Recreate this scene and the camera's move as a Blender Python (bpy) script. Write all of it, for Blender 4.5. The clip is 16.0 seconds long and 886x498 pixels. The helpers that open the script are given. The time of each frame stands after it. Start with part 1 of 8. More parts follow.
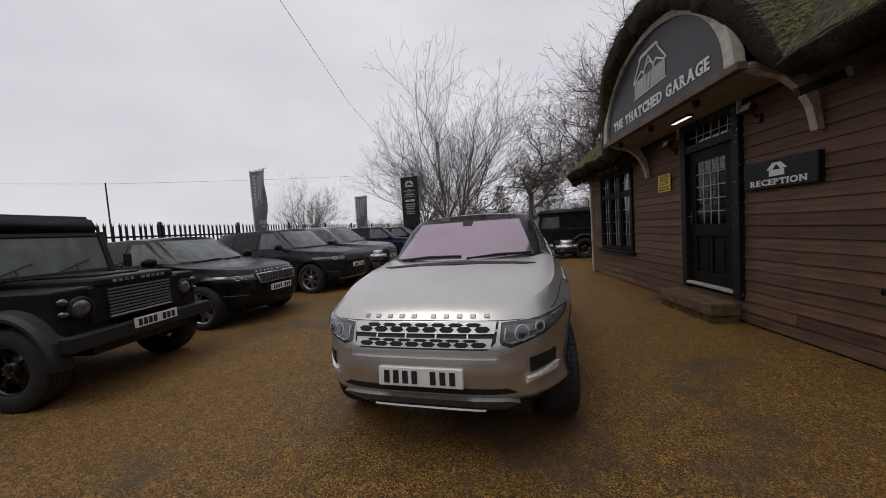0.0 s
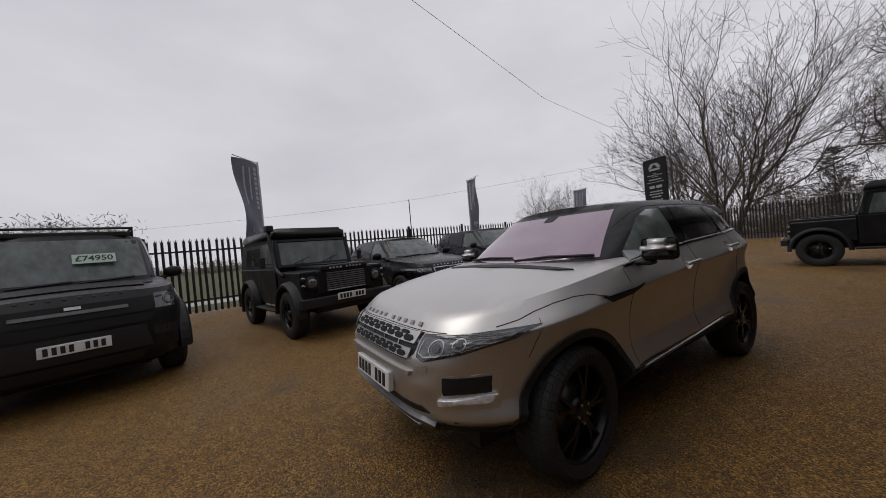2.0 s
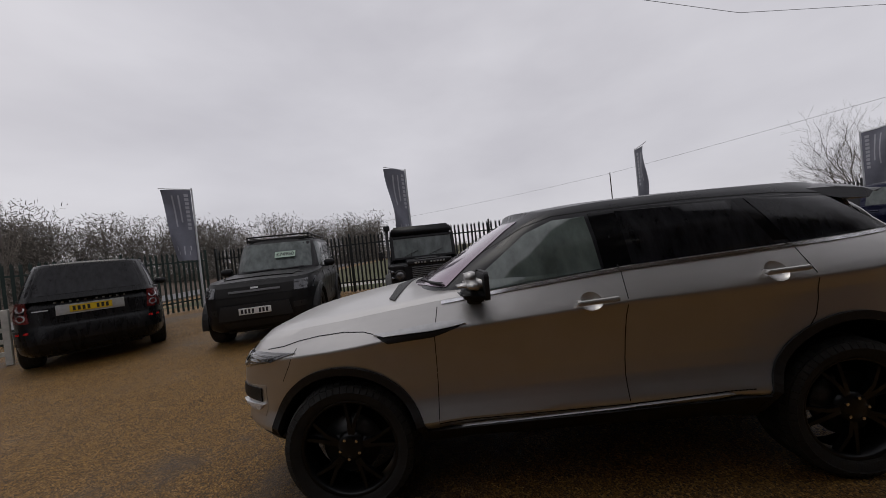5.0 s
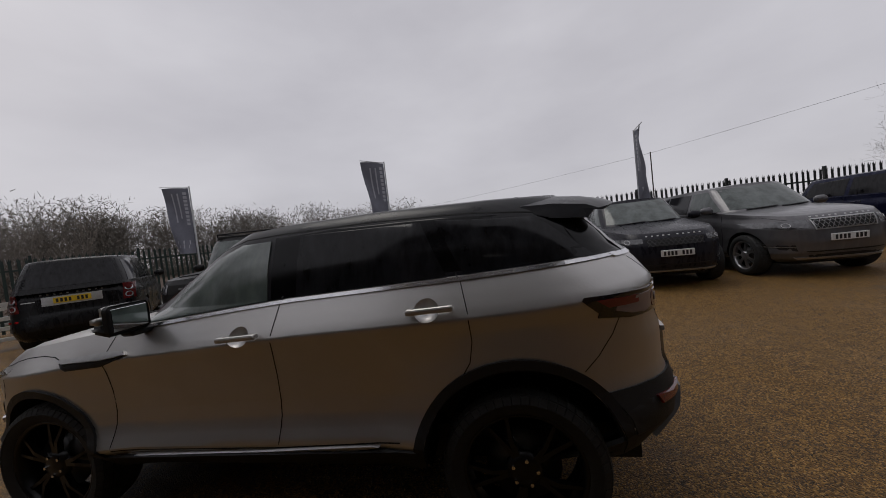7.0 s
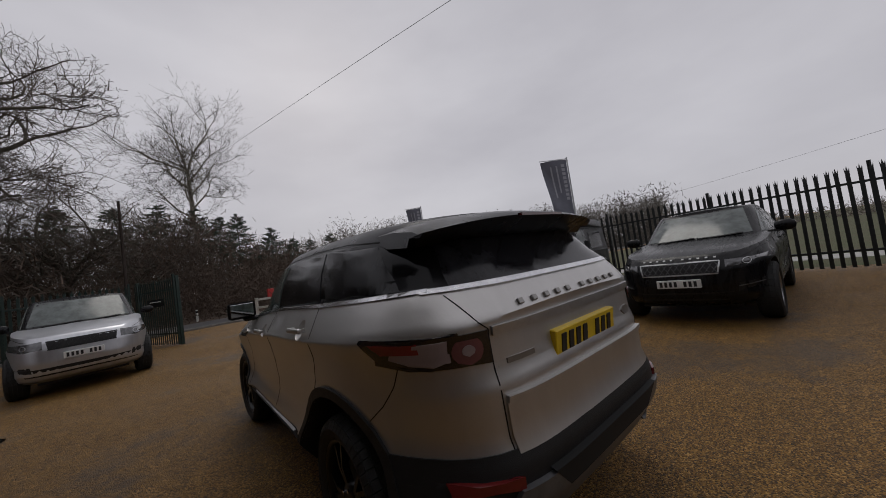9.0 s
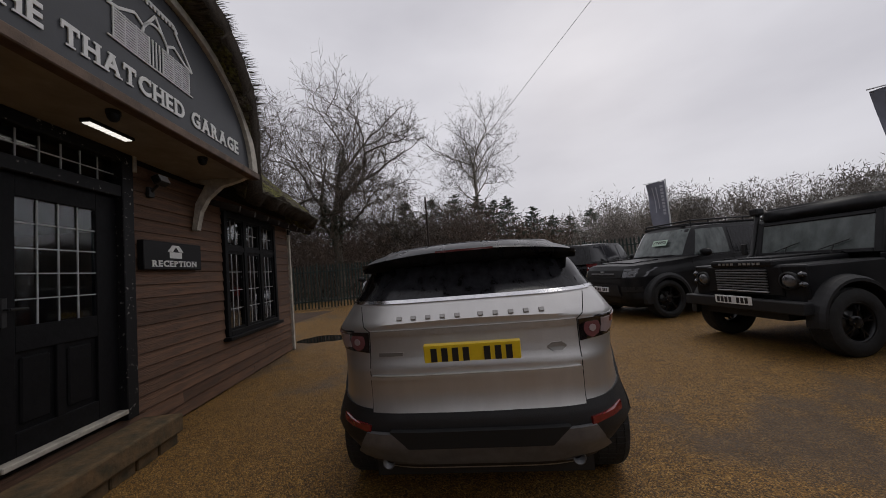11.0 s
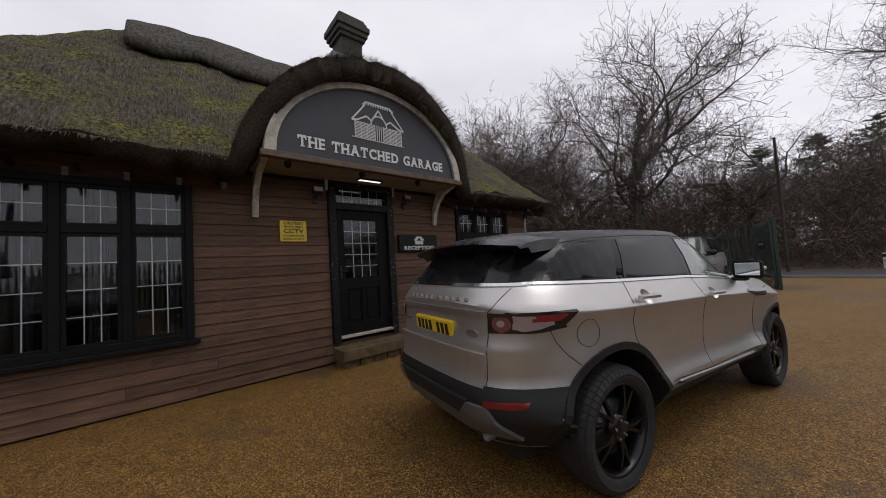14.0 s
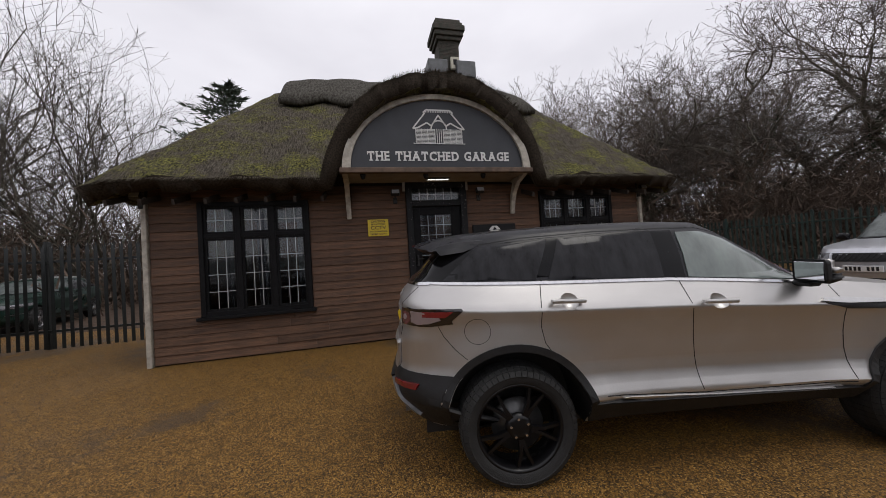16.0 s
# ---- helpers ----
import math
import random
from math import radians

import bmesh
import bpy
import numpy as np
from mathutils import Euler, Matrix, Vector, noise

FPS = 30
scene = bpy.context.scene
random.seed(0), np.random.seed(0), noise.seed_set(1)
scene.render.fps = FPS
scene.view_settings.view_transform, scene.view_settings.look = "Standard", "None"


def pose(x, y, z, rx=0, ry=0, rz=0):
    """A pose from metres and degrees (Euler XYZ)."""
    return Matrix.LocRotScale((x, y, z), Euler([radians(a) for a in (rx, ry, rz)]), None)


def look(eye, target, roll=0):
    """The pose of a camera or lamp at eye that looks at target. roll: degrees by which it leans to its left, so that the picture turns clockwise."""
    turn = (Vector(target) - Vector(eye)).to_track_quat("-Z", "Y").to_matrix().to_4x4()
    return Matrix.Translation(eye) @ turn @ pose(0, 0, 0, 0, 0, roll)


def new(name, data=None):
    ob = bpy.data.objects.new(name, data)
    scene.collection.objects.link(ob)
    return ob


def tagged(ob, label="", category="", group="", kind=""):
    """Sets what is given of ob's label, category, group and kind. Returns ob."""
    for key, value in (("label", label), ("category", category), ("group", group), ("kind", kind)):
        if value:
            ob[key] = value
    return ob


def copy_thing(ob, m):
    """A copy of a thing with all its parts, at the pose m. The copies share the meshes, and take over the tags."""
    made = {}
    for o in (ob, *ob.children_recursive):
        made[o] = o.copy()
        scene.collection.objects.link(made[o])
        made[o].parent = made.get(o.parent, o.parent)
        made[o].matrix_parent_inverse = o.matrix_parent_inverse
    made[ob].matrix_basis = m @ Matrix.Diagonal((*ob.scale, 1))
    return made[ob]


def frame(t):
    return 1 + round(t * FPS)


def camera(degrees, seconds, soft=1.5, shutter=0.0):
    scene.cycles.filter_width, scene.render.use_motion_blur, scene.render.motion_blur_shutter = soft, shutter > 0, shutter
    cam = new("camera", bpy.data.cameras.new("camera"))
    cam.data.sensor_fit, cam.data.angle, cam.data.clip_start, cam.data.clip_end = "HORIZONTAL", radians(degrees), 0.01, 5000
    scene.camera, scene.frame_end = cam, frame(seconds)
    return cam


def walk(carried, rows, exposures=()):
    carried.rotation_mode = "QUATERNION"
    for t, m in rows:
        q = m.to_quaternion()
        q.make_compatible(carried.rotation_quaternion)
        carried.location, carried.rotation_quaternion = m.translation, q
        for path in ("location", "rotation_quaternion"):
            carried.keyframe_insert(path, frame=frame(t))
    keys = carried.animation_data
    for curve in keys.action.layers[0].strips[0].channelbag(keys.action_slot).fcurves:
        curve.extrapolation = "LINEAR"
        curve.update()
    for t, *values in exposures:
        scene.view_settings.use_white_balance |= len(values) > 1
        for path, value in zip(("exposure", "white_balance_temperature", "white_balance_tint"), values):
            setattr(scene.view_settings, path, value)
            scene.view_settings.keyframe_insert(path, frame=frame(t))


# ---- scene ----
cam = camera(107.0, 16.0, soft=0.9)
PATH = [
    (0, (0.665, -3.949, 1.448), (0.148, -2.020, 1.332), -3.8),
    (0.5, (1.025, -3.723, 1.424), (0.225, -1.892, 1.345), -4.2),
    (1, (1.394, -3.652, 1.426), (0.175, -2.067, 1.390), -4.8),
    (1.5, (1.721, -3.338, 1.376), (0.252, -1.980, 1.352), -5.1),
    (2, (2.023, -2.896, 1.350), (0.350, -1.800, 1.327), -5.1),
    (2.5, (2.335, -2.602, 1.393), (0.483, -1.846, 1.369), -5.2),
    (3, (2.588, -2.237, 1.409), (0.656, -1.720, 1.405), -5.8),
    (5.5, (2.663, -0.168, 1.420), (0.671, -0.333, 1.379), -6.1),
    (6, (2.566, 0.311, 1.404), (0.578, 0.098, 1.348), -6.2),
    (6.5, (2.477, 0.815, 1.440), (0.498, 0.528, 1.374), -6.4),
    (7, (2.303, 1.329, 1.426), (0.335, 0.981, 1.345), -6.5),
    (7.5, (2.257, 1.904, 1.423), (0.303, 1.490, 1.324), -6.7),
    (8, (1.961, 2.289, 1.429), (0.107, 1.541, 1.364), -6.9),
    (8.5, (1.663, 2.556, 1.374), (0.024, 1.409, 1.384), -7.7),
    (9, (1.412, 2.857, 1.349), (0.144, 1.313, 1.442), -8.2),
    (11.5, (-0.410, 3.980, 1.433), (0.088, 2.048, 1.564), -4.2),
    (12, (-0.713, 4.014, 1.410), (0.086, 2.185, 1.541), -3.9),
    (12.5, (-1.127, 3.813, 1.367), (-0.006, 2.163, 1.517), -3.6),
    (13, (-1.542, 3.641, 1.376), (-0.136, 2.226, 1.519), -3.4),
    (13.5, (-1.837, 3.432, 1.365), (-0.262, 2.205, 1.484), -3.4),
    (14, (-2.107, 3.205, 1.393), (-0.390, 2.185, 1.491), -3.4),
    (14.5, (-2.411, 2.979, 1.459), (-0.564, 2.216, 1.538), -3.3),
    (15, (-2.599, 2.654, 1.434), (-0.687, 2.072, 1.496), -3.5),
    (15.5, (-2.780, 2.324, 1.429), (-0.815, 1.957, 1.476), -3.6),
    (16, (-2.886, 1.835, 1.435), (-0.890, 1.729, 1.476), -3.6),
]
EXPO = [(0.0, 0.25), (1.0, 0.13), (2.0, 0.14), (5.5, 0.03), (9.0, -0.17), (11.5, 0.2), (12.5, 0.32), (14.0, 0.5), (16.0, 0.6)]
walk(cam, [(t, look(eye, target, roll)) for t, eye, target, roll in PATH], EXPO)


# ---- sky and sun: a low, even winter overcast ----
world = bpy.data.worlds.new("overcast_sky")
scene.world = world
world.use_nodes = True


def overcast(nt):
    nodes, links = nt.nodes, nt.links
    bg = nodes["Background"]
    sky = nodes.new("ShaderNodeTexSky")
    sky.sky_type = "NISHITA"
    sky.sun_disc = False
    sky.sun_elevation, sky.sun_rotation = radians(32), radians(200)
    dim = nodes.new("ShaderNodeVectorMath")
    dim.operation = "SCALE"
    dim.inputs[3].default_value = 0.06
    coord = nodes.new("ShaderNodeTexCoord")
    squash = nodes.new("ShaderNodeMapping")
    squash.inputs["Scale"].default_value = (1.0, 1.0, 2.6)
    cloud = nodes.new("ShaderNodeTexNoise")
    cloud.inputs["Scale"].default_value = 1.5
    cloud.inputs["Detail"].default_value = 5
    cloud.inputs["Roughness"].default_value = 0.5
    ramp = nodes.new("ShaderNodeValToRGB")
    ramp.color_ramp.elements[0].position, ramp.color_ramp.elements[0].color = 0.3, (0.525, 0.512, 0.555, 1)
    ramp.color_ramp.elements[1].position, ramp.color_ramp.elements[1].color = 0.75, (0.703, 0.69, 0.733, 1)
    mix = nodes.new("ShaderNodeMix")
    mix.data_type = "RGBA"
    mix.inputs["Factor"].default_value = 0.93
    links.new(sky.outputs[0], dim.inputs[0])
    links.new(coord.outputs["Generated"], squash.inputs["Vector"])
    links.new(squash.outputs[0], cloud.inputs["Vector"])
    links.new(cloud.outputs[0], ramp.inputs[0])
    links.new(dim.outputs[0], mix.inputs["A"])
    links.new(ramp.outputs[0], mix.inputs["B"])
    links.new(mix.outputs["Result"], bg.inputs[0])
    bg.inputs[1].default_value = 1.0


overcast(world.node_tree)
sun = new("sun", bpy.data.lights.new("sun", "SUN"))
sun.data.energy, sun.data.angle, sun.data.color = 0.6, radians(30), (1.0, 0.96, 0.9)
sun.matrix_world = look((0, 0, 0), (0.25, 0.35, -1.0))

# ---- materials ----
MATS = {}


def mat(name, col, rough=0.6, metal=0.0, var=0.0, scale=8.0, bump=0.0, bscale=120.0, coat=0.0, col2=None, spec=0.5, stretch=(1, 1, 1),
        emit=0.0, trans=0.0, rvar=0.0, rand=0.0):
    """A surface of two-scale noise: broad stains between col and col2, fine grain as bump."""
    if name in MATS:
        return MATS[name]
    m = bpy.data.materials.new(name)
    m.use_nodes = True
    nt = m.node_tree
    nodes, links = nt.nodes, nt.links
    b = nodes["Principled BSDF"]
    b.inputs["Base Color"].default_value = (*col, 1)
    b.inputs["Roughness"].default_value = rough
    b.inputs["Metallic"].default_value = metal
    b.inputs["Specular IOR Level"].default_value = spec
    b.inputs["Coat Weight"].default_value = coat
    b.inputs["Coat Roughness"].default_value = 0.06
    b.inputs["Transmission Weight"].default_value = trans
    if emit:
        b.inputs["Emission Color"].default_value = (*col, 1)
        b.inputs["Emission Strength"].default_value = emit
    if var or bump or rvar:
        coord = nodes.new("ShaderNodeTexCoord")
        mp = nodes.new("ShaderNodeMapping")
        mp.inputs["Scale"].default_value = stretch
        links.new(coord.outputs["Object"], mp.inputs["Vector"])
    if var or rvar:
        big = nodes.new("ShaderNodeTexNoise")
        big.inputs["Scale"].default_value = scale
        big.inputs["Detail"].default_value = 6
        big.inputs["Roughness"].default_value = 0.62
        links.new(mp.outputs[0], big.inputs["Vector"])
    if var:
        second = col2 or tuple(c * (1 - var) for c in col)
        ramp = nodes.new("ShaderNodeValToRGB")
        ramp.color_ramp.elements[0].position, ramp.color_ramp.elements[0].color = 0.35, (*second, 1)
        ramp.color_ramp.elements[1].position, ramp.color_ramp.elements[1].color = 0.65, (*col, 1)
        links.new(big.outputs[0], ramp.inputs[0])
        last = ramp.outputs[0]
        if rand:
            info = nodes.new("ShaderNodeObjectInfo")
            rng = nodes.new("ShaderNodeMapRange")
            rng.inputs["To Min"].default_value, rng.inputs["To Max"].default_value = 1 - rand, 1 + rand
            links.new(info.outputs["Random"], rng.inputs["Value"])
            sc = nodes.new("ShaderNodeVectorMath")
            sc.operation = "SCALE"
            links.new(last, sc.inputs[0])
            links.new(rng.outputs[0], sc.inputs[3])
            last = sc.outputs[0]
        links.new(last, b.inputs["Base Color"])
    if rvar:
        rr = nodes.new("ShaderNodeMapRange")
        rr.inputs["From Min"].default_value, rr.inputs["From Max"].default_value = 0.3, 0.7
        rr.inputs["To Min"].default_value, rr.inputs["To Max"].default_value = max(0.02, rough - rvar), rough + rvar
        links.new(big.outputs[0], rr.inputs["Value"])
        links.new(rr.outputs[0], b.inputs["Roughness"])
    if bump:
        fine = nodes.new("ShaderNodeTexNoise")
        fine.inputs["Scale"].default_value = bscale
        fine.inputs["Detail"].default_value = 4
        links.new(mp.outputs[0], fine.inputs["Vector"])
        bp = nodes.new("ShaderNodeBump")
        bp.inputs["Strength"].default_value = bump
        bp.inputs["Distance"].default_value = 0.01
        links.new(fine.outputs[0], bp.inputs["Height"])
        links.new(bp.outputs[0], b.inputs["Normal"])
    MATS[name] = m
    return m


def gravel():
    """Wet golden resin gravel: pebbles of several browns, with broad worn grey lanes."""
    m = bpy.data.materials.new("gravel")
    m.use_nodes = True
    nt = m.node_tree
    nodes, links = nt.nodes, nt.links
    b = nodes["Principled BSDF"]
    coord = nodes.new("ShaderNodeTexCoord")
    vor = nodes.new("ShaderNodeTexVoronoi")
    vor.inputs["Scale"].default_value = 125
    b.inputs["Specular IOR Level"].default_value = 0.36
    links.new(coord.outputs["Object"], vor.inputs["Vector"])
    sep = nodes.new("ShaderNodeSeparateColor")
    links.new(vor.outputs["Color"], sep.inputs[0])
    ramp = nodes.new("ShaderNodeValToRGB")
    ramp.color_ramp.interpolation = "LINEAR"
    e = ramp.color_ramp.elements
    e[0].position, e[0].color = 0.0, (0.026, 0.016, 0.006, 1)
    e[1].position, e[1].color = 1.0, (0.42, 0.25, 0.075, 1)
    for p, c in ((0.3, (0.088, 0.044, 0.009, 1)), (0.6, (0.182, 0.091, 0.016, 1)), (0.85, (0.275, 0.145, 0.028, 1))):
        n = e.new(p)
        n.color = c
    links.new(sep.outputs[0], ramp.inputs[0])
    big = nodes.new("ShaderNodeTexNoise")
    big.inputs["Scale"].default_value = 0.33
    big.inputs["Detail"].default_value = 7
    big.inputs["Roughness"].default_value = 0.65
    links.new(coord.outputs["Object"], big.inputs["Vector"])
    worn = nodes.new("ShaderNodeMapRange")
    worn.inputs["From Min"].default_value, worn.inputs["From Max"].default_value = 0.545, 0.60
    worn.inputs["To Max"].default_value = 0.62
    links.new(big.outputs[0], worn.inputs["Value"])
    grey = nodes.new("ShaderNodeMix")
    grey.data_type = "RGBA"
    grey.inputs["B"].default_value = (0.060, 0.043, 0.030, 1)
    links.new(worn.outputs[0], grey.inputs["Factor"])
    links.new(ramp.outputs[0], grey.inputs["A"])
    mid = nodes.new("ShaderNodeTexNoise")
    mid.inputs["Scale"].default_value = 7.0
    mid.inputs["Detail"].default_value = 9
    mid.inputs["Roughness"].default_value = 0.78
    links.new(coord.outputs["Object"], mid.inputs["Vector"])
    val = nodes.new("ShaderNodeMapRange")
    val.inputs["From Min"].default_value, val.inputs["From Max"].default_value = 0.3, 0.7
    val.inputs["To Min"].default_value, val.inputs["To Max"].default_value = 0.62, 1.26
    links.new(mid.outputs[0], val.inputs["Value"])
    sc = nodes.new("ShaderNodeVectorMath")
    sc.operation = "SCALE"
    links.new(grey.outputs["Result"], sc.inputs[0])
    links.new(val.outputs[0], sc.inputs[3])
    links.new(sc.outputs[0], b.inputs["Base Color"])
    wet = nodes.new("ShaderNodeMapRange")
    wet.inputs["From Min"].default_value, wet.inputs["From Max"].default_value = 0.35, 0.65
    wet.inputs["To Min"].default_value, wet.inputs["To Max"].default_value = 0.72, 0.5
    links.new(big.outputs[0], wet.inputs["Value"])
    links.new(wet.outputs[0], b.inputs["Roughness"])
    bp = nodes.new("ShaderNodeBump")
    bp.inputs["Strength"].default_value = 0.9
    bp.inputs["Distance"].default_value = 0.007
    bp.invert = True
    links.new(vor.outputs["Distance"], bp.inputs["Height"])
    links.new(bp.outputs[0], b.inputs["Normal"])
    return m


def thatch_mat():
    """Old combed thatch: grey-brown straw in fine streaks down the slope, with moss in patches."""
    m = bpy.data.materials.new("thatch")
    m.use_nodes = True
    nt = m.node_tree
    nodes, links = nt.nodes, nt.links
    b = nodes["Principled BSDF"]
    b.inputs["Roughness"].default_value = 0.95
    b.inputs["Specular IOR Level"].default_value = 0.15
    coord = nodes.new("ShaderNodeTexCoord")
    mp = nodes.new("ShaderNodeMapping")
    mp.inputs["Scale"].default_value = (60, 9, 9)
    links.new(coord.outputs["Object"], mp.inputs["Vector"])
    straw = nodes.new("ShaderNodeTexNoise")
    straw.inputs["Scale"].default_value = 1.0
    straw.inputs["Detail"].default_value = 6
    links.new(mp.outputs[0], straw.inputs["Vector"])
    ramp = nodes.new("ShaderNodeValToRGB")
    ramp.color_ramp.elements[0].position, ramp.color_ramp.elements[0].color = 0.3, (0.034, 0.028, 0.022, 1)
    ramp.color_ramp.elements[1].position, ramp.color_ramp.elements[1].color = 0.72, (0.19, 0.165, 0.13, 1)
    links.new(straw.outputs[0], ramp.inputs[0])
    moss = nodes.new("ShaderNodeTexNoise")
    moss.inputs["Scale"].default_value = 1.9
    moss.inputs["Detail"].default_value = 9
    moss.inputs["Roughness"].default_value = 0.7
    links.new(coord.outputs["Object"], moss.inputs["Vector"])
    mask = nodes.new("ShaderNodeMapRange")
    mask.inputs["From Min"].default_value, mask.inputs["From Max"].default_value = 0.45, 0.6
    mask.inputs["To Max"].default_value = 0.8
    links.new(moss.outputs[0], mask.inputs["Value"])
    speck = nodes.new("ShaderNodeTexNoise")
    speck.inputs["Scale"].default_value = 30
    speck.inputs["Detail"].default_value = 5
    links.new(coord.outputs["Object"], speck.inputs["Vector"])
    green = nodes.new("ShaderNodeValToRGB")
    green.color_ramp.elements[0].position, green.color_ramp.elements[0].color = 0.38, (0.035, 0.036, 0.015, 1)
    green.color_ramp.elements[1].position, green.color_ramp.elements[1].color = 0.66, (0.30, 0.29, 0.07, 1)
    links.new(speck.outputs[0], green.inputs[0])
    mix = nodes.new("ShaderNodeMix")
    mix.data_type = "RGBA"
    links.new(mask.outputs[0], mix.inputs["Factor"])
    links.new(ramp.outputs[0], mix.inputs["A"])
    links.new(green.outputs[0], mix.inputs["B"])
    links.new(mix.outputs["Result"], b.inputs["Base Color"])
    add = nodes.new("ShaderNodeMath")
    links.new(straw.outputs[0], add.inputs[0])
    links.new(speck.outputs[0], add.inputs[1])
    bp = nodes.new("ShaderNodeBump")
    bp.inputs["Strength"].default_value = 1.0
    bp.inputs["Distance"].default_value = 0.08
    links.new(add.outputs[0], bp.inputs["Height"])
    links.new(bp.outputs[0], b.inputs["Normal"])
    return m


def paint_mat(name, col, metal, rough, streak, spread=0.16):
    """Car paint under rain: clear coat, flake, and pale runs of water on the upper faces."""
    m = bpy.data.materials.new(name)
    m.use_nodes = True
    nt = m.node_tree
    nodes, links = nt.nodes, nt.links
    b = nodes["Principled BSDF"]
    b.inputs["Metallic"].default_value = metal
    b.inputs["Coat Weight"].default_value = 0.35 if metal > 0.5 else 0.06
    b.inputs["Specular IOR Level"].default_value = 0.5 if metal > 0.5 else 0.24
    b.inputs["Coat Roughness"].default_value = 0.1
    coord = nodes.new("ShaderNodeTexCoord")
    mp = nodes.new("ShaderNodeMapping")
    mp.inputs["Scale"].default_value = (9, 2.2, 2.2)
    links.new(coord.outputs["Object"], mp.inputs["Vector"])
    run = nodes.new("ShaderNodeTexNoise")
    run.inputs["Scale"].default_value = 1.6
    run.inputs["Detail"].default_value = 5
    run.inputs["Distortion"].default_value = 0.6
    links.new(mp.outputs[0], run.inputs["Vector"])
    ramp = nodes.new("ShaderNodeValToRGB")
    ramp.color_ramp.elements[0].position, ramp.color_ramp.elements[0].color = 0.42, (*col, 1)
    ramp.color_ramp.elements[1].position, ramp.color_ramp.elements[1].color = 0.7, (*[c + streak for c in col], 1)
    links.new(run.outputs[0], ramp.inputs[0])
    links.new(ramp.outputs[0], b.inputs["Base Color"])
    drop = nodes.new("ShaderNodeTexVoronoi")
    drop.inputs["Scale"].default_value = 90
    links.new(coord.outputs["Object"], drop.inputs["Vector"])
    rr = nodes.new("ShaderNodeMapRange")
    rr.inputs["From Min"].default_value, rr.inputs["From Max"].default_value = 0.35, 0.7
    rr.inputs["To Min"].default_value, rr.inputs["To Max"].default_value = rough, rough + spread
    links.new(run.outputs[0], rr.inputs["Value"])
    links.new(rr.outputs[0], b.inputs["Roughness"])
    bp = nodes.new("ShaderNodeBump")
    bp.inputs["Strength"].default_value = 0.06
    bp.inputs["Distance"].default_value = 0.002
    links.new(drop.outputs["Distance"], bp.inputs["Height"])
    links.new(bp.outputs[0], b.inputs["Normal"])
    return m


GRAVEL, THATCH = gravel(), thatch_mat()
THATCH_END = mat("cut_thatch_ends", (0.055, 0.043, 0.032), 0.95, var=0.6, scale=40, bump=1.0, bscale=70, stretch=(1, 1, 1), col2=(0.02, 0.016, 0.012), spec=0.15)
CHAMPAGNE = paint_mat("champagne_paint", (0.535, 0.522, 0.507), 0.86, 0.37, 0.035, 0.05)
BLACK_PAINT = paint_mat("black_paint", (0.005, 0.005, 0.006), 0.0, 0.22, 0.006)
MATT_BLACK_PAINT = paint_mat("satin_black_paint", (0.007, 0.007, 0.008), 0.0, 0.34, 0.006)
GREY_PAINT = paint_mat("grey_paint", (0.13, 0.128, 0.135), 0.6, 0.28, 0.03)
SILVER_PAINT = paint_mat("silver_paint", (0.52, 0.53, 0.56), 0.75, 0.28, 0.06)
NAVY_PAINT = paint_mat("navy_paint", (0.008, 0.010, 0.032), 0.2, 0.22, 0.01)
CARBON_PAINT = paint_mat("dark_navy_paint", (0.013, 0.013, 0.019), 0.2, 0.24, 0.012)
ROOF_PAINT = paint_mat("wet_black_roof_paint", (0.012, 0.012, 0.015), 0.0, 0.25, 0.02)
PLASTIC = mat("black_plastic", (0.009, 0.009, 0.010), 0.6, var=0.4, scale=20, bump=0.15, bscale=300)
RUBBER = mat("tyre_rubber", (0.018, 0.018, 0.018), 0.75, var=0.4, scale=15, bump=0.3, bscale=160)
RIM_BLACK = mat("gloss_black_alloy", (0.006, 0.006, 0.007), 0.3, 0.0, spec=0.35, var=0.3, scale=12)
RIM_SILVER = mat("silver_alloy", (0.5, 0.5, 0.52), 0.3, 0.9, var=0.25, scale=12)
RIM_DARK = mat("dark_alloy", (0.06, 0.06, 0.065), 0.3, 0.8, var=0.3, scale=12)
CHROME = mat("chrome", (0.75, 0.75, 0.77), 0.16, 1.0, var=0.15, scale=30)
SATIN = mat("satin_silver_trim", (0.55, 0.55, 0.55), 0.35, 0.9, var=0.12, scale=25)
GUNMETAL = mat("grey_skid_trim", (0.17, 0.17, 0.175), 0.45, 0.5, var=0.25, scale=15)
TINT = mat("tinted_glass", (0.02, 0.02, 0.023), 0.12, spec=0.25, var=0.7, rvar=0.06, scale=2.5, stretch=(7, 7, 0.8))
# Opaque pane: sky reflection and see-through light are put into its pale grey-green.
GLASS = mat("sky_paled_wet_glass", (0.15, 0.185, 0.17), 0.1, spec=0.7, coat=0.6, var=0.5, scale=3, rvar=0.06, stretch=(2, 2, 0.8))
SCREEN = mat("coated_windscreen", (0.37, 0.285, 0.34), 0.14, 0.72, var=0.1, scale=3, spec=0.8, coat=0.4, rvar=0.05)
LAMP_CLEAR = mat("clear_lamp_lens", (0.62, 0.63, 0.65), 0.12, 0.55, var=0.5, scale=14, coat=1.0)
LAMP_SMOKE = mat("smoked_lamp_lens", (0.055, 0.057, 0.064), 0.1, 0.3, var=0.5, scale=9, coat=1.0)
LAMP_RED = mat("red_lamp_lens", (0.55, 0.016, 0.016), 0.12, coat=1.0, var=0.4, scale=14)
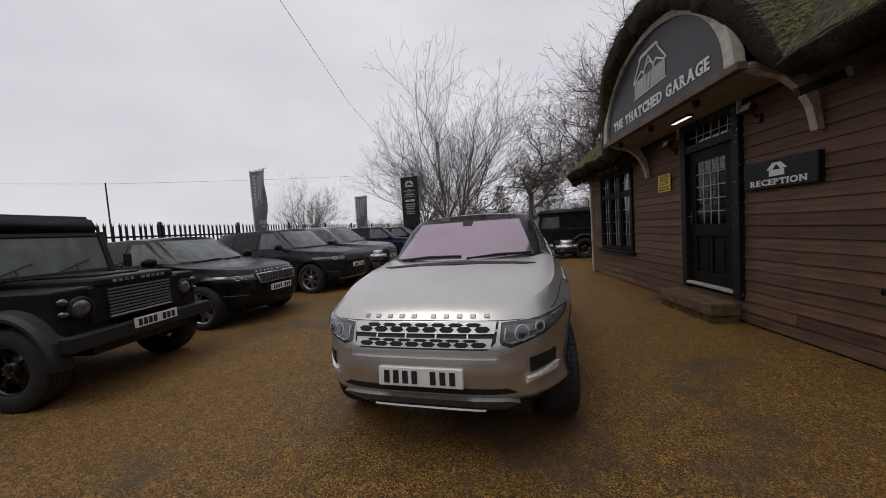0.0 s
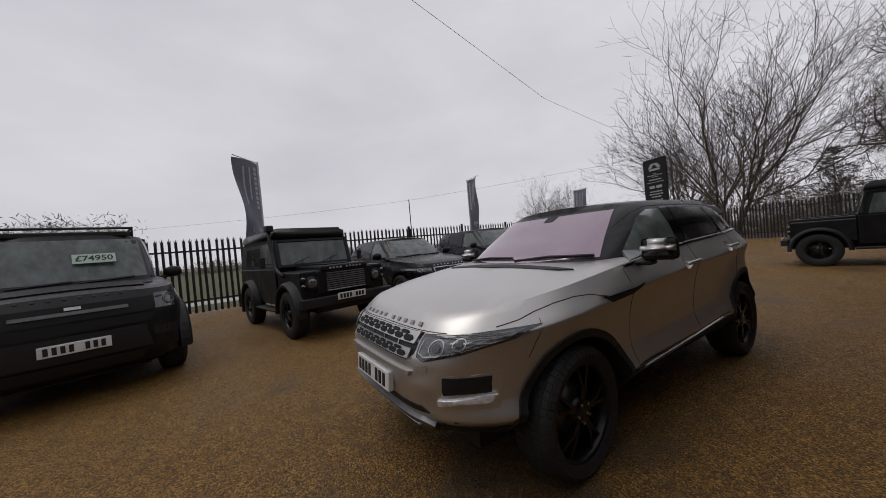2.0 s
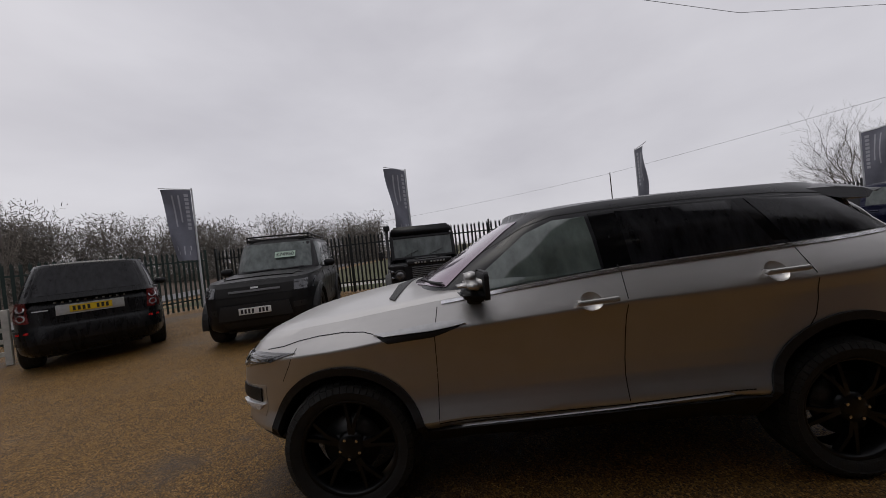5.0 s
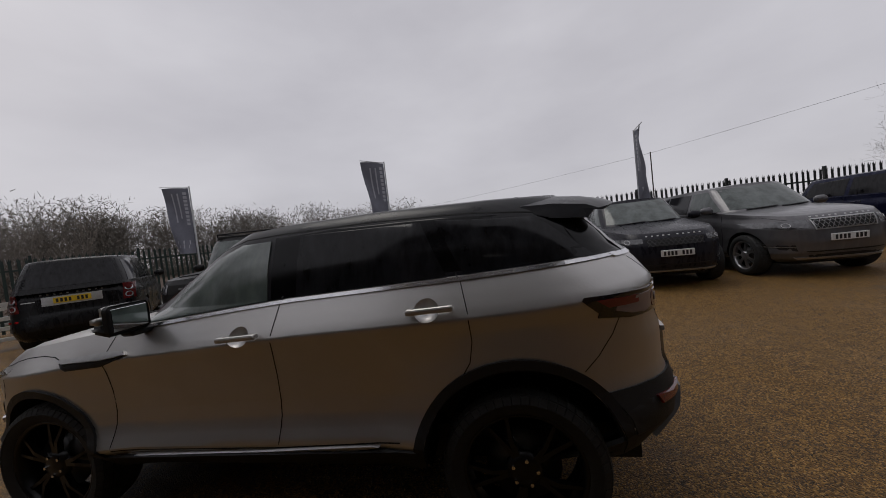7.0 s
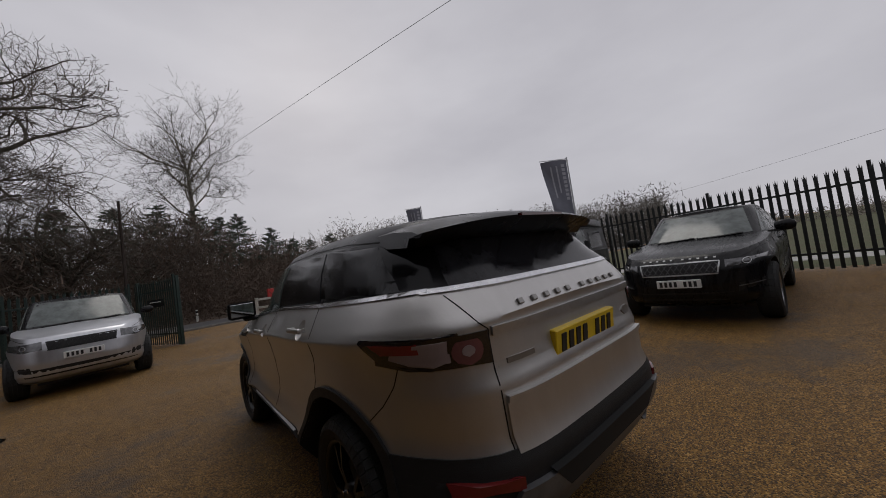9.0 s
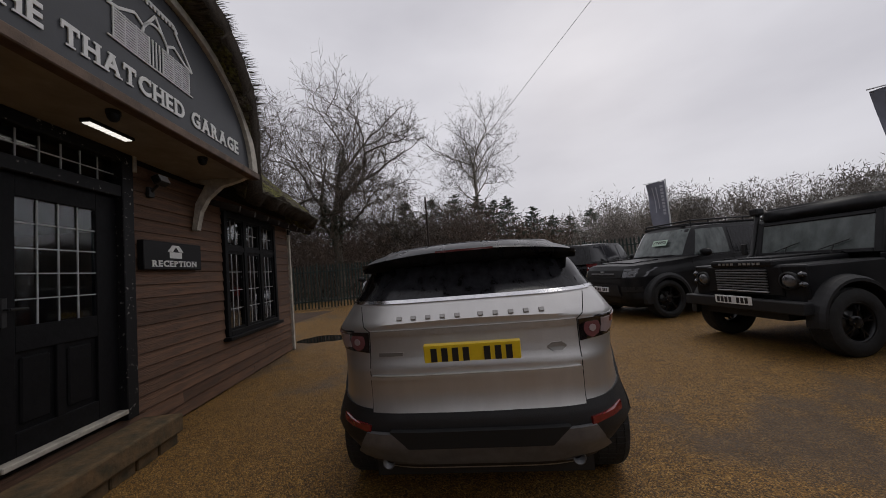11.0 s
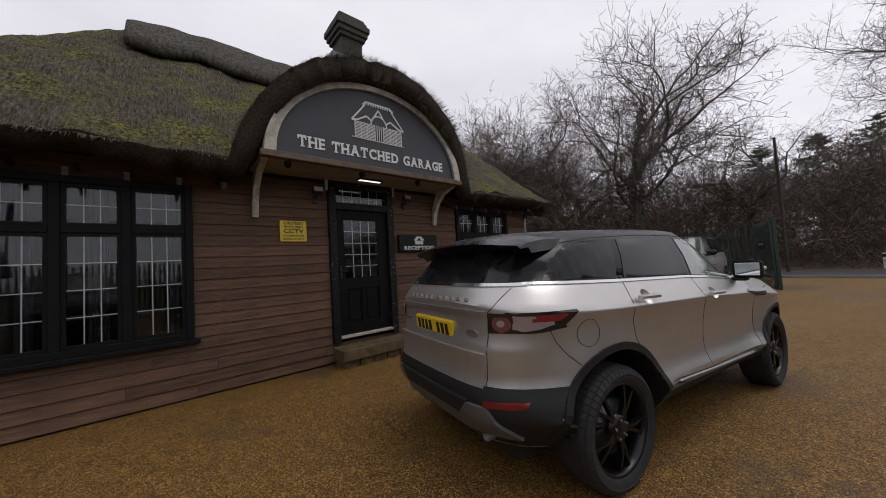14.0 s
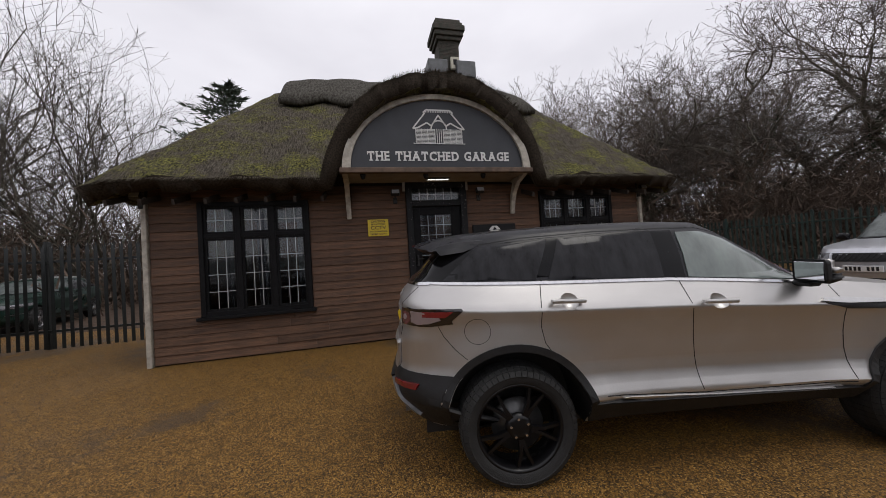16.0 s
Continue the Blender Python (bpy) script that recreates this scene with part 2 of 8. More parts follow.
PLATE_WHITE = mat("white_number_plate", (0.72, 0.72, 0.71), 0.35, var=0.06, scale=30)
PLATE_YELLOW = mat("yellow_number_plate", (0.72, 0.5, 0.02), 0.35, var=0.06, scale=30)
PLATE_INK = mat("plate_ink", (0.012, 0.012, 0.014), 0.5)
SEAM = mat("panel_gap", (0.006, 0.006, 0.006), 0.8)

# ---- building tools ----
from mathutils.bvhtree import BVHTree


def lerp_table(table, x):
    xs, ys = zip(*table)
    return np.interp(x, xs, ys)


def smooth_table(table, x):
    """Like lerp_table, with rounded corners."""
    return (lerp_table(table, x - 0.05) + 2 * lerp_table(table, x) + lerp_table(table, x + 0.05)) / 4


def mesh_of(verts, faces, material, smooth=False):
    me = bpy.data.meshes.new("mesh")
    me.from_pydata([tuple(map(float, v)) for v in verts], [], [tuple(map(int, q)) for q in faces])
    if material is not None:
        me.materials.append(material)
    if smooth:
        me.polygons.foreach_set("use_smooth", [True] * len(me.polygons))
    me.update()
    return me


def part(name, bm, material, parent, label="", smooth=False):
    """Links a bmesh, a mesh or (verts, faces) as one mesh object under a thing or a part."""
    if isinstance(bm, tuple):
        me = mesh_of(*bm, material, smooth)
    elif isinstance(bm, bmesh.types.BMesh):
        me = bpy.data.meshes.new(name)
        bm.to_mesh(me)
        bm.free()
        me.materials.append(material)
        if smooth:
            me.polygons.foreach_set("use_smooth", [True] * len(me.polygons))
    else:
        me = bm
    me.name = name
    ob = new(name, me)
    ob.parent = parent
    if label:
        ob["label"] = label
    return ob


def thing(name, m, label, category, group="", kind=""):
    ob = new(name)
    ob.empty_display_size = 0.2
    ob.matrix_basis = m
    return tagged(ob, label, category, group, kind)


def sharp(ob, angle=35):
    """Smooth shading with hard edges over an angle."""
    me = ob.data
    me.polygons.foreach_set("use_smooth", [True] * len(me.polygons))
    me.set_sharp_from_angle(angle=radians(angle))
    return ob


def box(lo, hi, bevel=0.0, seg=1, m=None):
    bm = bmesh.new()
    bmesh.ops.create_cube(bm, size=1)
    for v in bm.verts:
        v.co = Vector(tuple(lo[i] + (v.co[i] + 0.5) * (hi[i] - lo[i]) for i in range(3)))
    if bevel:
        bmesh.ops.bevel(bm, geom=bm.edges[:], offset=bevel, segments=seg, affect="EDGES", profile=0.5)
    if m is not None:
        bm.transform(m)
    return bm


def join(*bms):
    out = bmesh.new()
    for b in bms:
        me = bpy.data.meshes.new("tmp")
        b.to_mesh(me)
        b.free()
        out.from_mesh(me)
        bpy.data.meshes.remove(me)
    return out


def rod(p, q, r0, r1=None, seg=10, caps=True):
    """A straight tapered rod from p to q."""
    p, q = Vector(p), Vector(q)
    r1 = r0 if r1 is None else r1
    bm = bmesh.new()
    bmesh.ops.create_cone(bm, cap_ends=caps, segments=seg, radius1=r0, radius2=r1, depth=(q - p).length)
    bm.transform(Matrix.Translation((p + q) / 2) @ (q - p).to_track_quat("Z", "Y").to_matrix().to_4x4())
    return bm


def tube(points, r, seg=6):
    """(verts, faces) of a bent tube."""
    P = [Vector(p) for p in points]
    verts, faces = [], []
    for i, p in enumerate(P):
        d = (P[min(i + 1, len(P) - 1)] - P[max(i - 1, 0)]).normalized()
        a = d.orthogonal().normalized() if i == 0 else (a - a.dot(d) * d).normalized()
        b = d.cross(a)
        for k in range(seg):
            t = 2 * math.pi * k / seg
            verts.append(p + r * (math.cos(t) * a + math.sin(t) * b))
    for i in range(len(P) - 1):
        for k in range(seg):
            faces.append((i * seg + k, i * seg + (k + 1) % seg, (i + 1) * seg + (k + 1) % seg, (i + 1) * seg + k))
    faces += [tuple(range(seg - 1, -1, -1)), tuple(range((len(P) - 1) * seg, len(P) * seg))]
    return verts, faces


def prism(poly, depth, m=None, bevel=0.0):
    """A polygon in x and z, given depth along y from 0."""
    bm = bmesh.new()
    front = [bm.verts.new((x, 0, z)) for x, z in poly]
    face = bm.faces.new(front)
    ex = bmesh.ops.extrude_face_region(bm, geom=[face])
    for v in ex["geom"]:
        if isinstance(v, bmesh.types.BMVert):
            v.co.y += depth
    bmesh.ops.recalc_face_normals(bm, faces=bm.faces[:])
    if bevel:
        bmesh.ops.bevel(bm, geom=bm.edges[:], offset=bevel, segments=1, affect="EDGES")
    if m is not None:
        bm.transform(m)
    return bm


def lathe(profile, seg=40):
    """(verts, faces) of a profile of (x, radius) turned about the x axis."""
    verts, faces, n = [], [], len(profile)
    for k in range(seg):
        t = 2 * math.pi * k / seg
        verts += [(x, r * math.cos(t), r * math.sin(t)) for x, r in profile]
    for k in range(seg):
        for i in range(n - 1):
            a, b = k * n + i, ((k + 1) % seg) * n + i
            faces.append((a, b, b + 1, a + 1))
    return verts, faces


def moved(vf, m):
    return [m @ Vector(v) for v in vf[0]], vf[1]


def words(text, size, extrude, bold=0.0, spacing=1.0):
    """A mesh of letters in x and z that stand up, centred, reading along x when seen from -y."""
    cu = bpy.data.curves.new("words", "FONT")
    cu.body, cu.size, cu.extrude, cu.offset, cu.space_character = text, size, extrude, bold, spacing
    cu.align_x, cu.align_y = "CENTER", "CENTER"
    cu.resolution_u = 3
    ob = bpy.data.objects.new("words", cu)
    scene.collection.objects.link(ob)
    me = bpy.data.meshes.new_from_object(ob.evaluated_get(bpy.context.evaluated_depsgraph_get()))
    bpy.data.objects.remove(ob)
    me.transform(pose(0, 0, 0, 90))
    return me


# ---- vehicle shells ----
AXIS = {"L": ((1, 0, 0), 1), "R": ((-1, 0, 0), 1), "F": ((0, -1, 0), 0), "B": ((0, 1, 0), 0), "T": ((0, 0, 1), 2)}


def to3(axis, a, b, far=6.0):
    if axis in "LR":
        return Vector((far if axis == "L" else -far, a, b))
    if axis in "FB":
        return Vector((a, -far if axis == "F" else far, b))
    return Vector((a, b, far))


class Skin:
    """Lays pieces on a vehicle's surface: patches and strips drawn in side view (y, z), end view (x, z) or plan (x, y)."""

    def __init__(self, verts, faces):
        self.tree = BVHTree.FromPolygons([Vector(v) for v in verts], [list(q) for q in faces])

    def at(self, axis, a, b):
        out = Vector(AXIS[axis][0])
        hit, normal, _, _ = self.tree.ray_cast(to3(axis, a, b), -out)
        if hit is None:
            hit, normal, _, _ = self.tree.find_nearest(to3(axis, a, b, 1.0 if axis in "LR" else 2.3))
        if normal.dot(out) < 0:
            normal = -normal
        return hit, (normal + 0.15 * out).normalized()

    def patch(self, axis, poly, off=0.006, thick=0.016, step=0.07):
        zs = [p[1] for p in poly]
        lo, hi = min(zs), max(zs)
        rows = sorted({round(z, 5) for z in zs} | {round(lo + (hi - lo) * i / max(1, round((hi - lo) / step)), 5) for i in range(max(1, round((hi - lo) / step)) + 1)})
        rows = [z for i, z in enumerate(rows) if i == 0 or z - rows[i - 1] > 0.004 or z == hi]
        width = max(p[0] for p in poly) - min(p[0] for p in poly)
        nu = max(2, round(width / step) + 1)
        grid = []
        for z in rows:
            zz = min(max(z, lo + 1e-4), hi - 1e-4)
            xs = []
            for (a0, b0), (a1, b1) in zip(poly, poly[1:] + poly[:1]):
                if (b0 - zz) * (b1 - zz) <= 0 and b0 != b1:
                    xs.append(a0 + (a1 - a0) * (zz - b0) / (b1 - b0))
            x0, x1 = min(xs), max(xs)
            grid.append([self.at(axis, x0 + (x1 - x0) * i / (nu - 1), z) for i in range(nu)])
        nv = len(grid)
        top = [h + n * off for row in grid for h, n in row]
        edge = [(0, i) for i in range(nu)] + [(j, nu - 1) for j in range(1, nv)] + [(nv - 1, i) for i in range(nu - 2, -1, -1)] + [(j, 0) for j in range(nv - 2, 0, -1)]
        faces = [(j * nu + i, j * nu + i + 1, (j + 1) * nu + i + 1, (j + 1) * nu + i) for j in range(nv - 1) for i in range(nu - 1)]
        base = len(top)
        skirt = [grid[j][i][0] + grid[j][i][1] * (off - thick) for j, i in edge]
        for k, (j, i) in enumerate(edge):
            j2, i2 = edge[(k + 1) % len(edge)]
            faces.append((j * nu + i, base + k, base + (k + 1) % len(edge), j2 * nu + i2))
        return top + skirt, faces

    def strip(self, axis, pts, width, off=0.004, step=0.06, thick=0.008, closed=False):
        P = []
        pairs = list(zip(pts, pts[1:] + pts[:1] if closed else pts[1:]))
        for (a0, b0), (a1, b1) in pairs:
            n = max(1, round(math.hypot(a1 - a0, b1 - b0) / step))
            P += [(a0 + (a1 - a0) * i / n, b0 + (b1 - b0) * i / n) for i in range(n)]
        if not closed:
            P.append(pts[-1])
        S = [self.at(axis, *p) for p in P]
        verts, faces = [], []
        n = len(S)
        for i, (h, nrm) in enumerate(S):
            d = S[(i + 1) % n if closed else min(i + 1, n - 1)][0] - S[i - 1 if closed else max(i - 1, 0)][0]
            side = nrm.cross(d).normalized() * width / 2
            up, dn = nrm * off, nrm * (off - thick)
            verts += [h - side + dn, h - side + up, h + side + up, h + side + dn]
        for i in range(n if closed else n - 1):
            a, b = 4 * i, 4 * ((i + 1) % n)
            faces += [(a + k, b + k, b + k + 1, a + k + 1) for k in range(3)]
        return verts, faces


def plan(W, yF, yR, nF, nR, angles):
    c, s = np.cos(angles), np.sin(angles)
    n = np.where(s < 0, nF, nR)
    mid = 0.1
    x = W * np.sign(c) * np.abs(c) ** (2 / n)
    y = mid + np.where(s < 0, mid - yF, yR - mid) * np.sign(s) * np.abs(s) ** (2 / n)
    return x, y


def even_angles(n, power):
    """Angles that space a car-shaped outline evenly, closer at the corners."""
    t = np.linspace(0, 2 * np.pi, 4001)
    x, y = plan(0.95, -2.1, 2.3, power, power, t)
    d = np.concatenate([[0], np.cumsum(np.hypot(np.diff(x), np.diff(y)) + 0.0009)])
    return np.interp(np.linspace(0, d[-1], n, endpoint=False), d, t)


def shell(spec, count=120):
    """(verts, faces) of the lower body with its bonnet, and of the cabin above the belt."""
    ang = even_angles(count, 5.0)
    nF, nR = spec["nF"], spec["nR"]
    belt, zl, wmax = spec["belt"], spec["low"], max(w for _, w in spec["W"])
    flare = spec.get("flare", 0.0)
    rows = []
    hs = sorted(set(np.linspace(0, 1, 25).round(4)) | {h for h, _ in spec["W"]})
    for h in hs:
        x, y = plan(lerp_table(spec["W"], h), lerp_table(spec["yF"], h), lerp_table(spec["yR"], h), nF, nR, ang)
        b = smooth_table(belt, y) + spec["crown"] * (1 - np.clip(np.abs(x) / wmax, 0, 1) ** 2)
        z = zl + h * (b - zl)
        for yw in (spec["wf"], spec["wr"]):
            d = np.hypot(y - yw, z - spec["R"])
            f = np.clip((spec["R"] + spec.get("flare_r", 0.26) - d) / spec.get("flare_w", 0.2), 0, 1)
            x = x + np.sign(x) * flare * f * f * (3 - 2 * f) * (np.abs(x) > 0.6)
        rows.append(np.stack([x, y, z], 1))
    x1, y1, _ = rows[-1].T
    for q in (0.985, 0.95, 0.88, 0.78, 0.66, 0.52, 0.38, 0.24, 0.1):
        x, y = x1 * q, 0.1 + (y1 - 0.1) * (1 - (1 - q) * 0.92)
        b = smooth_table(belt, y) + spec["crown"] * (1 - np.clip(np.abs(x) / wmax, 0, 1) ** 2) + 0.012 * (q < 0.97)
        rows.append(np.stack([x, y, b], 1))
    lower = stack(rows, count)
    rows = []
    for g in np.linspace(0, 1, 13):
        x, y = plan(lerp_table(spec["gW"], g), lerp_table(spec["gF"], g), lerp_table(spec["gR"], g), spec["gnF"], spec["gnR"], ang)
        z0 = smooth_table(belt, y) - 0.04
        z = z0 + g * (smooth_table(spec["roof"], y) - z0)
        rows.append(np.stack([x, y, z], 1))
    x1, y1, _ = rows[-1].T
    for q in (0.97, 0.92, 0.84, 0.7, 0.5, 0.3, 0.1):
        x, y = x1 * q, 0.4 + (y1 - 0.4) * (1 - (1 - q) * 0.9)
        r = smooth_table(spec["roof"], y) + 0.045 * (1 - (x / lerp_table(spec["gW"], 1)) ** 2)
        rows.append(np.stack([x, y, r], 1))
    return lower, stack(rows, count)


def stack(rows, n):
    verts = np.concatenate(rows)
    faces = [(j * n + i, j * n + (i + 1) % n, (j + 1) * n + (i + 1) % n, (j + 1) * n + i) for j in range(len(rows) - 1) for i in range(n)]
    faces += [tuple(range(n - 1, -1, -1)), tuple((len(rows) - 1) * n + i for i in range(n))]
    return [tuple(v) for v in verts], faces


def cut(vf, material, cutters, inner):
    """A closed shell with boxes or drums taken out of it."""
    ob = new("tmp", mesh_of(*vf, material, True))
    temps = []
    for c in cutters:
        t = new("tmp", mesh_of(c[0], c[1], c[2] if len(c) > 2 else inner, len(c) > 2))
        mod = ob.modifiers.new("cut", "BOOLEAN")
        mod.operation, mod.object, mod.solver, mod.material_mode = "DIFFERENCE", t, "EXACT", "TRANSFER"
        temps.append(t)
    me = bpy.data.meshes.new_from_object(ob.evaluated_get(bpy.context.evaluated_depsgraph_get()))
    for t in [ob, *temps]:
        data = t.data
        bpy.data.objects.remove(t)
        bpy.data.meshes.remove(data)
    return me


def drum(x0, x1, y, z, r, seg=48):
    v, q = [], []
    for k in range(seg):
        t = 2 * math.pi * k / seg
        v += [(x0, y + r * math.cos(t), z + r * math.sin(t)), (x1, y + r * math.cos(t), z + r * math.sin(t))]
    for k in range(seg):
        a, b = 2 * k, 2 * ((k + 1) % seg)
        q.append((a, b, b + 1, a + 1))
    q += [tuple(range(2 * seg - 2, -1, -2)), tuple(range(1, 2 * seg, 2))]
    return v, [tuple(reversed(f)) for f in q]


def ball(p, r, material, n=28, m=16):
    """A sphere that cuts a dish into a shell."""
    v = [p + r * Vector((math.sin(math.pi * j / m) * math.cos(2 * math.pi * i / n), math.sin(math.pi * j / m) * math.sin(2 * math.pi * i / n), math.cos(math.pi * j / m))) for j in range(1, m) for i in range(n)]
    q = [(j * n + i, (j + 1) * n + i, (j + 1) * n + (i + 1) % n, j * n + (i + 1) % n) for j in range(m - 2) for i in range(n)]
    q += [tuple(range(n)), tuple(range((m - 1) * n - 1, (m - 2) * n - 1, -1))]
    return [tuple(a) for a in v], q, material


WHEELS = {}


def wheel_meshes(R, width, rim_r, spokes, rim_mat, split):
    key = (R, width, rim_r, spokes, rim_mat.name, split)
    if key in WHEELS:
        return WHEELS[key]
    h = width / 2
    tyre = mesh_of(*lathe([(-h * 0.8, rim_r), (-h, rim_r + 0.03), (-h, R - 0.045), (-h * 0.86, R - 0.012), (-h * 0.6, R), (-h * 0.2, R), (h * 0.2, R), (h * 0.6, R), (h * 0.86, R - 0.012), (h, R - 0.045),
                           (h, rim_r + 0.03), (h * 0.86, rim_r + 0.005), (h * 0.8, rim_r - 0.004)], 56 if R < 0.37 else 30), RUBBER, True)
    solid = bmesh.new()
    solid.from_mesh(tyre)
    solid.verts.ensure_lookup_table()
    for f in solid.faces:
        f.smooth = True
    for f in list(solid.faces):
        c = f.calc_center_median()
        if math.hypot(c.y, c.z) > R - 0.03:
            new_f = bmesh.ops.inset_individual(solid, faces=[f], thickness=0.0035, depth=0.006)["faces"]
            for g in new_f + [f]:
                g.smooth = False
    solid.to_mesh(tyre)
    solid.free()
    rim = bmesh.new()
    a = join()
    me = mesh_of(*lathe([(h * 0.2, rim_r - 0.02), (h * 0.78, rim_r - 0.014), (h * 0.86, rim_r - 0.004), (h * 0.86, rim_r + 0.006), (h * 0.7, rim_r + 0.008)], 48), rim_mat, True)
    rim.from_mesh(me)
    a.free()
    for k in range(spokes):
        for d in ((-split, split) if split else (0,)):
            t0 = 2 * math.pi * k / spokes
            t1 = t0 + d
            w0, w1 = (0.024, 0.016) if split else (0.035, 0.04)
            hub, out = 0.045, rim_r - 0.008
            P = []
            for rr, tt, w, x in ((hub, t0 + d * 0.3, w0, h * 0.72), (rim_r * 0.55, t0 + d * 0.55, (w0 + w1) / 2, h * 0.8), (out, t1, w1, h * 0.7)):
                c, s = math.cos(tt), math.sin(tt)
                for sg in (-1, 1):
                    for dx in (0, -0.03):
                        P.append((x + dx, rr * c - sg * w / 2 * s, rr * s + sg * w / 2 * c))
            vs = [rim.verts.new(p) for p in P]
            for b in (0, 4):
                for q in ((0, 4, 6, 2), (1, 3, 7, 5), (0, 1, 5, 4), (2, 6, 7, 3)):
                    rim.faces.new([vs[b + i] for i in q])
    cap = mesh_of(*lathe([(h * 0.55, 0.085), (h * 0.74, 0.075), (h * 0.8, 0.05), (h * 0.82, 0.0)], 20), rim_mat, True)
    rim.from_mesh(cap)
    rme = bpy.data.meshes.new("rim")
    rim.to_mesh(rme)
    rim.free()
    rme.materials.append(rim_mat)
    dark = mesh_of(*lathe([(h * 0.1, 0.0), (h * 0.12, 0.16), (h * 0.3, 0.165), (h * 0.3, 0.0)], 28), mat("brake_disc", (0.1, 0.1, 0.1), 0.4, 0.8, var=0.3, scale=20), True)
    bolt = rod((h * 0.78, 0.056, 0), (h * 0.86, 0.056, 0), 0.0085, seg=6)
    bme = bpy.data.meshes.new("nut")
    bolt.to_mesh(bme)
    bolt.free()
    bme.materials.append(CHROME)
    WHEELS[key] = (tyre, rme, dark, bme)
    return WHEELS[key]


def add_wheels(car, spots, R, width, rim_r, spokes, rim_mat, split=0.16, turn=0):
    tyre, rim, disc, nut = wheel_meshes(R, width, rim_r, spokes, rim_mat, split)
    for i, (x, y) in enumerate(spots):
        w = part("wheel", disc, None, car)
        yaw = turn if i < 2 else 0
        w.matrix_basis = pose(x, y, R, 0, 0, (0 if x > 0 else 180) + yaw) @ pose(0, 0, 0, 17 * i + 9)
        part("tyre", tyre, None, w)
        part("rim", rim, None, w)
        for k in range(5):
            part("wheel_nut", nut, None, w).matrix_basis = pose(0, 0, 0, 72 * k + 36)


def plate(car, skin, axis, z, material, off=0.012, z2=None):
    """A number plate with plain bars for its characters."""
    hit, n = skin.at(axis, 0.0, z)
    s = -1 if axis == "F" else 1
    tilt = math.degrees(math.asin(max(-0.4, min(0.4, n.z))))
    m = Matrix.Translation(hit + n * off) @ pose(0, 0, 0, tilt * 0.5 if axis == "F" else -tilt * 0.5, 0, 0)
    y0, y1 = (-0.014, 0.022) if axis == "F" else (-0.022, 0.014)
    p = part("number_plate", box((-0.26, y0, -0.056), (0.26, y1, 0.056), 0.004), material, car, "number plate with plain dark bars")
    p.matrix_basis = m
    for i in range(7):
        x = -s * (-0.205 + i * 0.058 + (0.055 if i > 3 else 0))
        part("plate_bar", box((x - 0.017, s * 0.016 - 0.002, -0.037), (x + 0.017, s * 0.016 + 0.002, 0.037)), PLATE_INK, p)


def letter_bars(car, skin, axis, z, width, count, size, material, off=0.008):
    """Raised badge letters as a row of plain small blocks, with the gap of two words."""
    for i in range(count):
        x = (i / (count - 1) - 0.5) * width
        if count > 8:
            x += 0.03 * width * (1 if i >= count // 2 else -1)
        hit, n = skin.at(axis, x, z)
        m = Matrix.Translation(hit + n * off) @ n.to_track_quat("Y", "Z").to_matrix().to_4x4()
        part("badge_letter", box((-size * 0.62, -0.012, -size / 2), (size * 0.62, 0.003, size / 2), 0.002, m=m), material, car)

# ---- the ground and the way out ----
def ground():
    n = 60
    xs = np.concatenate([[-900, -300, -120], np.linspace(-70, 70, n), [120, 300, 900]])
    verts = [(x, y, -0.6 * min(1, max(0, (math.hypot(x, y) - 60) / 60))) for y in xs for x in xs]
    k = len(xs)
    faces = [(j * k + i, j * k + i + 1, (j + 1) * k + i + 1, (j + 1) * k + i) for j in range(k - 1) for i in range(k - 1)]
    g = part("ground", (verts, faces), GRAVEL, None)
    return tagged(g, "wet golden gravel forecourt with worn grey lanes", "ground", kind="structure")


ground()

# ---- the thatched timber office; local x runs along its front, y into it ----
HOUSE = pose(2.37, 6.13, 0, 0, 0, -80.1)
H_LEN, H_DEEP = 9.1, 5.4
BOARD = mat("stained_boards", (0.142, 0.078, 0.047), 0.66, spec=0.3, var=0.6, scale=2.6, bump=0.6, bscale=11, stretch=(0.9, 6, 10), col2=(0.066, 0.039, 0.026), rand=0.26, rvar=0.14)
BOARD_BACK = mat("dark_wall_backing", (0.02, 0.014, 0.011), 0.9, var=0.3)
BLACK_WOOD = mat("black_painted_wood", (0.007, 0.007, 0.008), 0.55, spec=0.15, var=0.4, scale=9, bump=0.25, bscale=30, stretch=(1, 6, 1))


def chipped_paint():
    """Black paint flaked off in small patches to the old white coat."""
    m = mat("chipped_black_paint", (0.007, 0.007, 0.008), 0.55, spec=0.25, var=0.4, scale=9).copy()
    nodes, links = m.node_tree.nodes, m.node_tree.links
    b = nodes["Principled BSDF"]
    coord = nodes.new("ShaderNodeTexCoord")
    chips = nodes.new("ShaderNodeTexNoise")
    chips.inputs["Scale"].default_value = 26
    chips.inputs["Detail"].default_value = 7
    chips.inputs["Roughness"].default_value = 0.7
    links.new(coord.outputs["Object"], chips.inputs["Vector"])
    ramp = nodes.new("ShaderNodeValToRGB")
    ramp.color_ramp.interpolation = "CONSTANT"
    ramp.color_ramp.elements[0].position, ramp.color_ramp.elements[0].color = 0.0, (0.007, 0.007, 0.008, 1)
    ramp.color_ramp.elements[1].position, ramp.color_ramp.elements[1].color = 0.635, (0.34, 0.33, 0.31, 1)
    links.new(chips.outputs[0], ramp.inputs[0])
    links.new(ramp.outputs[0], b.inputs["Base Color"])
    return m


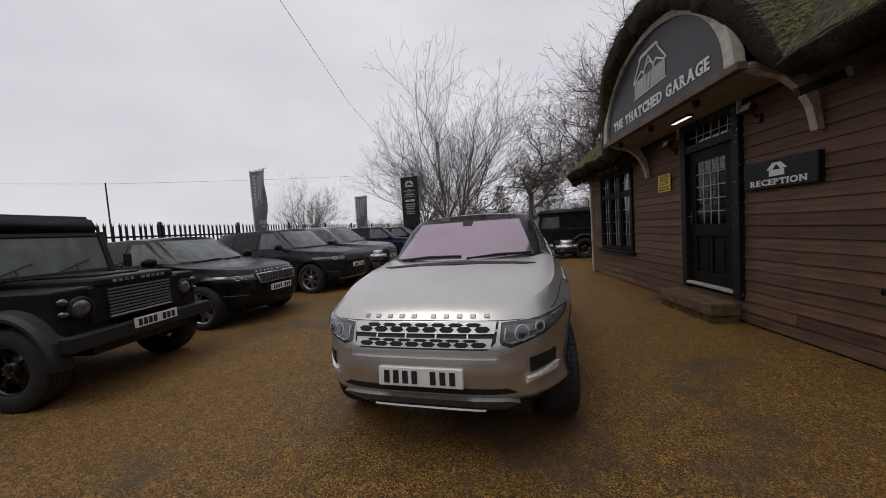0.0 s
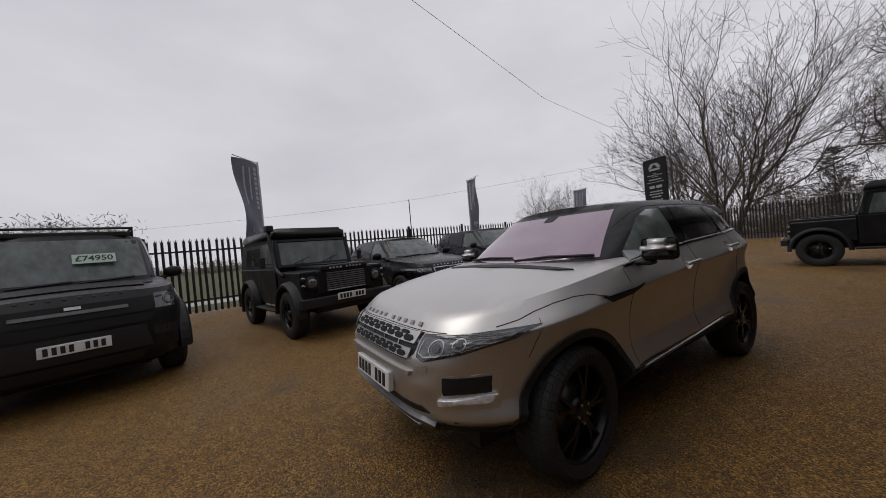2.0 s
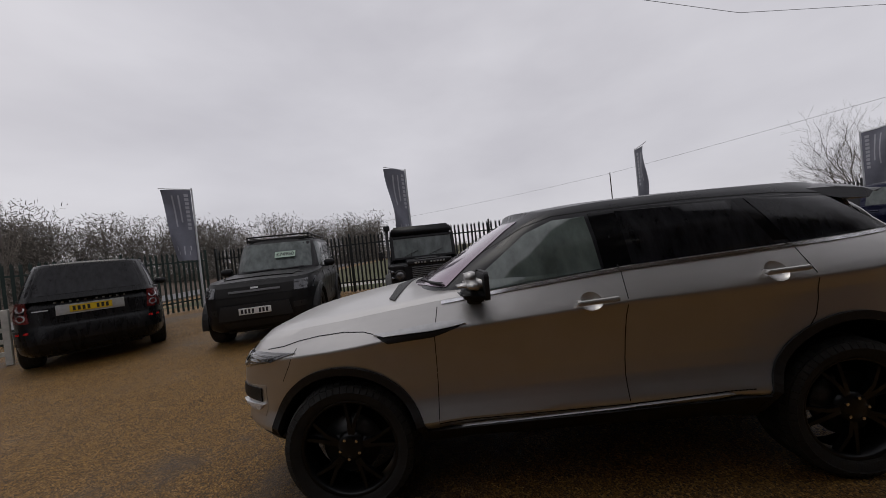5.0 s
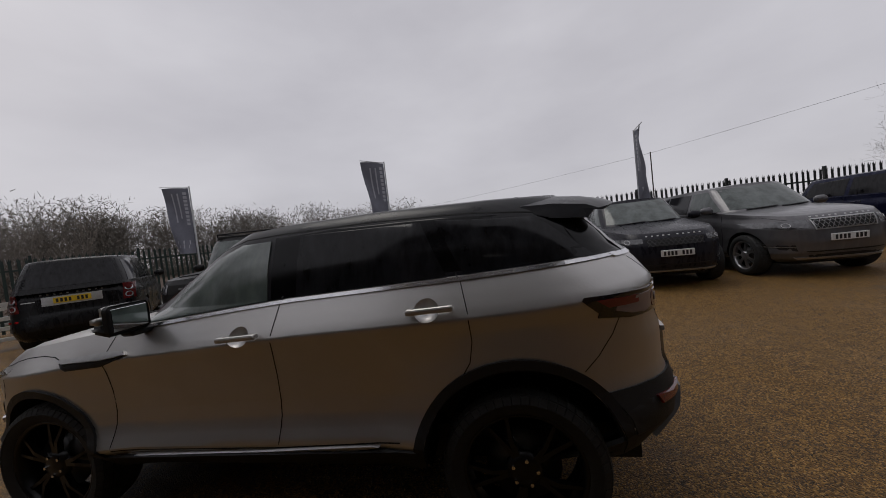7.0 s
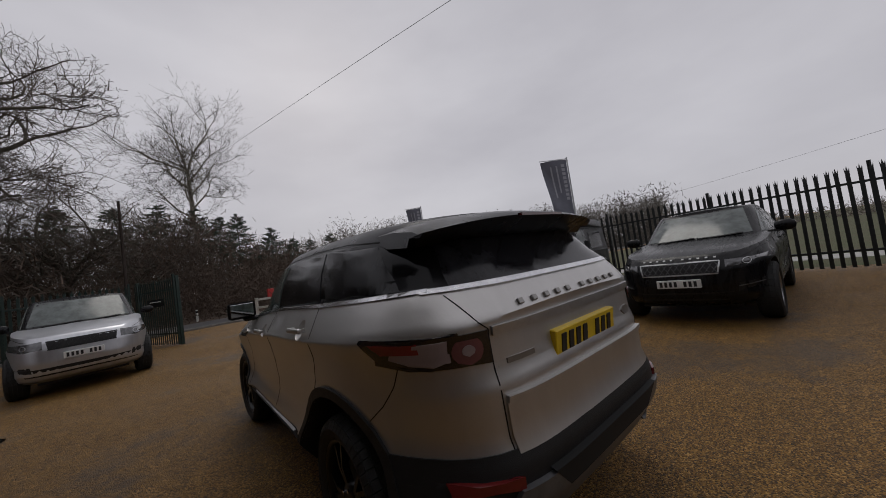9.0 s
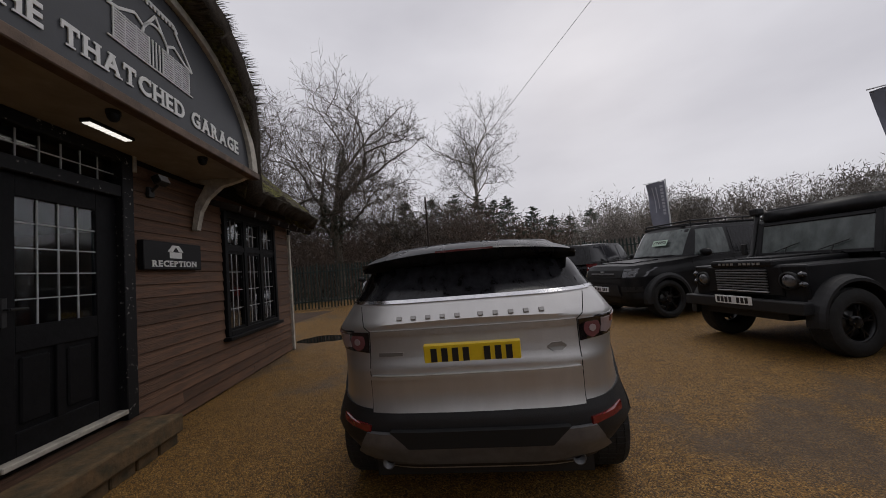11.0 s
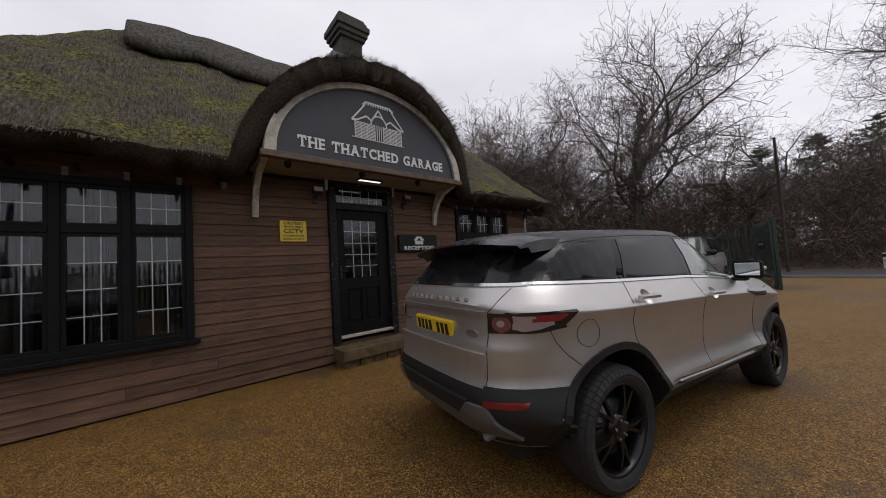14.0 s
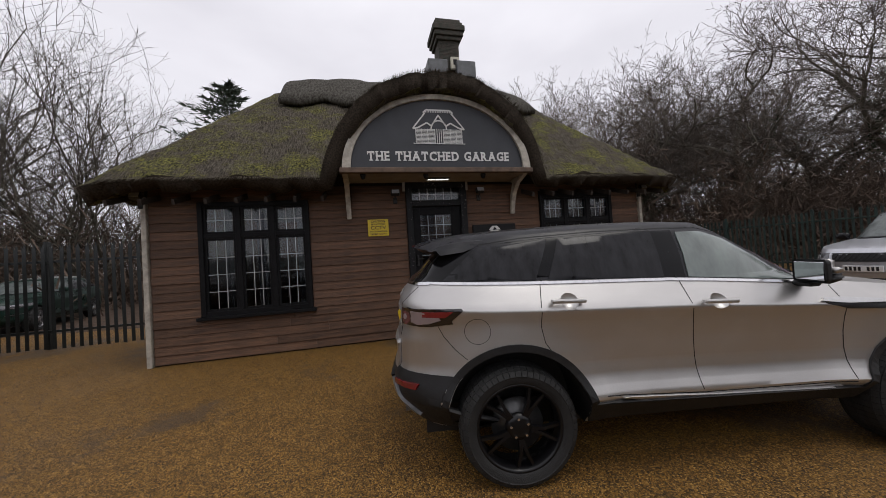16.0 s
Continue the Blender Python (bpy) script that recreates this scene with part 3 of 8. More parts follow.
CHIPPED = chipped_paint()
CREAM = mat("weathered_cream_paint", (0.50, 0.46, 0.39), 0.6, var=0.45, scale=9, bump=0.3, bscale=40)
SOFFIT = mat("soffit_board", (0.30, 0.26, 0.21), 0.75, var=0.3, scale=4, bump=0.2)
SIGN_GREY = mat("charcoal_sign", (0.035, 0.038, 0.045), 0.5, var=0.25, scale=2.5, bump=0.05, bscale=60)
SIGN_WHITE = mat("white_lettering", (0.70, 0.70, 0.68), 0.6, var=0.08, scale=20)
SIGN_BLACK = mat("black_sign", (0.009, 0.009, 0.010), 0.5, spec=0.25, var=0.3, scale=6)
SIGN_YELLOW = mat("yellow_sign", (0.68, 0.50, 0.02), 0.45, var=0.12, scale=12)
LEAD = mat("pale_lead_strip", (0.42, 0.43, 0.43), 0.5, 0.3, var=0.3, scale=20)
PANE = mat("old_window_pane", (0.62, 0.68, 0.72), 0.02, trans=1.0, spec=0.75)
STONE = mat("mossy_step_stone", (0.135, 0.082, 0.036), 0.85, var=0.55, scale=7, bump=0.7, bscale=25, col2=(0.045, 0.036, 0.018))
# Room plaster and curtain cloth carry the room's dimness in darkened base colours.
PLASTER = mat("dimmed_room_plaster", (0.07, 0.065, 0.06), 0.9, var=0.15, scale=3)
NET = mat("dimmed_net_curtain", (0.12, 0.118, 0.125), 0.9, var=0.3, scale=9, stretch=(10, 1, 1))
LAMP_BODY = mat("black_lamp_body", (0.012, 0.012, 0.012), 0.45, var=0.3)
LAMP_FACE = mat("lamp_glass", (0.65, 0.68, 0.70), 0.15, 0.3, var=0.2)
CHIM = mat("sooty_brick", (0.075, 0.062, 0.052), 0.9, var=0.5, scale=10, bump=0.7, bscale=30, col2=(0.04, 0.045, 0.035))
LEADWORK = mat("grey_lead_sheet", (0.14, 0.145, 0.15), 0.55, 0.3, var=0.3, scale=6)
RAFTER = mat("rafter_wood", (0.032, 0.022, 0.016), 0.8, var=0.4, scale=6, bump=0.4, stretch=(6, 1, 6))

OPENINGS = [(0.73, 2.39, 0.70, 2.52), (4.05, 5.19, 0.3, 2.80), (6.71, 8.37, 0.72, 2.54)]


def free_runs(z0, z1):
    runs, u = [], 0.06
    for a, b, lo, hi in OPENINGS:
        if z0 < hi - 0.03 and z1 > lo + 0.03:
            runs.append((u, a - 0.002))
            u = b + 0.002
    runs.append((u, H_LEN - 0.06))
    return runs


def wall_front():
    wall = thing("wall_front", HOUSE, "dark brown stained weatherboard front wall of the office", "wall", kind="structure")
    cuts = sorted({0.0, 2.95} | {o[2] for o in OPENINGS} | {o[3] for o in OPENINGS})
    bm = [box((a - (0.06 if a < 0.1 else 0), 0.05, z0), (b + (0.06 if b > 9 else 0), 0.2, z1)) for z0, z1 in zip(cuts, cuts[1:]) for a, b in free_runs(z0, z1)]
    part("wall_core", join(*bm), BOARD_BACK, wall)
    random.seed(5)
    shapes = {}
    z = 0.02
    rows = 20
    pitch = 0.1365
    for r in range(rows):
        z0, z1 = z + r * pitch, z + (r + 1) * pitch
        mid = (z0 + z1) / 2
        for a, b in free_runs(mid - 0.05, mid + 0.05):
            joints = [a]
            while b - joints[-1] > 3.2:
                joints.append(joints[-1] + random.uniform(1.6, 2.8))
            joints.append(b)
            for u0, u1 in zip(joints, joints[1:]):
                w = round(u1 - u0, 3)
                if w not in shapes:
                    tv = [(0, 0.05, 0), (0, 0.014, 0), (0, 0.009, 0.006), (0, 0.026, pitch + 0.006), (0, 0.05, pitch + 0.006)]
                    tv = tv + [(w - 0.003, y, zz) for _, y, zz in tv]
                    tf = [(i, (i + 1) % 5, 5 + (i + 1) % 5, 5 + i) for i in range(5)] + [(4, 3, 2, 1, 0), (5, 6, 7, 8, 9)]
                    shapes[w] = mesh_of(tv, tf, BOARD)
                p = part("board", shapes[w], None, wall)
                p.matrix_basis = pose(u0, random.uniform(-0.004, 0.002), z0, 0, random.uniform(-0.12, 0.12), 0)
    for u in (-0.03, H_LEN - 0.04):
        part("corner_board", box((u, -0.02, 0.0), (u + 0.07, 0.06, 2.62), 0.006), CREAM, wall, "peeling cream corner board")
    return wall


def other_walls():
    for name, lo, hi in (("wall_side_east", (-0.0, 0.2, 0), (0.15, H_DEEP, 2.95)), ("wall_side_west", (H_LEN - 0.15, 0.2, 0), (H_LEN, H_DEEP, 2.95)),
                         ("wall_back", (0.15, H_DEEP - 0.15, 0), (H_LEN - 0.15, H_DEEP, 2.95))):
        w = part(name, box(lo, hi), BOARD, None)
        w.matrix_basis = HOUSE
        tagged(w, "dark brown stained weatherboard wall of the office", "wall", kind="structure")
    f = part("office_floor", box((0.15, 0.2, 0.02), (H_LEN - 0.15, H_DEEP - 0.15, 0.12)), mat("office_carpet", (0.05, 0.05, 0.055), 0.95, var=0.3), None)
    f.matrix_basis = HOUSE
    tagged(f, "dark carpeted floor inside the office", "floor", kind="structure")
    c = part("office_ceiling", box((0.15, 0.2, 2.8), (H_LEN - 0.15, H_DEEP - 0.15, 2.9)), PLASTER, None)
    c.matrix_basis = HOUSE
    tagged(c, "plain plaster ceiling inside the office, its colour darkened for the dim room", "ceiling", kind="structure")


def window(name, u0, u1, z0, z1):
    w = thing(name, HOUSE, "black wooden casement window with white leaded panes", "window", kind="structure")
    fr = 0.075
    v = [u0 + (u1 - u0) * 0.345, u0 + (u1 - u0) * 0.655]
    zt = z0 + (z1 - z0) * 0.70
    bars = [box((u0, -0.03, z0), (u0 + fr, 0.12, z1), 0.006), box((u1 - fr, -0.03, z0), (u1, 0.12, z1), 0.006),
            box((u0 + fr, -0.03, z1 - fr), (u1 - fr, 0.12, z1), 0.006), box((u0 + fr, -0.03, z0), (u1 - fr, 0.12, z0 + fr), 0.006)]
    part("window_frame", join(*bars), BLACK_WOOD, w)
    for x in v:
        part("mullion", box((x - 0.04, -0.02, z0 + fr), (x + 0.04, 0.1, z1 - fr), 0.005), BLACK_WOOD, w)
    part("window_sill", box((u0 - 0.05, -0.09, z0 - 0.05), (u1 + 0.05, 0.05, z0 + 0.003), 0.008), BLACK_WOOD, w)
    edges = [u0 + fr, *v, u1 - fr]
    for i in range(3):
        a, b = edges[i] + (0.04 if i else 0), edges[i + 1] - (0.04 if i < 2 else 0)
        part("transom", box((a, -0.018, zt - 0.035), (b, 0.1, zt + 0.035), 0.005), BLACK_WOOD, w)
        for lo, hi, rows in ((z0 + fr, zt - 0.035, 4), (zt + 0.035, z1 - fr, 2)):
            s = 0.035
            part("sash", join(box((a, 0.0, lo), (a + s, 0.05, hi)), box((b - s, 0.0, lo), (b, 0.05, hi)), box((a + s, 0.0, lo), (b - s, 0.05, lo + s)), box((a + s, 0.0, hi - s), (b - s, 0.05, hi))), BLACK_WOOD, w)
            g = part("pane", box((a + s, 0.028, lo + s), (b - s, 0.034, hi - s)), PANE, w)
            g.visible_shadow = False
            cols = 3
            for k in range(1, cols):
                x = a + s + (b - a - 2 * s) * k / cols
                part("lead_strip", box((x - 0.005, 0.020, lo + s), (x + 0.005, 0.0275, hi - s)), LEAD, w)
            for k in range(1, rows):
                zz = lo + s + (hi - lo - 2 * s) * k / rows
                part("lead_strip", box((a + s, 0.019, zz - 0.005), (b - s, 0.0265, zz + 0.005)), LEAD, w)
    return w


def curtain(u0, u1, z0, z1):
    n = 60
    verts = []
    for i in range(n + 1):
        u = u0 + (u1 - u0) * i / n
        y = 0.26 + 0.025 * math.sin(i * 1.3) + 0.01 * math.sin(i * 3.1)
        verts += [(u, y, z0), (u, y, z1)]
    faces = [(2 * i, 2 * i + 2, 2 * i + 3, 2 * i + 1) for i in range(n)]
    verts += [(x, y + 0.006, z) for x, y, z in verts]
    k = 2 * (n + 1)
    faces += [tuple(k + q for q in reversed(f)) for f in faces]
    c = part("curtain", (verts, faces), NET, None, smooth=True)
    c.matrix_basis = HOUSE
    return tagged(c, "pale curtain in dimmed colour drawn aside behind the leaded window", "curtain", "curtains")


def front_door():
    d = thing("door_1", HOUSE, "black panelled door with leaded glass above a stone step", "door", kind="structure")
    part("door_frame", join(box((4.05, -0.05, 0.3), (4.16, 0.12, 2.80), 0.006), box((5.07, -0.05, 0.3), (5.19, 0.12, 2.80), 0.006), box((4.16, -0.05, 2.70), (5.07, 0.12, 2.80), 0.006),
                            box((4.16, -0.04, 2.36), (5.07, 0.12, 2.47), 0.006)), CHIPPED, d)
    leaf = part("door_leaf", join(box((4.16, 0.02, 0.40), (4.30, 0.07, 2.36), 0.004), box((4.88, 0.02, 0.40), (5.07, 0.07, 2.36), 0.004), box((4.30, 0.02, 2.20), (4.88, 0.07, 2.36), 0.004),
                                  box((4.30, 0.02, 1.10), (4.88, 0.07, 1.28), 0.004), box((4.30, 0.02, 0.40), (4.88, 0.07, 0.56), 0.004), box((4.56, 0.02, 0.56), (4.62, 0.07, 1.10), 0.004),
                                  box((4.30, 0.045, 0.56), (4.88, 0.065, 1.10))), BLACK_WOOD, d, "black panelled door leaf")
    for a, b in ((4.34, 4.53), (4.65, 4.84)):
        part("door_panel", box((a, 0.03, 0.60), (b, 0.05, 1.06), 0.012), BLACK_WOOD, leaf)
    g = part("pane", box((4.30, 0.04, 1.28), (4.88, 0.046, 2.20)), PANE, leaf)
    g.visible_shadow = False
    for k in range(1, 4):
        x = 4.30 + 0.58 * k / 4
        part("lead_strip", box((x - 0.005, 0.03, 1.28), (x + 0.005, 0.0385, 2.20)), LEAD, leaf)
    for k in range(1, 5):
        z = 1.28 + 0.92 * k / 5
        part("lead_strip", box((4.30, 0.029, z - 0.005), (4.88, 0.0375, z + 0.005)), LEAD, leaf)
    t = part("toplight", box((4.16, 0.04, 2.47), (5.07, 0.046, 2.70)), PANE, d)
    t.visible_shadow = False
    for k in range(1, 6):
        x = 4.16 + 0.91 * k / 6
        part("lead_strip", box((x - 0.005, 0.03, 2.47), (x + 0.005, 0.0385, 2.70)), LEAD, d)
    part("lead_strip", box((4.16, 0.029, 2.58), (5.07, 0.0375, 2.59)), LEAD, d)
    part("threshold", box((4.16, -0.06, 0.36), (5.07, 0.06, 0.40), 0.006), CREAM, d, "worn pale threshold")
    part("door_handle", join(box((4.20, -0.005, 1.28), (4.235, 0.02, 1.48), 0.004), rod((4.218, -0.04, 1.40), (4.218, 0.02, 1.40), 0.008), rod((4.218, -0.04, 1.40), (4.32, -0.04, 1.40), 0.009)), LAMP_BODY, leaf, "black lever handle")
    return d


def step():
    s = thing("doorstep", HOUSE, "mossy stone doorstep on the gravel before the door", "step")
    part("slab", box((4.02, -0.42, 0.10), (5.22, -0.055, 0.27), 0.02, 2), STONE, s)
    for i in range(5):
        part("brick", box((4.06 + i * 0.23, -0.38, -0.005), (4.06 + i * 0.23 + 0.215, -0.06, 0.10), 0.008), STONE, s)
    return s


def arc_pts(c, zb, w, h, n=40, power=1.0):
    out = []
    for i in range(n + 1):
        t = math.pi * i / n
        out.append((c - w * math.cos(t), zb + h * math.sin(t) ** power))
    return out


SERIFS = {"T": ("cb", "lt", "rt"), "H": ("lb", "rb", "lt", "rt"), "E": ("lb", "lt"), "A": ("lb", "rb", "ct"), "C": ("rt",), "D": ("lb", "lt"), "G": ("rt",), "R": ("lb", "lt", "rb"), "P": ("lb", "lt"), "I": ("cb", "ct"), "O": (), "N": ("lb", "lt", "rt")}


def slab_text(parent, text, x, y, z, size, width, material, name="letter"):
    """Bold slab-serif capitals, each letter a part of its own, centred on x and z."""
    glyphs, pen = [], 0.0
    for ch in text:
        if ch == " ":
            pen += size * 0.42
            continue
        me = words(ch, size, 0.004, size * 0.03)
        xs = [v.co.x for v in me.vertices]
        zs = [v.co.z for v in me.vertices]
        glyphs.append((ch, me, pen - min(xs), min(xs), max(xs), min(zs), max(zs)))
        pen += max(xs) - min(xs) + size * 0.13
    k = width / (pen - size * 0.13)
    for ch, me, at_x, x0, x1, z0, z1 in glyphs:
        bm = bmesh.new()
        bm.from_mesh(me)
        stem, t, foot = size * 0.085, size * 0.07, size * 0.16
        for code in SERIFS[ch]:
            cx = {"l": x0 + stem, "r": x1 - stem, "c": (x0 + x1) / 2}[code[0]]
            up = code[1] == "t"
            if ch in "CG" or (ch == "T" and code != "cb"):
                cx = x1 - t * 0.6 if code[0] == "r" else x0 + t * 0.6
                lo, hi = (cx - t * 0.6, z1 - size * 0.26), (cx + t * 0.6, z1)
            else:
                lo, hi = (cx - foot, z1 - t if up else z0), (cx + foot, z1 if up else z0 + t)
            b = box((lo[0], -0.0036, lo[1]), (hi[0], 0.0036, hi[1]))
            tmp = bpy.data.meshes.new("serif")
            b.to_mesh(tmp)
            b.free()
            bm.from_mesh(tmp)
            bpy.data.meshes.remove(tmp)
        o = part(name, bm, material, parent)
        o.matrix_basis = pose(x - width / 2 + at_x * k, y, z) @ Matrix.Diagonal((k, 1, 1, 1))


def arch_sign():
    s = thing("arched_sign", HOUSE, "arched charcoal fascia with white lettering in a cream board", "sign")
    inner = arc_pts(4.58, 2.87, 1.43, 1.11)
    outer = arc_pts(4.58, 2.845, 1.56, 1.215)
    part("panel", prism(inner, 0.03, pose(0, -0.75, 0)), SIGN_GREY, s, "charcoal grey sign panel")
    v = [(x, y, z) for y in (-0.795, -0.69) for x, z in outer] + [(x, y, z) for y in (-0.795, -0.69) for x, z in inner]
    n = len(outer)
    q = []
    for i in range(n - 1):
        o0, i0 = i, 2 * n + i
        q += [(o0, o0 + 1, i0 + 1, i0), (o0 + n, i0 + n, i0 + n + 1, o0 + n + 1), (o0, o0 + n, o0 + n + 1, o0 + 1), (i0, i0 + 1, i0 + n + 1, i0 + n)]
    q += [(0, 2 * n, 3 * n, n), (n - 1, 2 * n - 1, 4 * n - 1, 3 * n - 1)]
    part("arched_board", (v, q), CREAM, s, "weathered cream arched board")
    part("sill_board", box((2.98, -0.80, 2.785), (6.18, -0.70, 2.865), 0.008), mat("worn_brown_board", (0.14, 0.09, 0.06), 0.7, var=0.5, scale=8, bump=0.3), s, "worn brown board under the sign")
    part("soffit", box((3.0, -0.70, 2.80), (6.16, 0.0, 2.83)), SOFFIT, s)
    slab_text(s, "THE THATCHED GARAGE", 4.585, -0.757, 3.045, 0.2, 2.36, SIGN_WHITE)
    # the small house drawn on the panel, as plain strokes
    def stroke(x0, z0, x1, z1, w=0.014):
        d = Vector((x1 - x0, 0, z1 - z0))
        m = Matrix.Translation(((x0 + x1) / 2, -0.757, (z0 + z1) / 2)) @ pose(0, 0, 0, 0, -math.degrees(math.atan2(d.z, d.x)), 0)
        return box((-d.length / 2, -0.004, -w / 2), (d.length / 2, 0.004, w / 2), m=m)
    cx = 4.57
    bits = [stroke(cx - 0.43, 3.26, cx + 0.43, 3.26, 0.012)]
    for i in range(11):
        z = 3.28 + i * 0.021
        bits += [stroke(cx - 0.385, z, cx - 0.07, z, 0.010), stroke(cx + 0.07, z, cx + 0.385, z, 0.010)]
    for x in (-0.385, -0.29, -0.19, -0.07, -0.035, 0.0, 0.035, 0.07, 0.19, 0.29, 0.385):
        bits.append(stroke(cx + x, 3.27, cx + x, 3.50, 0.010))
    for b in bits:
        part("motif_stroke", b, SIGN_WHITE, s)
    roof = [(-0.43, 3.50), (-0.40, 3.54), (-0.22, 3.76), (-0.25, 3.765), (-0.2, 3.81), (0.2, 3.81), (0.25, 3.765), (0.22, 3.76), (0.40, 3.54), (0.43, 3.50), (0.34, 3.52), (0.2, 3.60), (0.12, 3.55), (0, 3.73), (-0.12, 3.55), (-0.2, 3.6), (-0.34, 3.52)]
    pts = [(cx + x, z) for x, z in roof]
    bits = [stroke(*a, *b, 0.022) for a, b in zip(pts, pts[1:] + pts[:1])]
    bits += [stroke(cx - 0.2 + i * 0.04, 3.77, cx - 0.2 + i * 0.04, 3.80, 0.02) for i in range(11)]
    bits += [stroke(cx - 0.13 * math.cos(t), 3.5 + 0.14 * math.sin(t), cx - 0.13 * math.cos(t + 0.35), 3.5 + 0.14 * math.sin(t + 0.35), 0.02) for t in np.arange(0, 3.1, 0.35)]
    for b in bits:
        part("motif_stroke", b, SIGN_WHITE, s)
    for u in (3.05, 6.11):
        prof = [(0.0, 2.17), (-0.06, 2.17), (-0.075, 2.25), (-0.11, 2.40), (-0.20, 2.56), (-0.36, 2.70), (-0.60, 2.77), (-0.66, 2.80), (-0.66, 2.86), (0.0, 2.86), (0.0, 2.79), (-0.18, 2.74), (-0.05, 2.5)]
        bm = prism([(y, z) for y, z in prof], 0.075, Matrix(((0, 1, 0, u - 0.037), (1, 0, 0, 0), (0, 0, 1, 0), (0, 0, 0, 1))))
        part("bracket", bm, CREAM, s, "curved cream timber bracket")
    for u in (4.02, 5.2):
        part("hanger", box((u - 0.02, -0.06, 2.64), (u + 0.02, -0.02, 2.80)), CREAM, s)
    return s


def flat_text(parent, text, x, z, size, y, width, material, name="lettering"):
    me = words(text, size, 0.0015, size * 0.02)
    me.materials.append(material)
    xs = [v.co.x for v in me.vertices]
    k = width / (max(xs) - min(xs))
    p = part(name, me, None, parent)
    p.matrix_basis = pose(x, y, z) @ Matrix.Diagonal((k, 1, 1, 1))


def small_signs():
    s = thing("warning_sign", HOUSE, "yellow camera warning sign with dark lettering on the boards", "sign")
    part("plate", box((3.355, -0.012, 1.855), (3.715, 0.004, 2.15), 0.003), SIGN_YELLOW, s)
    for text, z, size, w in (("CAUTION", 2.112, 0.055, 0.25), ("MONITORED", 2.063, 0.036, 0.25), ("CCTV", 2.0, 0.085, 0.27), ("IN OPERATION", 1.935, 0.036, 0.28), ("24HRS A DAY", 1.89, 0.042, 0.29)):
        flat_text(s, text, 3.535, z, size, -0.0135, w, PLATE_INK)
    r = thing("reception_sign", HOUSE, "black box sign with white lettering beside the door", "sign")
    part("box", box((5.28, -0.055, 1.675), (6.14, 0.012, 1.98), 0.006), SIGN_BLACK, r)
    slab_text(r, "RECEPTION", 5.71, -0.0565, 1.735, 0.09, 0.66, SIGN_WHITE)
    bits = [box((5.62, -0.058, 1.80), (5.80, -0.054, 1.868)), prism([(5.59, 1.872), (5.66, 1.945), (5.76, 1.945), (5.83, 1.872)], 0.004, pose(0, -0.058, 0))]
    for b in bits:
        part("motif_shape", b, SIGN_WHITE, r)
    part("motif_arch", prism([(5.665, 1.872), (5.71, 1.925), (5.755, 1.872)], 0.004, pose(0, -0.060, 0)), SIGN_BLACK, r)


def flood_light(u, z):
    f = thing("flood_light", HOUSE @ pose(u, 0, z), "small black outdoor flood light on the boards", "lamp", "flood lights by the door")
    part("wall_plate", box((-0.035, -0.03, -0.16), (0.035, 0.012, -0.05), 0.006), LAMP_BODY, f)
    part("arm", rod((0, -0.02, -0.1), (0, -0.10, -0.02), 0.014), LAMP_BODY, f)
    head = part("lamp_head", box((-0.075, -0.05, -0.045), (0.075, 0.03, 0.05), 0.01, m=pose(0, -0.11, 0.01, -25)), LAMP_BODY, f)
    part("lamp_glass", box((-0.062, -0.055, -0.034), (0.062, -0.049, 0.04), m=pose(0, -0.11, 0.01, -25)), LAMP_FACE, head)


def soffit_lights():
    s = thing("strip_light", HOUSE @ pose(4.6, -0.35, 2.80), "lit narrow strip light under the porch soffit", "lamp")
    part("housing", box((-0.2, -0.04, -0.028), (0.2, 0.04, 0.0), 0.004), SIGN_BLACK, s)
    for i in range(8):
        part("diode", box((-0.185 + i * 0.047, -0.03, -0.034), (-0.185 + i * 0.047 + 0.036, 0.03, -0.0285)), mat("lit_diode", (1.0, 0.97, 0.9), 0.5, emit=0.8), s)
    for u in (3.32, 4.33, 5.33):
        c = thing("security_camera", HOUSE @ pose(u, -0.62, 2.80), "small dark dome camera under the sign", "camera", "cameras under the sign")
        part("mount", rod((0, 0, 0), (0, 0, -0.03), 0.045, seg=14), LAMP_BODY, c)
        part("dome", moved(lathe([(0.0, 0.04), (0.03, 0.036), (0.05, 0.02), (0.055, 0.0)], 14), pose(0, 0, -0.03, 0, 90, 0)), SIGN_BLACK, c, smooth=True)


def roof_height(u, n):
    k = 3.2
    a, b, c, d = u + 0.62, 9.72 - u, n + 0.66, 6.05 - n
    e = np.stack([1.33 * a, 1.33 * b, 1.03 * c, 1.03 * d, np.full_like(u, 3.45)])
    z = 2.74 - np.log(np.exp(-k * e).sum(0)) / k
    x = np.clip(1 - ((u - 4.59) / 1.9) ** 2, 0, 1)
    brow = 2.5 + 1.84 * x**0.52 + 0.1 * (n + 0.9)
    m = 6.0
    return np.where(x > 0, np.log(np.exp(m * np.minimum(z, 9)) + np.exp(m * brow)) / m, z)


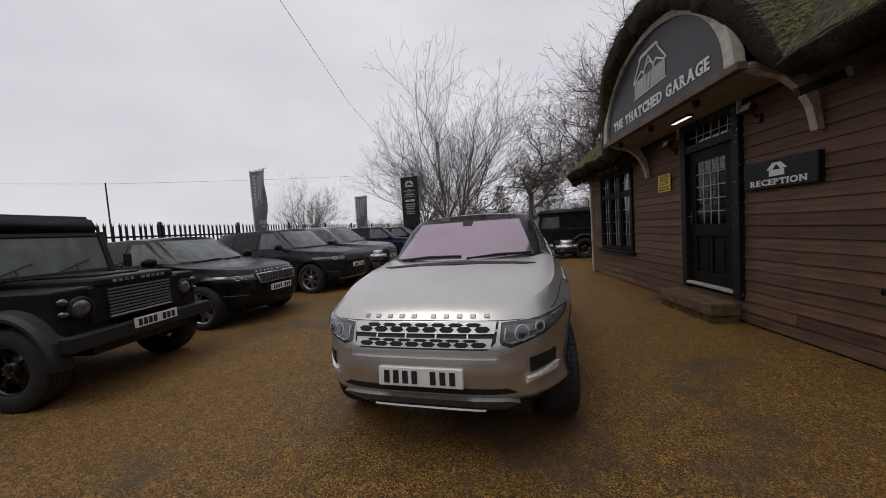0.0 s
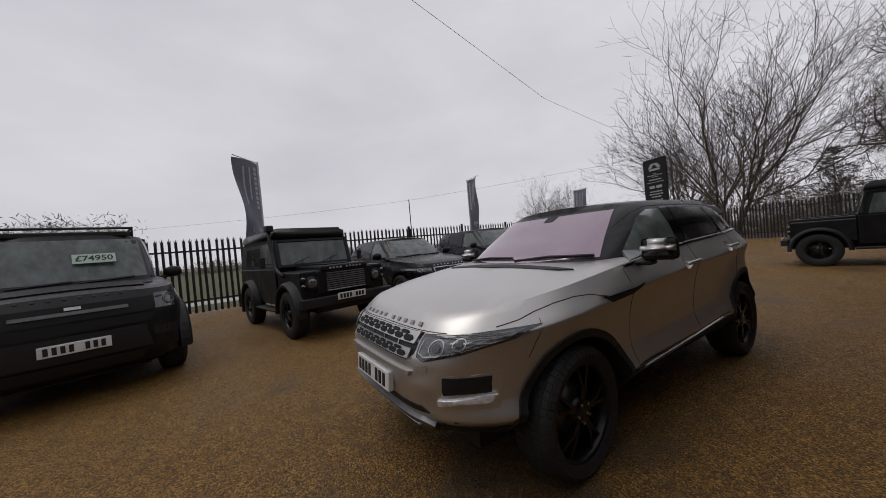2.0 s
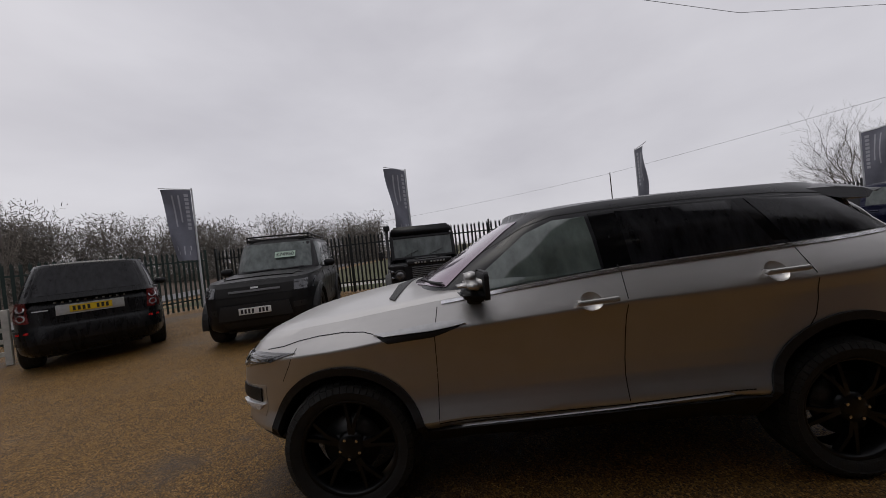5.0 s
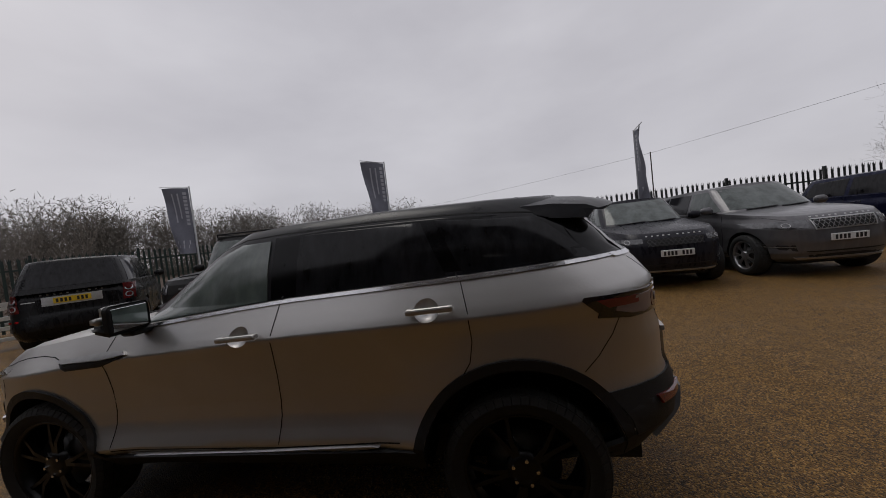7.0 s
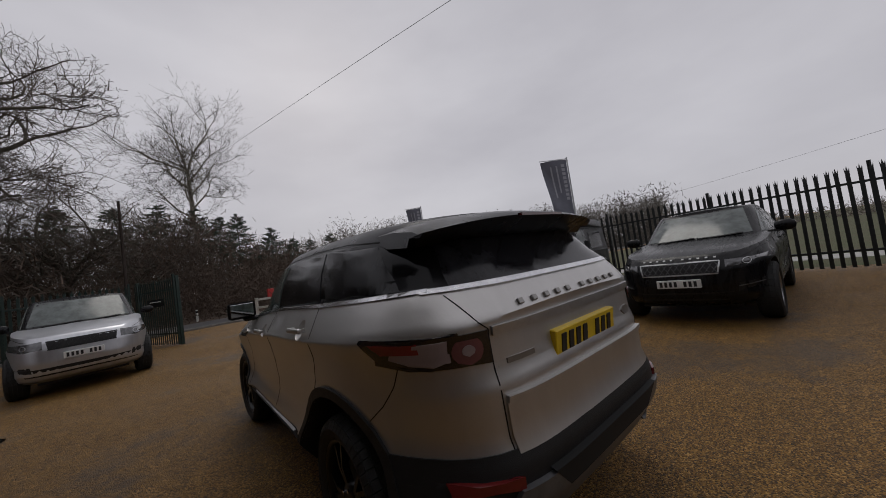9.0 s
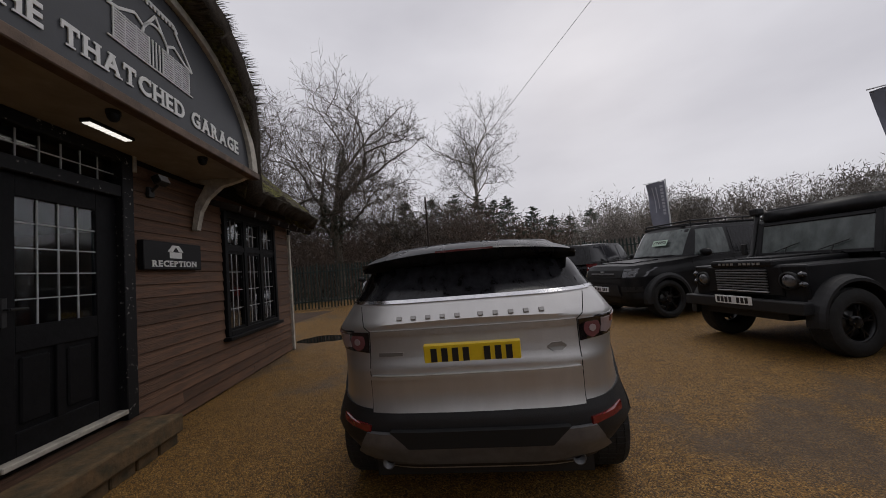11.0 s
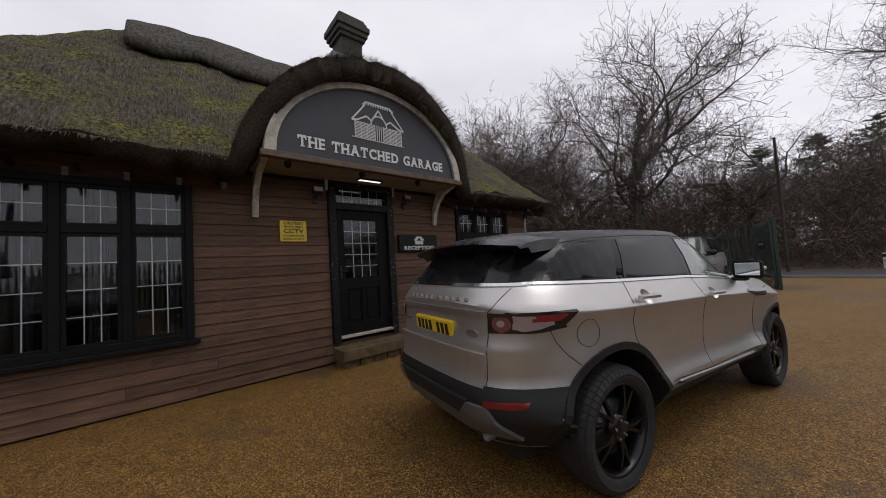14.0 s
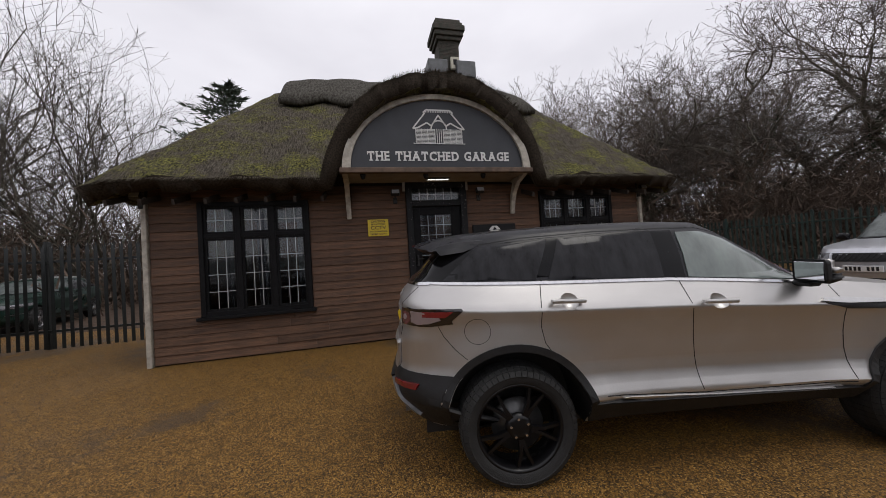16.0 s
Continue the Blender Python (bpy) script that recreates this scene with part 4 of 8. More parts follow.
def thatched_roof():
    roof = thing("thatched_roof", HOUSE, "mossy old thatched roof with an eyebrow over the porch", "roof", kind="structure")
    nu, nv = 230, 120
    us = np.linspace(-0.6, 9.7, nu)
    verts = np.zeros((nv, nu, 3))
    for j in range(nv):
        f = j / (nv - 1)
        swell = np.exp(-(((us - 4.59) / 1.75) ** 6))
        front = -0.62 - 0.36 * swell
        side = np.minimum(np.minimum(us + 0.6, 9.7 - us), 0.7) / 0.7
        front = front + 0.35 * (1 - np.sqrt(1 - (1 - side) ** 2))
        n = front + (6.05 - front) * f**1.15
        z = roof_height(us, n)
        verts[j] = np.stack([us, n, z], 1)
    flat = verts.reshape(-1, 3)
    jit = np.array([noise.noise(Vector(p) * 1.7) * 0.05 + noise.noise(Vector(p) * 5.0) * 0.028 + noise.noise(Vector(p) * 11.0) * 0.018 for p in flat])
    flat[:, 2] += jit
    flat[:, 1] -= 0.4 * jit
    faces = [(j * nu + i, j * nu + i + 1, (j + 1) * nu + i + 1, (j + 1) * nu + i) for j in range(nv - 1) for i in range(nu - 1)]
    ob = new("tmp", mesh_of(flat, faces, THATCH, True))
    ob.data.materials.append(THATCH_END)
    mod = ob.modifiers.new("thick", "SOLIDIFY")
    mod.thickness, mod.offset = 0.25, -1.0
    mod.material_offset_rim = 1
    me = bpy.data.meshes.new_from_object(ob.evaluated_get(bpy.context.evaluated_depsgraph_get()))
    data = ob.data
    bpy.data.objects.remove(ob)
    bpy.data.meshes.remove(data)
    part("thatch", me, None, roof, "mossy grey-brown thatch")
    # ridge cap with a scalloped lower edge
    v, q = [], []
    m = 90
    prof = (-1.0, -0.8, -0.55, -0.3, -0.12, 0.0, 0.12, 0.3, 0.55, 0.8, 1.0)
    for i in range(m + 1):
        u = 1.75 + 5.7 * i / m
        reach = 1.3 + 0.2 * abs(math.sin(u * 2.4)) ** 0.7
        for s in prof:
            n = 2.7 + s * reach
            z = float(roof_height(np.array([u]), np.array([n]))[0]) + 0.045 + 0.03 * (1 - abs(s)) ** 0.6 + 0.05 * noise.noise(Vector((u * 3, s * 3, 0)))
            v.append((u, n, z))
    k = len(prof)
    q = [(i * k + j, (i + 1) * k + j, (i + 1) * k + j + 1, i * k + j + 1) for i in range(m) for j in range(k - 1)]
    ob = new("tmp", mesh_of(v, q, mat("grey_ridge_reed", (0.105, 0.1, 0.088), 0.95, var=0.7, scale=9, bump=1.0, bscale=60, stretch=(3, 1, 1), col2=(0.035, 0.03, 0.024), spec=0.1), True))
    mod = ob.modifiers.new("thick", "SOLIDIFY")
    mod.thickness, mod.offset = 0.10, 1.0
    me = bpy.data.meshes.new_from_object(ob.evaluated_get(bpy.context.evaluated_depsgraph_get()))
    bpy.data.objects.remove(ob)
    part("ridge_cap", me, None, roof, "darker patterned thatch ridge")
    # loose straws
    random.seed(11)
    v, q = [], []
    for i in range(9000):
        u = random.uniform(-0.5, 9.6)
        f = random.random() ** 2.2
        sw = math.exp(-(((u - 4.59) / 1.75) ** 6))
        lo = -0.62 - 0.36 * sw
        n = lo + (2.6 - lo) * f
        a = roof_height(np.array([u, u, u + 0.02]), np.array([n, n - 0.02, n]))
        p = Vector((u, n, float(a[0])))
        down = Vector((0, -0.02, float(a[1] - a[0]))).normalized()
        across = Vector((0.02, 0, float(a[2] - a[0]))).normalized()
        up = across.cross(-down).normalized()
        if up.z < 0:
            up = -up
        length = random.uniform(0.05, 0.15)
        w = random.uniform(0.003, 0.006)
        tip = p + down * length + up * random.uniform(0.0, 0.018) + across * random.uniform(-0.03, 0.03)
        b = len(v)
        v += [p - across * w - up * 0.01, p + across * w - up * 0.01, tip]
        q.append((b, b + 1, b + 2))
    st = part("loose_straw", (v, q), mat("straw", (0.10, 0.085, 0.06), 0.95, var=0.5, scale=3, col2=(0.045, 0.036, 0.018)), roof)
    st["kind"] = "stuff"
    # rafters under the eaves
    for i in range(24):
        u = -0.2 + i * 0.41
        if not 2.9 < u < 6.25:
            part("rafter_end", box((u - 0.022, -0.46, -0.035), (u + 0.022, 0.05, 0.045), m=pose(0, 0, 2.60, 18)), RAFTER, roof)
    return roof


def chimney():
    c = thing("chimney", HOUSE @ pose(5.68, 2.45, 0), "sooty brick chimney with lead-clad base above the thatch", "chimney")
    part("stack", box((-0.27, -0.27, 5.7), (0.27, 0.27, 7.15), 0.015), CHIM, c)
    for i, (w, z0, z1) in enumerate(((0.33, 7.0, 7.1), (0.38, 7.1, 7.22), (0.42, 7.22, 7.36), (0.37, 7.36, 7.46), (0.33, 7.46, 7.55))):
        part("brick_course", box((-w, -w, z0), (w, w, z1), 0.012), CHIM, c)
    for x0, x1 in ((-0.62, -0.12), (0.12, 0.62)):
        part("lead_apron", box((x0, -0.5, 5.95), (x1, 0.35, 6.38), 0.02), LEADWORK, c, "grey lead-clad tray")
    part("alarm_box", box((0.0, -0.36, 6.22), (0.24, -0.28, 6.55), 0.02), mat("cream_plastic", (0.55, 0.52, 0.42), 0.5, var=0.1), c, "cream alarm box")
    part("box_mark", box((0.07, -0.367, 6.33), (0.17, -0.361, 6.47)), SIGN_BLACK, c)
    for r in range(16):
        for i in range(3):
            x = -0.26 + i * 0.19 + (0.09 if r % 2 else 0)
            if x + 0.17 < 0.28:
                part("brick", box((x, -0.279, 6.42 + r * 0.036), (x + 0.17, -0.26, 6.42 + r * 0.036 + 0.028)), CHIM, c)


wall_front()
other_walls()
window("window_1", *OPENINGS[0])
window("window_2", *OPENINGS[2])
curtain(1.0, 1.12, 0.6, 2.5)
curtain(1.5, 1.66, 0.6, 2.5)
curtain(2.14, 2.26, 0.6, 2.5)
curtain(6.8, 7.0, 0.6, 2.5)
curtain(8.05, 8.28, 0.6, 2.5)
front_door()
step()
arch_sign()
small_signs()
flood_light(3.86, 2.58)
flood_light(5.44, 2.60)
flood_light(-0.02, 2.6)
flood_light(9.08, 2.6)
soffit_lights()
thatched_roof()
chimney()

# ---- the silver car in the middle: nose to -y, its left side to +x ----
def mirrored(poly):
    return [(-a, b) for a, b in poly]


def arc(cy, cz, r, a0, a1, n=22):
    return [(cy + r * math.cos(radians(a0 + (a1 - a0) * i / n)), cz + r * math.sin(radians(a0 + (a1 - a0) * i / n))) for i in range(n + 1)]


PIANO_BLACK = mat("gloss_black_pillar", (0.006, 0.006, 0.007), 0.12, spec=0.2, var=0.3, scale=5)
LAMP_DARK = mat("dark_lamp_housing", (0.010, 0.007, 0.008), 0.1, coat=1.0, var=0.3, scale=9)
SIDE_RED = mat("dark_red_side_lens", (0.23, 0.016, 0.02), 0.2, coat=0.6, var=0.12, scale=14)
REFLECTOR = mat("red_reflector", (0.17, 0.012, 0.012), 0.2, coat=0.6, var=0.2, scale=14)
LAMP_ROUND = mat("dark_red_lens_round", (0.17, 0.06, 0.065), 0.2, 0.1, coat=0.6, var=0.12, scale=14)
FOG_LENS = mat("clear_fog_lens", (0.88, 0.89, 0.92), 0.2, 0.25, var=0.35, scale=40, coat=1.0)
LENS_GREY = mat("grey_lamp_lens", (0.15, 0.152, 0.16), 0.12, 0.4, coat=1.0, var=0.6, scale=18)
LAMP_PINK = mat("pale_pink_lens", (0.31, 0.245, 0.25), 0.3, 0.1, coat=0.6, var=0.12, scale=16)


def hero_car():
    spec = dict(
        low=0.33, nF=4.6, nR=5.2, crown=0.055, wf=-1.33, wr=1.33, R=0.38, flare=0.03, flare_w=0.24, flare_r=0.30,
        W=[(0, 0.80), (0.09, 0.865), (0.165, 0.912), (0.2, 0.937), (0.222, 0.942), (0.30, 0.915), (0.36, 0.901), (0.45, 0.899), (0.6, 0.912), (0.74, 0.934), (0.815, 0.953), (0.828, 0.953), (0.85, 0.943), (1, 0.862)],
        yF=[(0, -1.95), (0.08, -2.06), (0.25, -2.14), (0.5, -2.165), (0.72, -2.14), (0.86, -2.09), (0.95, -2.03), (1, -1.97)],
        yR=[(0, 2.0), (0.07, 2.03), (0.19, 2.10), (0.3, 2.12), (0.36, 2.105), (0.41, 2.085), (0.6, 2.08), (0.66, 2.06), (0.8, 2.05), (0.85, 2.055), (0.95, 1.99), (1, 1.93)],
        belt=[(-2.2, 0.86), (-2.03, 0.905), (-1.85, 0.955), (-1.5, 1.015), (-1.05, 1.075), (-0.7, 1.115), (0, 1.168), (0.3, 1.19), (1.2, 1.224), (1.85, 1.25), (2.1, 1.235)],
        gW=[(0, 0.855), (0.5, 0.79), (0.85, 0.715), (1, 0.655)],
        gF=[(0, -1.1), (0.5, -0.7), (0.88, -0.36), (1, -0.22)],
        gR=[(0, 1.98), (0.5, 1.86), (1, 1.7)],
        gnF=3.4, gnR=5.5,
        roof=[(-0.6, 1.49), (-0.25, 1.545), (0.2, 1.578), (0.7, 1.584), (1.3, 1.572), (1.6, 1.556), (1.75, 1.54), (2.0, 1.50)],
    )
    lower, cabin = shell(spec, 140)
    car = thing("parked_car", pose(0, 0, 0), "wet champagne silver SUV with black roof parked on gravel", "car")
    skin = Skin(lower[0] + cabin[0], lower[1] + [tuple(i + len(lower[0]) for i in q) for q in cabin[1]])
    wells = [drum(*((1.2, 0.58) if s > 0 else (-0.58, -1.2)), y, z, q) for s in (1, -1) for y, z, q in ((-1.33, 0.365, 0.42), (1.33, 0.39, 0.44))]
    for s in "LR":
        for y, z in ((0.04, 1.05), (0.98, 1.112)):
            h, n = skin.at(s, y, z)
            wells.append(ball(h + n * 0.038, 0.068, CHAMPAGNE))
    body = part("body", cut(lower, CHAMPAGNE, wells, PLASTIC), None, car, "champagne silver metallic body with water runs")
    sharp(body, 38)
    sharp(part("cabin_shell", cabin, ROOF_PAINT, car, "wet gloss black roof and pillars"), 40)

    def on(name, axis, poly, material, parent=car, label="", off=0.006, thick=0.018, step=0.06, smooth=True):
        return sharp(part(name, skin.patch(axis, poly, off, thick, step), material, parent, label, smooth), 40)

    def line(name, axis, pts, width, material=SEAM, off=0.0035, label="", closed=False, thick=0.009, step=0.05):
        return part(name, skin.strip(axis, pts, width * (0.5 if material is SEAM else 1), 0.0012 if material is SEAM else off, 0.03 if material is SEAM else step, thick, closed), material, car, label)

    # glazing
    on("windscreen", "F", [(-0.69, 1.165), (-0.3, 1.15), (0.3, 1.15), (0.69, 1.165), (0.63, 1.32), (0.555, 1.515), (-0.555, 1.515), (-0.63, 1.32)], SCREEN, label="pinkish coated windscreen streaked with rain", step=0.05)
    on("mirror_mount", "F", [(-0.05, 1.47), (0.05, 1.47), (0.06, 1.515), (-0.06, 1.515)], PLASTIC, off=0.009)
    on("rear_window", "B", [(-0.62, 1.255), (0.62, 1.255), (0.58, 1.36), (0.54, 1.46), (-0.54, 1.46), (-0.58, 1.36)], TINT, label="dark tinted rear window")
    for s in "LR":
        on("front_window", s, [(-0.63, 1.132), (0.145, 1.2), (0.125, 1.497), (-0.06, 1.492), (-0.22, 1.432)], GLASS, label="clear wet front door window")
        on("rear_door_window", s, [(0.31, 1.21), (1.07, 1.238), (0.95, 1.5), (0.30, 1.507)], TINT, label="dark tinted rear door window")
        on("quarter_window", s, [(1.15, 1.24), (1.74, 1.262), (1.5, 1.468), (1.02, 1.503)], TINT, label="dark tinted rear side window")
        on("pillar_cover", s, [(0.165, 1.198), (1.86, 1.262), (1.64, 1.455), (1.3, 1.497), (1.0, 1.515), (0.5, 1.522), (0.15, 1.512)], PIANO_BLACK, off=0.003, label="gloss black pillar covers between the windows")
        line("waist_trim", s, [(-0.74, 1.106), (-0.5, 1.128), (0, 1.172), (0.3, 1.194), (1.2, 1.228), (1.84, 1.256)], 0.018, CHROME, 0.008, "bright chrome waist strip", thick=0.016)
        line("pillar_gap", s, [(0.235, 1.19), (0.222, 1.52)], 0.012, SEAM, 0.004)
        line("pillar_gap", s, [(1.125, 1.225), (0.985, 1.51)], 0.012, SEAM, 0.004)
        line("roof_gutter", s, [(-0.86, 1.16), (-0.5, 1.335), (-0.22, 1.475), (-0.05, 1.52), (0.2, 1.53), (0.7, 1.535), (1.2, 1.52), (1.6, 1.48)], 0.014, SEAM, 0.003)
        # doors
        line("door_gap", s, [(0.235, 1.18), (0.222, 1.05), (0.21, 0.95), (0.195, 0.7), (0.182, 0.49)], 0.009)
        line("door_gap", s, [(1.135, 1.215), (1.16, 1.09), (1.165, 0.96), (1.147, 0.87), (1.10, 0.80)], 0.009)
        line("door_gap", s, [(-0.765, 1.09), (-0.79, 0.95), (-0.80, 0.7), (-0.81, 0.50)], 0.009)
        line("door_bottom_gap", s, [(-0.81, 0.488), (0.18, 0.5), (0.80, 0.532)], 0.012)
        line("bonnet_gap", s, [(-1.80, 0.915), (-1.68, 0.935), (-1.58, 0.962), (-1.45, 0.985), (-1.30, 0.998), (-1.18, 0.994), (-1.10, 0.975)], 0.011)
        line("bumper_gap", s, [(-1.58, 0.93), (-1.62, 0.85), (-1.68, 0.75)], 0.007)
        line("bumper_gap", s, [(1.79, 1.0), (1.755, 0.93), (1.69, 0.85), (1.62, 0.79)], 0.008)
        # sills and arches
        on("sill_cladding", s, [(-0.90, 0.345), (0.88, 0.345), (0.87, 0.50), (0.78, 0.495), (-0.80, 0.452), (-0.88, 0.452)], PLASTIC, off=0.012, label="black sill cladding")
        on("sill_trim", s, [(-0.75, 0.458), (-0.70, 0.442), (0.50, 0.484), (0.70, 0.515), (0.66, 0.520), (0.1, 0.492)], SATIN, off=0.016, label="bright sill strip", step=0.04)
        for yw, zw, rw in ((-1.33, 0.365, 0.438), (1.33, 0.39, 0.462)):
            line("arch_trim", s, arc(yw, zw, rw, -2, 182, 40), 0.044, PLASTIC, 0.012, "black wheel arch trim", thick=0.05)
        # fender vent
        on("side_vent", s, [(-1.1, 0.965), (-1.04, 0.93), (-0.80, 0.945), (-0.66, 0.985), (-0.64, 1.0), (-0.72, 1.012), (-0.95, 0.992)], PLASTIC, off=0.006, step=0.04)
        on("vent_blade", s, [(-1.12, 0.976), (-1.06, 0.962), (-0.75, 0.978), (-0.62, 1.0), (-0.64, 1.016), (-0.75, 1.014)], SATIN, off=0.016, label="bright side vent blade", step=0.03)
        # handles
        for y, z in ((0.06, 1.05), (1.0, 1.112)):
            h, n = skin.at(s, y, z)
            sg = 1 if s == "L" else -1
            bar = box((-0.012, -0.105, -0.013), (0.012, 0.105, 0.013), 0.009, 2, m=Matrix.Translation(h + Vector((sg * 0.04, 0, 0.005))) @ pose(0, 0, 0, 2.2))
            post = box((-0.03, -0.1, -0.01), (0.0, -0.08, 0.01), m=Matrix.Translation(h + Vector((sg * 0.04, 0, 0.003))))
            post2 = box((-0.03, 0.08, -0.01), (0.0, 0.1, 0.01), m=Matrix.Translation(h + Vector((sg * 0.04, 0, 0.007))))
            if sg < 0:
                for b in (post, post2):
                    b.transform(Matrix.Translation((0.03, 0, 0)))
            part("door_handle", join(bar, post, post2), CHAMPAGNE, car, smooth=False)
    line("fuel_flap", "R", arc(1.55, 0.96, 0.078, 0, 345, 24), 0.006, closed=True, step=0.02)
    # front
    sg_f = [(-0.445, 0.785), (-0.40, 0.748), (0.40, 0.748), (0.445, 0.785), (0.462, 0.888), (-0.462, 0.888)]
    on("grille_surround", "F", sg_f, PLASTIC, label="black grille recess", off=0.004)
    for z0, z1, w in ((0.830, 0.884, 0.438), (0.756, 0.806, 0.415)):
        g = on("grille_bar", "F", [(-w, z0), (w, z0), (w + 0.012, z1), (-w - 0.012, z1)], SATIN, label="satin silver grille bar with hexagonal holes", off=0.016, step=0.05)
        h = z1 - z0
        for row, zz, count, r in ((0, z0 + 0.36 * h, 8, 0.25 * h), (1, z0 + 0.76 * h, 7, 0.15 * h)):
            for i in range(count):
                x = (i - (count - 1) / 2) * 2 * w / 8.3
                part("grille_hole", skin.patch("F", [(x - 0.046, zz), (x - 0.026, zz - r), (x + 0.026, zz - r), (x + 0.046, zz), (x + 0.026, zz + r), (x - 0.026, zz + r)], 0.019, 0.006, 0.06), SEAM, g)
    for x in (-0.285, -0.095, 0.095, 0.285):
        on("grille_tie", "F", [(x - 0.005, 0.804), (x + 0.005, 0.804), (x + 0.005, 0.832), (x - 0.005, 0.832)], CHROME, off=0.014)
    letter_bars(car, skin, "F", 0.918, 0.74, 10, 0.026, mat("badge_grey", (0.30, 0.29, 0.275), 0.35, 0.8), 0.004)
    on("bumper_crease", "F", [(-0.44, 0.675), (0.44, 0.675), (0.45, 0.70), (-0.45, 0.70)], CHAMPAGNE, off=0.022, thick=0.03)
    on("lower_intake", "F", [(-0.46, 0.44), (0.46, 0.44), (0.55, 0.50), (0.5, 0.525), (-0.5, 0.525), (-0.55, 0.50)], PLASTIC, off=0.006, label="black lower air intake")
    on("front_lip", "F", [(-0.86, 0.34), (0.86, 0.34), (0.88, 0.43), (0.6, 0.45), (-0.6, 0.45), (-0.88, 0.43)], PLASTIC, off=0.008, label="black lower bumper")
    on("skid_plate", "F", [(-0.42, 0.342), (0.42, 0.342), (0.56, 0.45), (0.5, 0.47), (0.40, 0.435), (-0.40, 0.435), (-0.5, 0.47), (-0.56, 0.45)], GUNMETAL, off=0.028, thick=0.04, label="grey front skid plate", step=0.03)
    on("skid_slot", "F", [(-0.34, 0.368), (0.34, 0.368), (0.38, 0.40), (-0.38, 0.40)], SEAM, off=0.031)
    on("skid_blade", "F", [(-0.32, 0.358), (0.32, 0.358), (0.36, 0.38), (-0.36, 0.38)], SATIN, off=0.036)
    plate(car, skin, "F", 0.6, PLATE_WHITE, 0.02)
    for m in (lambda p: p, mirrored):
        lamp = on("headlamp", "F", m([(0.468, 0.775), (0.53, 0.757), (0.70, 0.80), (0.845, 0.86), (0.885, 0.908), (0.80, 0.902), (0.64, 0.887), (0.475, 0.882)]), LAMP_SMOKE, label="smoked headlamp with ring lights", step=0.015)
        part("inner_lens", skin.patch("F", m([(0.485, 0.787), (0.53, 0.772), (0.70, 0.815), (0.83, 0.865), (0.86, 0.896), (0.75, 0.886), (0.6, 0.872), (0.485, 0.866)]), 0.009, 0.01, 0.015), LENS_GREY, lamp, "pale grey lens")
        for cx, cz, r in ((0.59, 0.825, 0.038), (0.69, 0.846, 0.025)):
            ring = m(arc(cx, cz, r, 0, 345, 20))
            part("lamp_ring", skin.strip("F", ring, 0.005, 0.012, 0.02, 0.004, True), SATIN, lamp)
            part("lamp_bulb", skin.patch("F", m(arc(cx, cz, r * 0.6, 0, 330, 11)), 0.013, 0.004, 0.02), LAMP_SMOKE, lamp)
        part("light_blade", skin.strip("F", m([(0.50, 0.855), (0.49, 0.795), (0.53, 0.778), (0.66, 0.806)]), 0.007, 0.012, 0.03), LAMP_CLEAR, lamp)
        on("fog_recess", "F", m([(0.605, 0.52), (0.80, 0.53), (0.80, 0.71), (0.60, 0.70)]), CHAMPAGNE, off=0.002)
        on("fog_grille", "F", m([(0.63, 0.605), (0.775, 0.61), (0.78, 0.69), (0.63, 0.69)]), PLASTIC, off=0.008, label="black honeycomb fog lamp recess", step=0.03)
        on("fog_lamp", "F", m([(0.60, 0.545), (0.76, 0.548), (0.79, 0.60), (0.76, 0.60), (0.605, 0.582)]), FOG_LENS, off=0.02, thick=0.04, label="clear daytime running lamp", step=0.02)
        on("washer_cap", "F", m([(0.47, 0.705), (0.555, 0.71), (0.55, 0.738), (0.48, 0.735)]), CHAMPAGNE, off=0.007)
        line("washer_gap", "F", m([(0.47, 0.705), (0.555, 0.71), (0.55, 0.738), (0.48, 0.735)]), 0.004, closed=True)
    # bonnet
    line("bonnet_front_gap", "F", [(-0.60, 0.892), (0, 0.898), (0.60, 0.892)], 0.009)
    part("scuttle", skin.patch("T", [(-0.70, -1.03), (0.70, -1.03), (0.62, -1.08), (0, -1.13), (-0.62, -1.08)], 0.008, 0.02, 0.06), PLASTIC, car, "black plastic scuttle under the windscreen")
    for x0, x1, z in ((-0.62, 0.02, 1.165), (0.08, 0.66, 1.165)):
        part("wiper", skin.strip("F", [(x0, z - 0.01), ((x0 + x1) / 2, z + 0.015), (x1, z + 0.012)], 0.011, 0.022, 0.06, 0.014), PLASTIC, car, "black wiper at rest")
    # rear
    on("tailgate_panel", "B", [(-0.56, 0.675), (0.56, 0.675), (0.565, 0.845), (-0.565, 0.845)], CHAMPAGNE, off=0.012, thick=0.035, label="champagne tailgate lower panel")
    on("tailgate_ledge", "B", [(-0.565, 0.846), (0.565, 0.846), (0.56, 0.868), (-0.56, 0.868)], CHAMPAGNE, off=0.022, thick=0.04, label="bright ledge under the number plate")
    on("plate_recess", "B", [(-0.56, 0.872), (0.56, 0.872), (0.555, 1.07), (-0.555, 1.07)], CHAMPAGNE, off=-0.002)
    on("tailgate_strip", "B", [(-0.565, 1.075), (0.565, 1.075), (0.565, 1.108), (-0.565, 1.108)], SATIN, off=0.014, thick=0.03, label="satin silver tailgate strip")
    plate(car, skin, "B", 0.965, PLATE_YELLOW, 0.003)
    letter_bars(car, skin, "B", 1.165, 0.74, 10, 0.023, mat("badge_grey", (0.30, 0.29, 0.275), 0.35, 0.8))
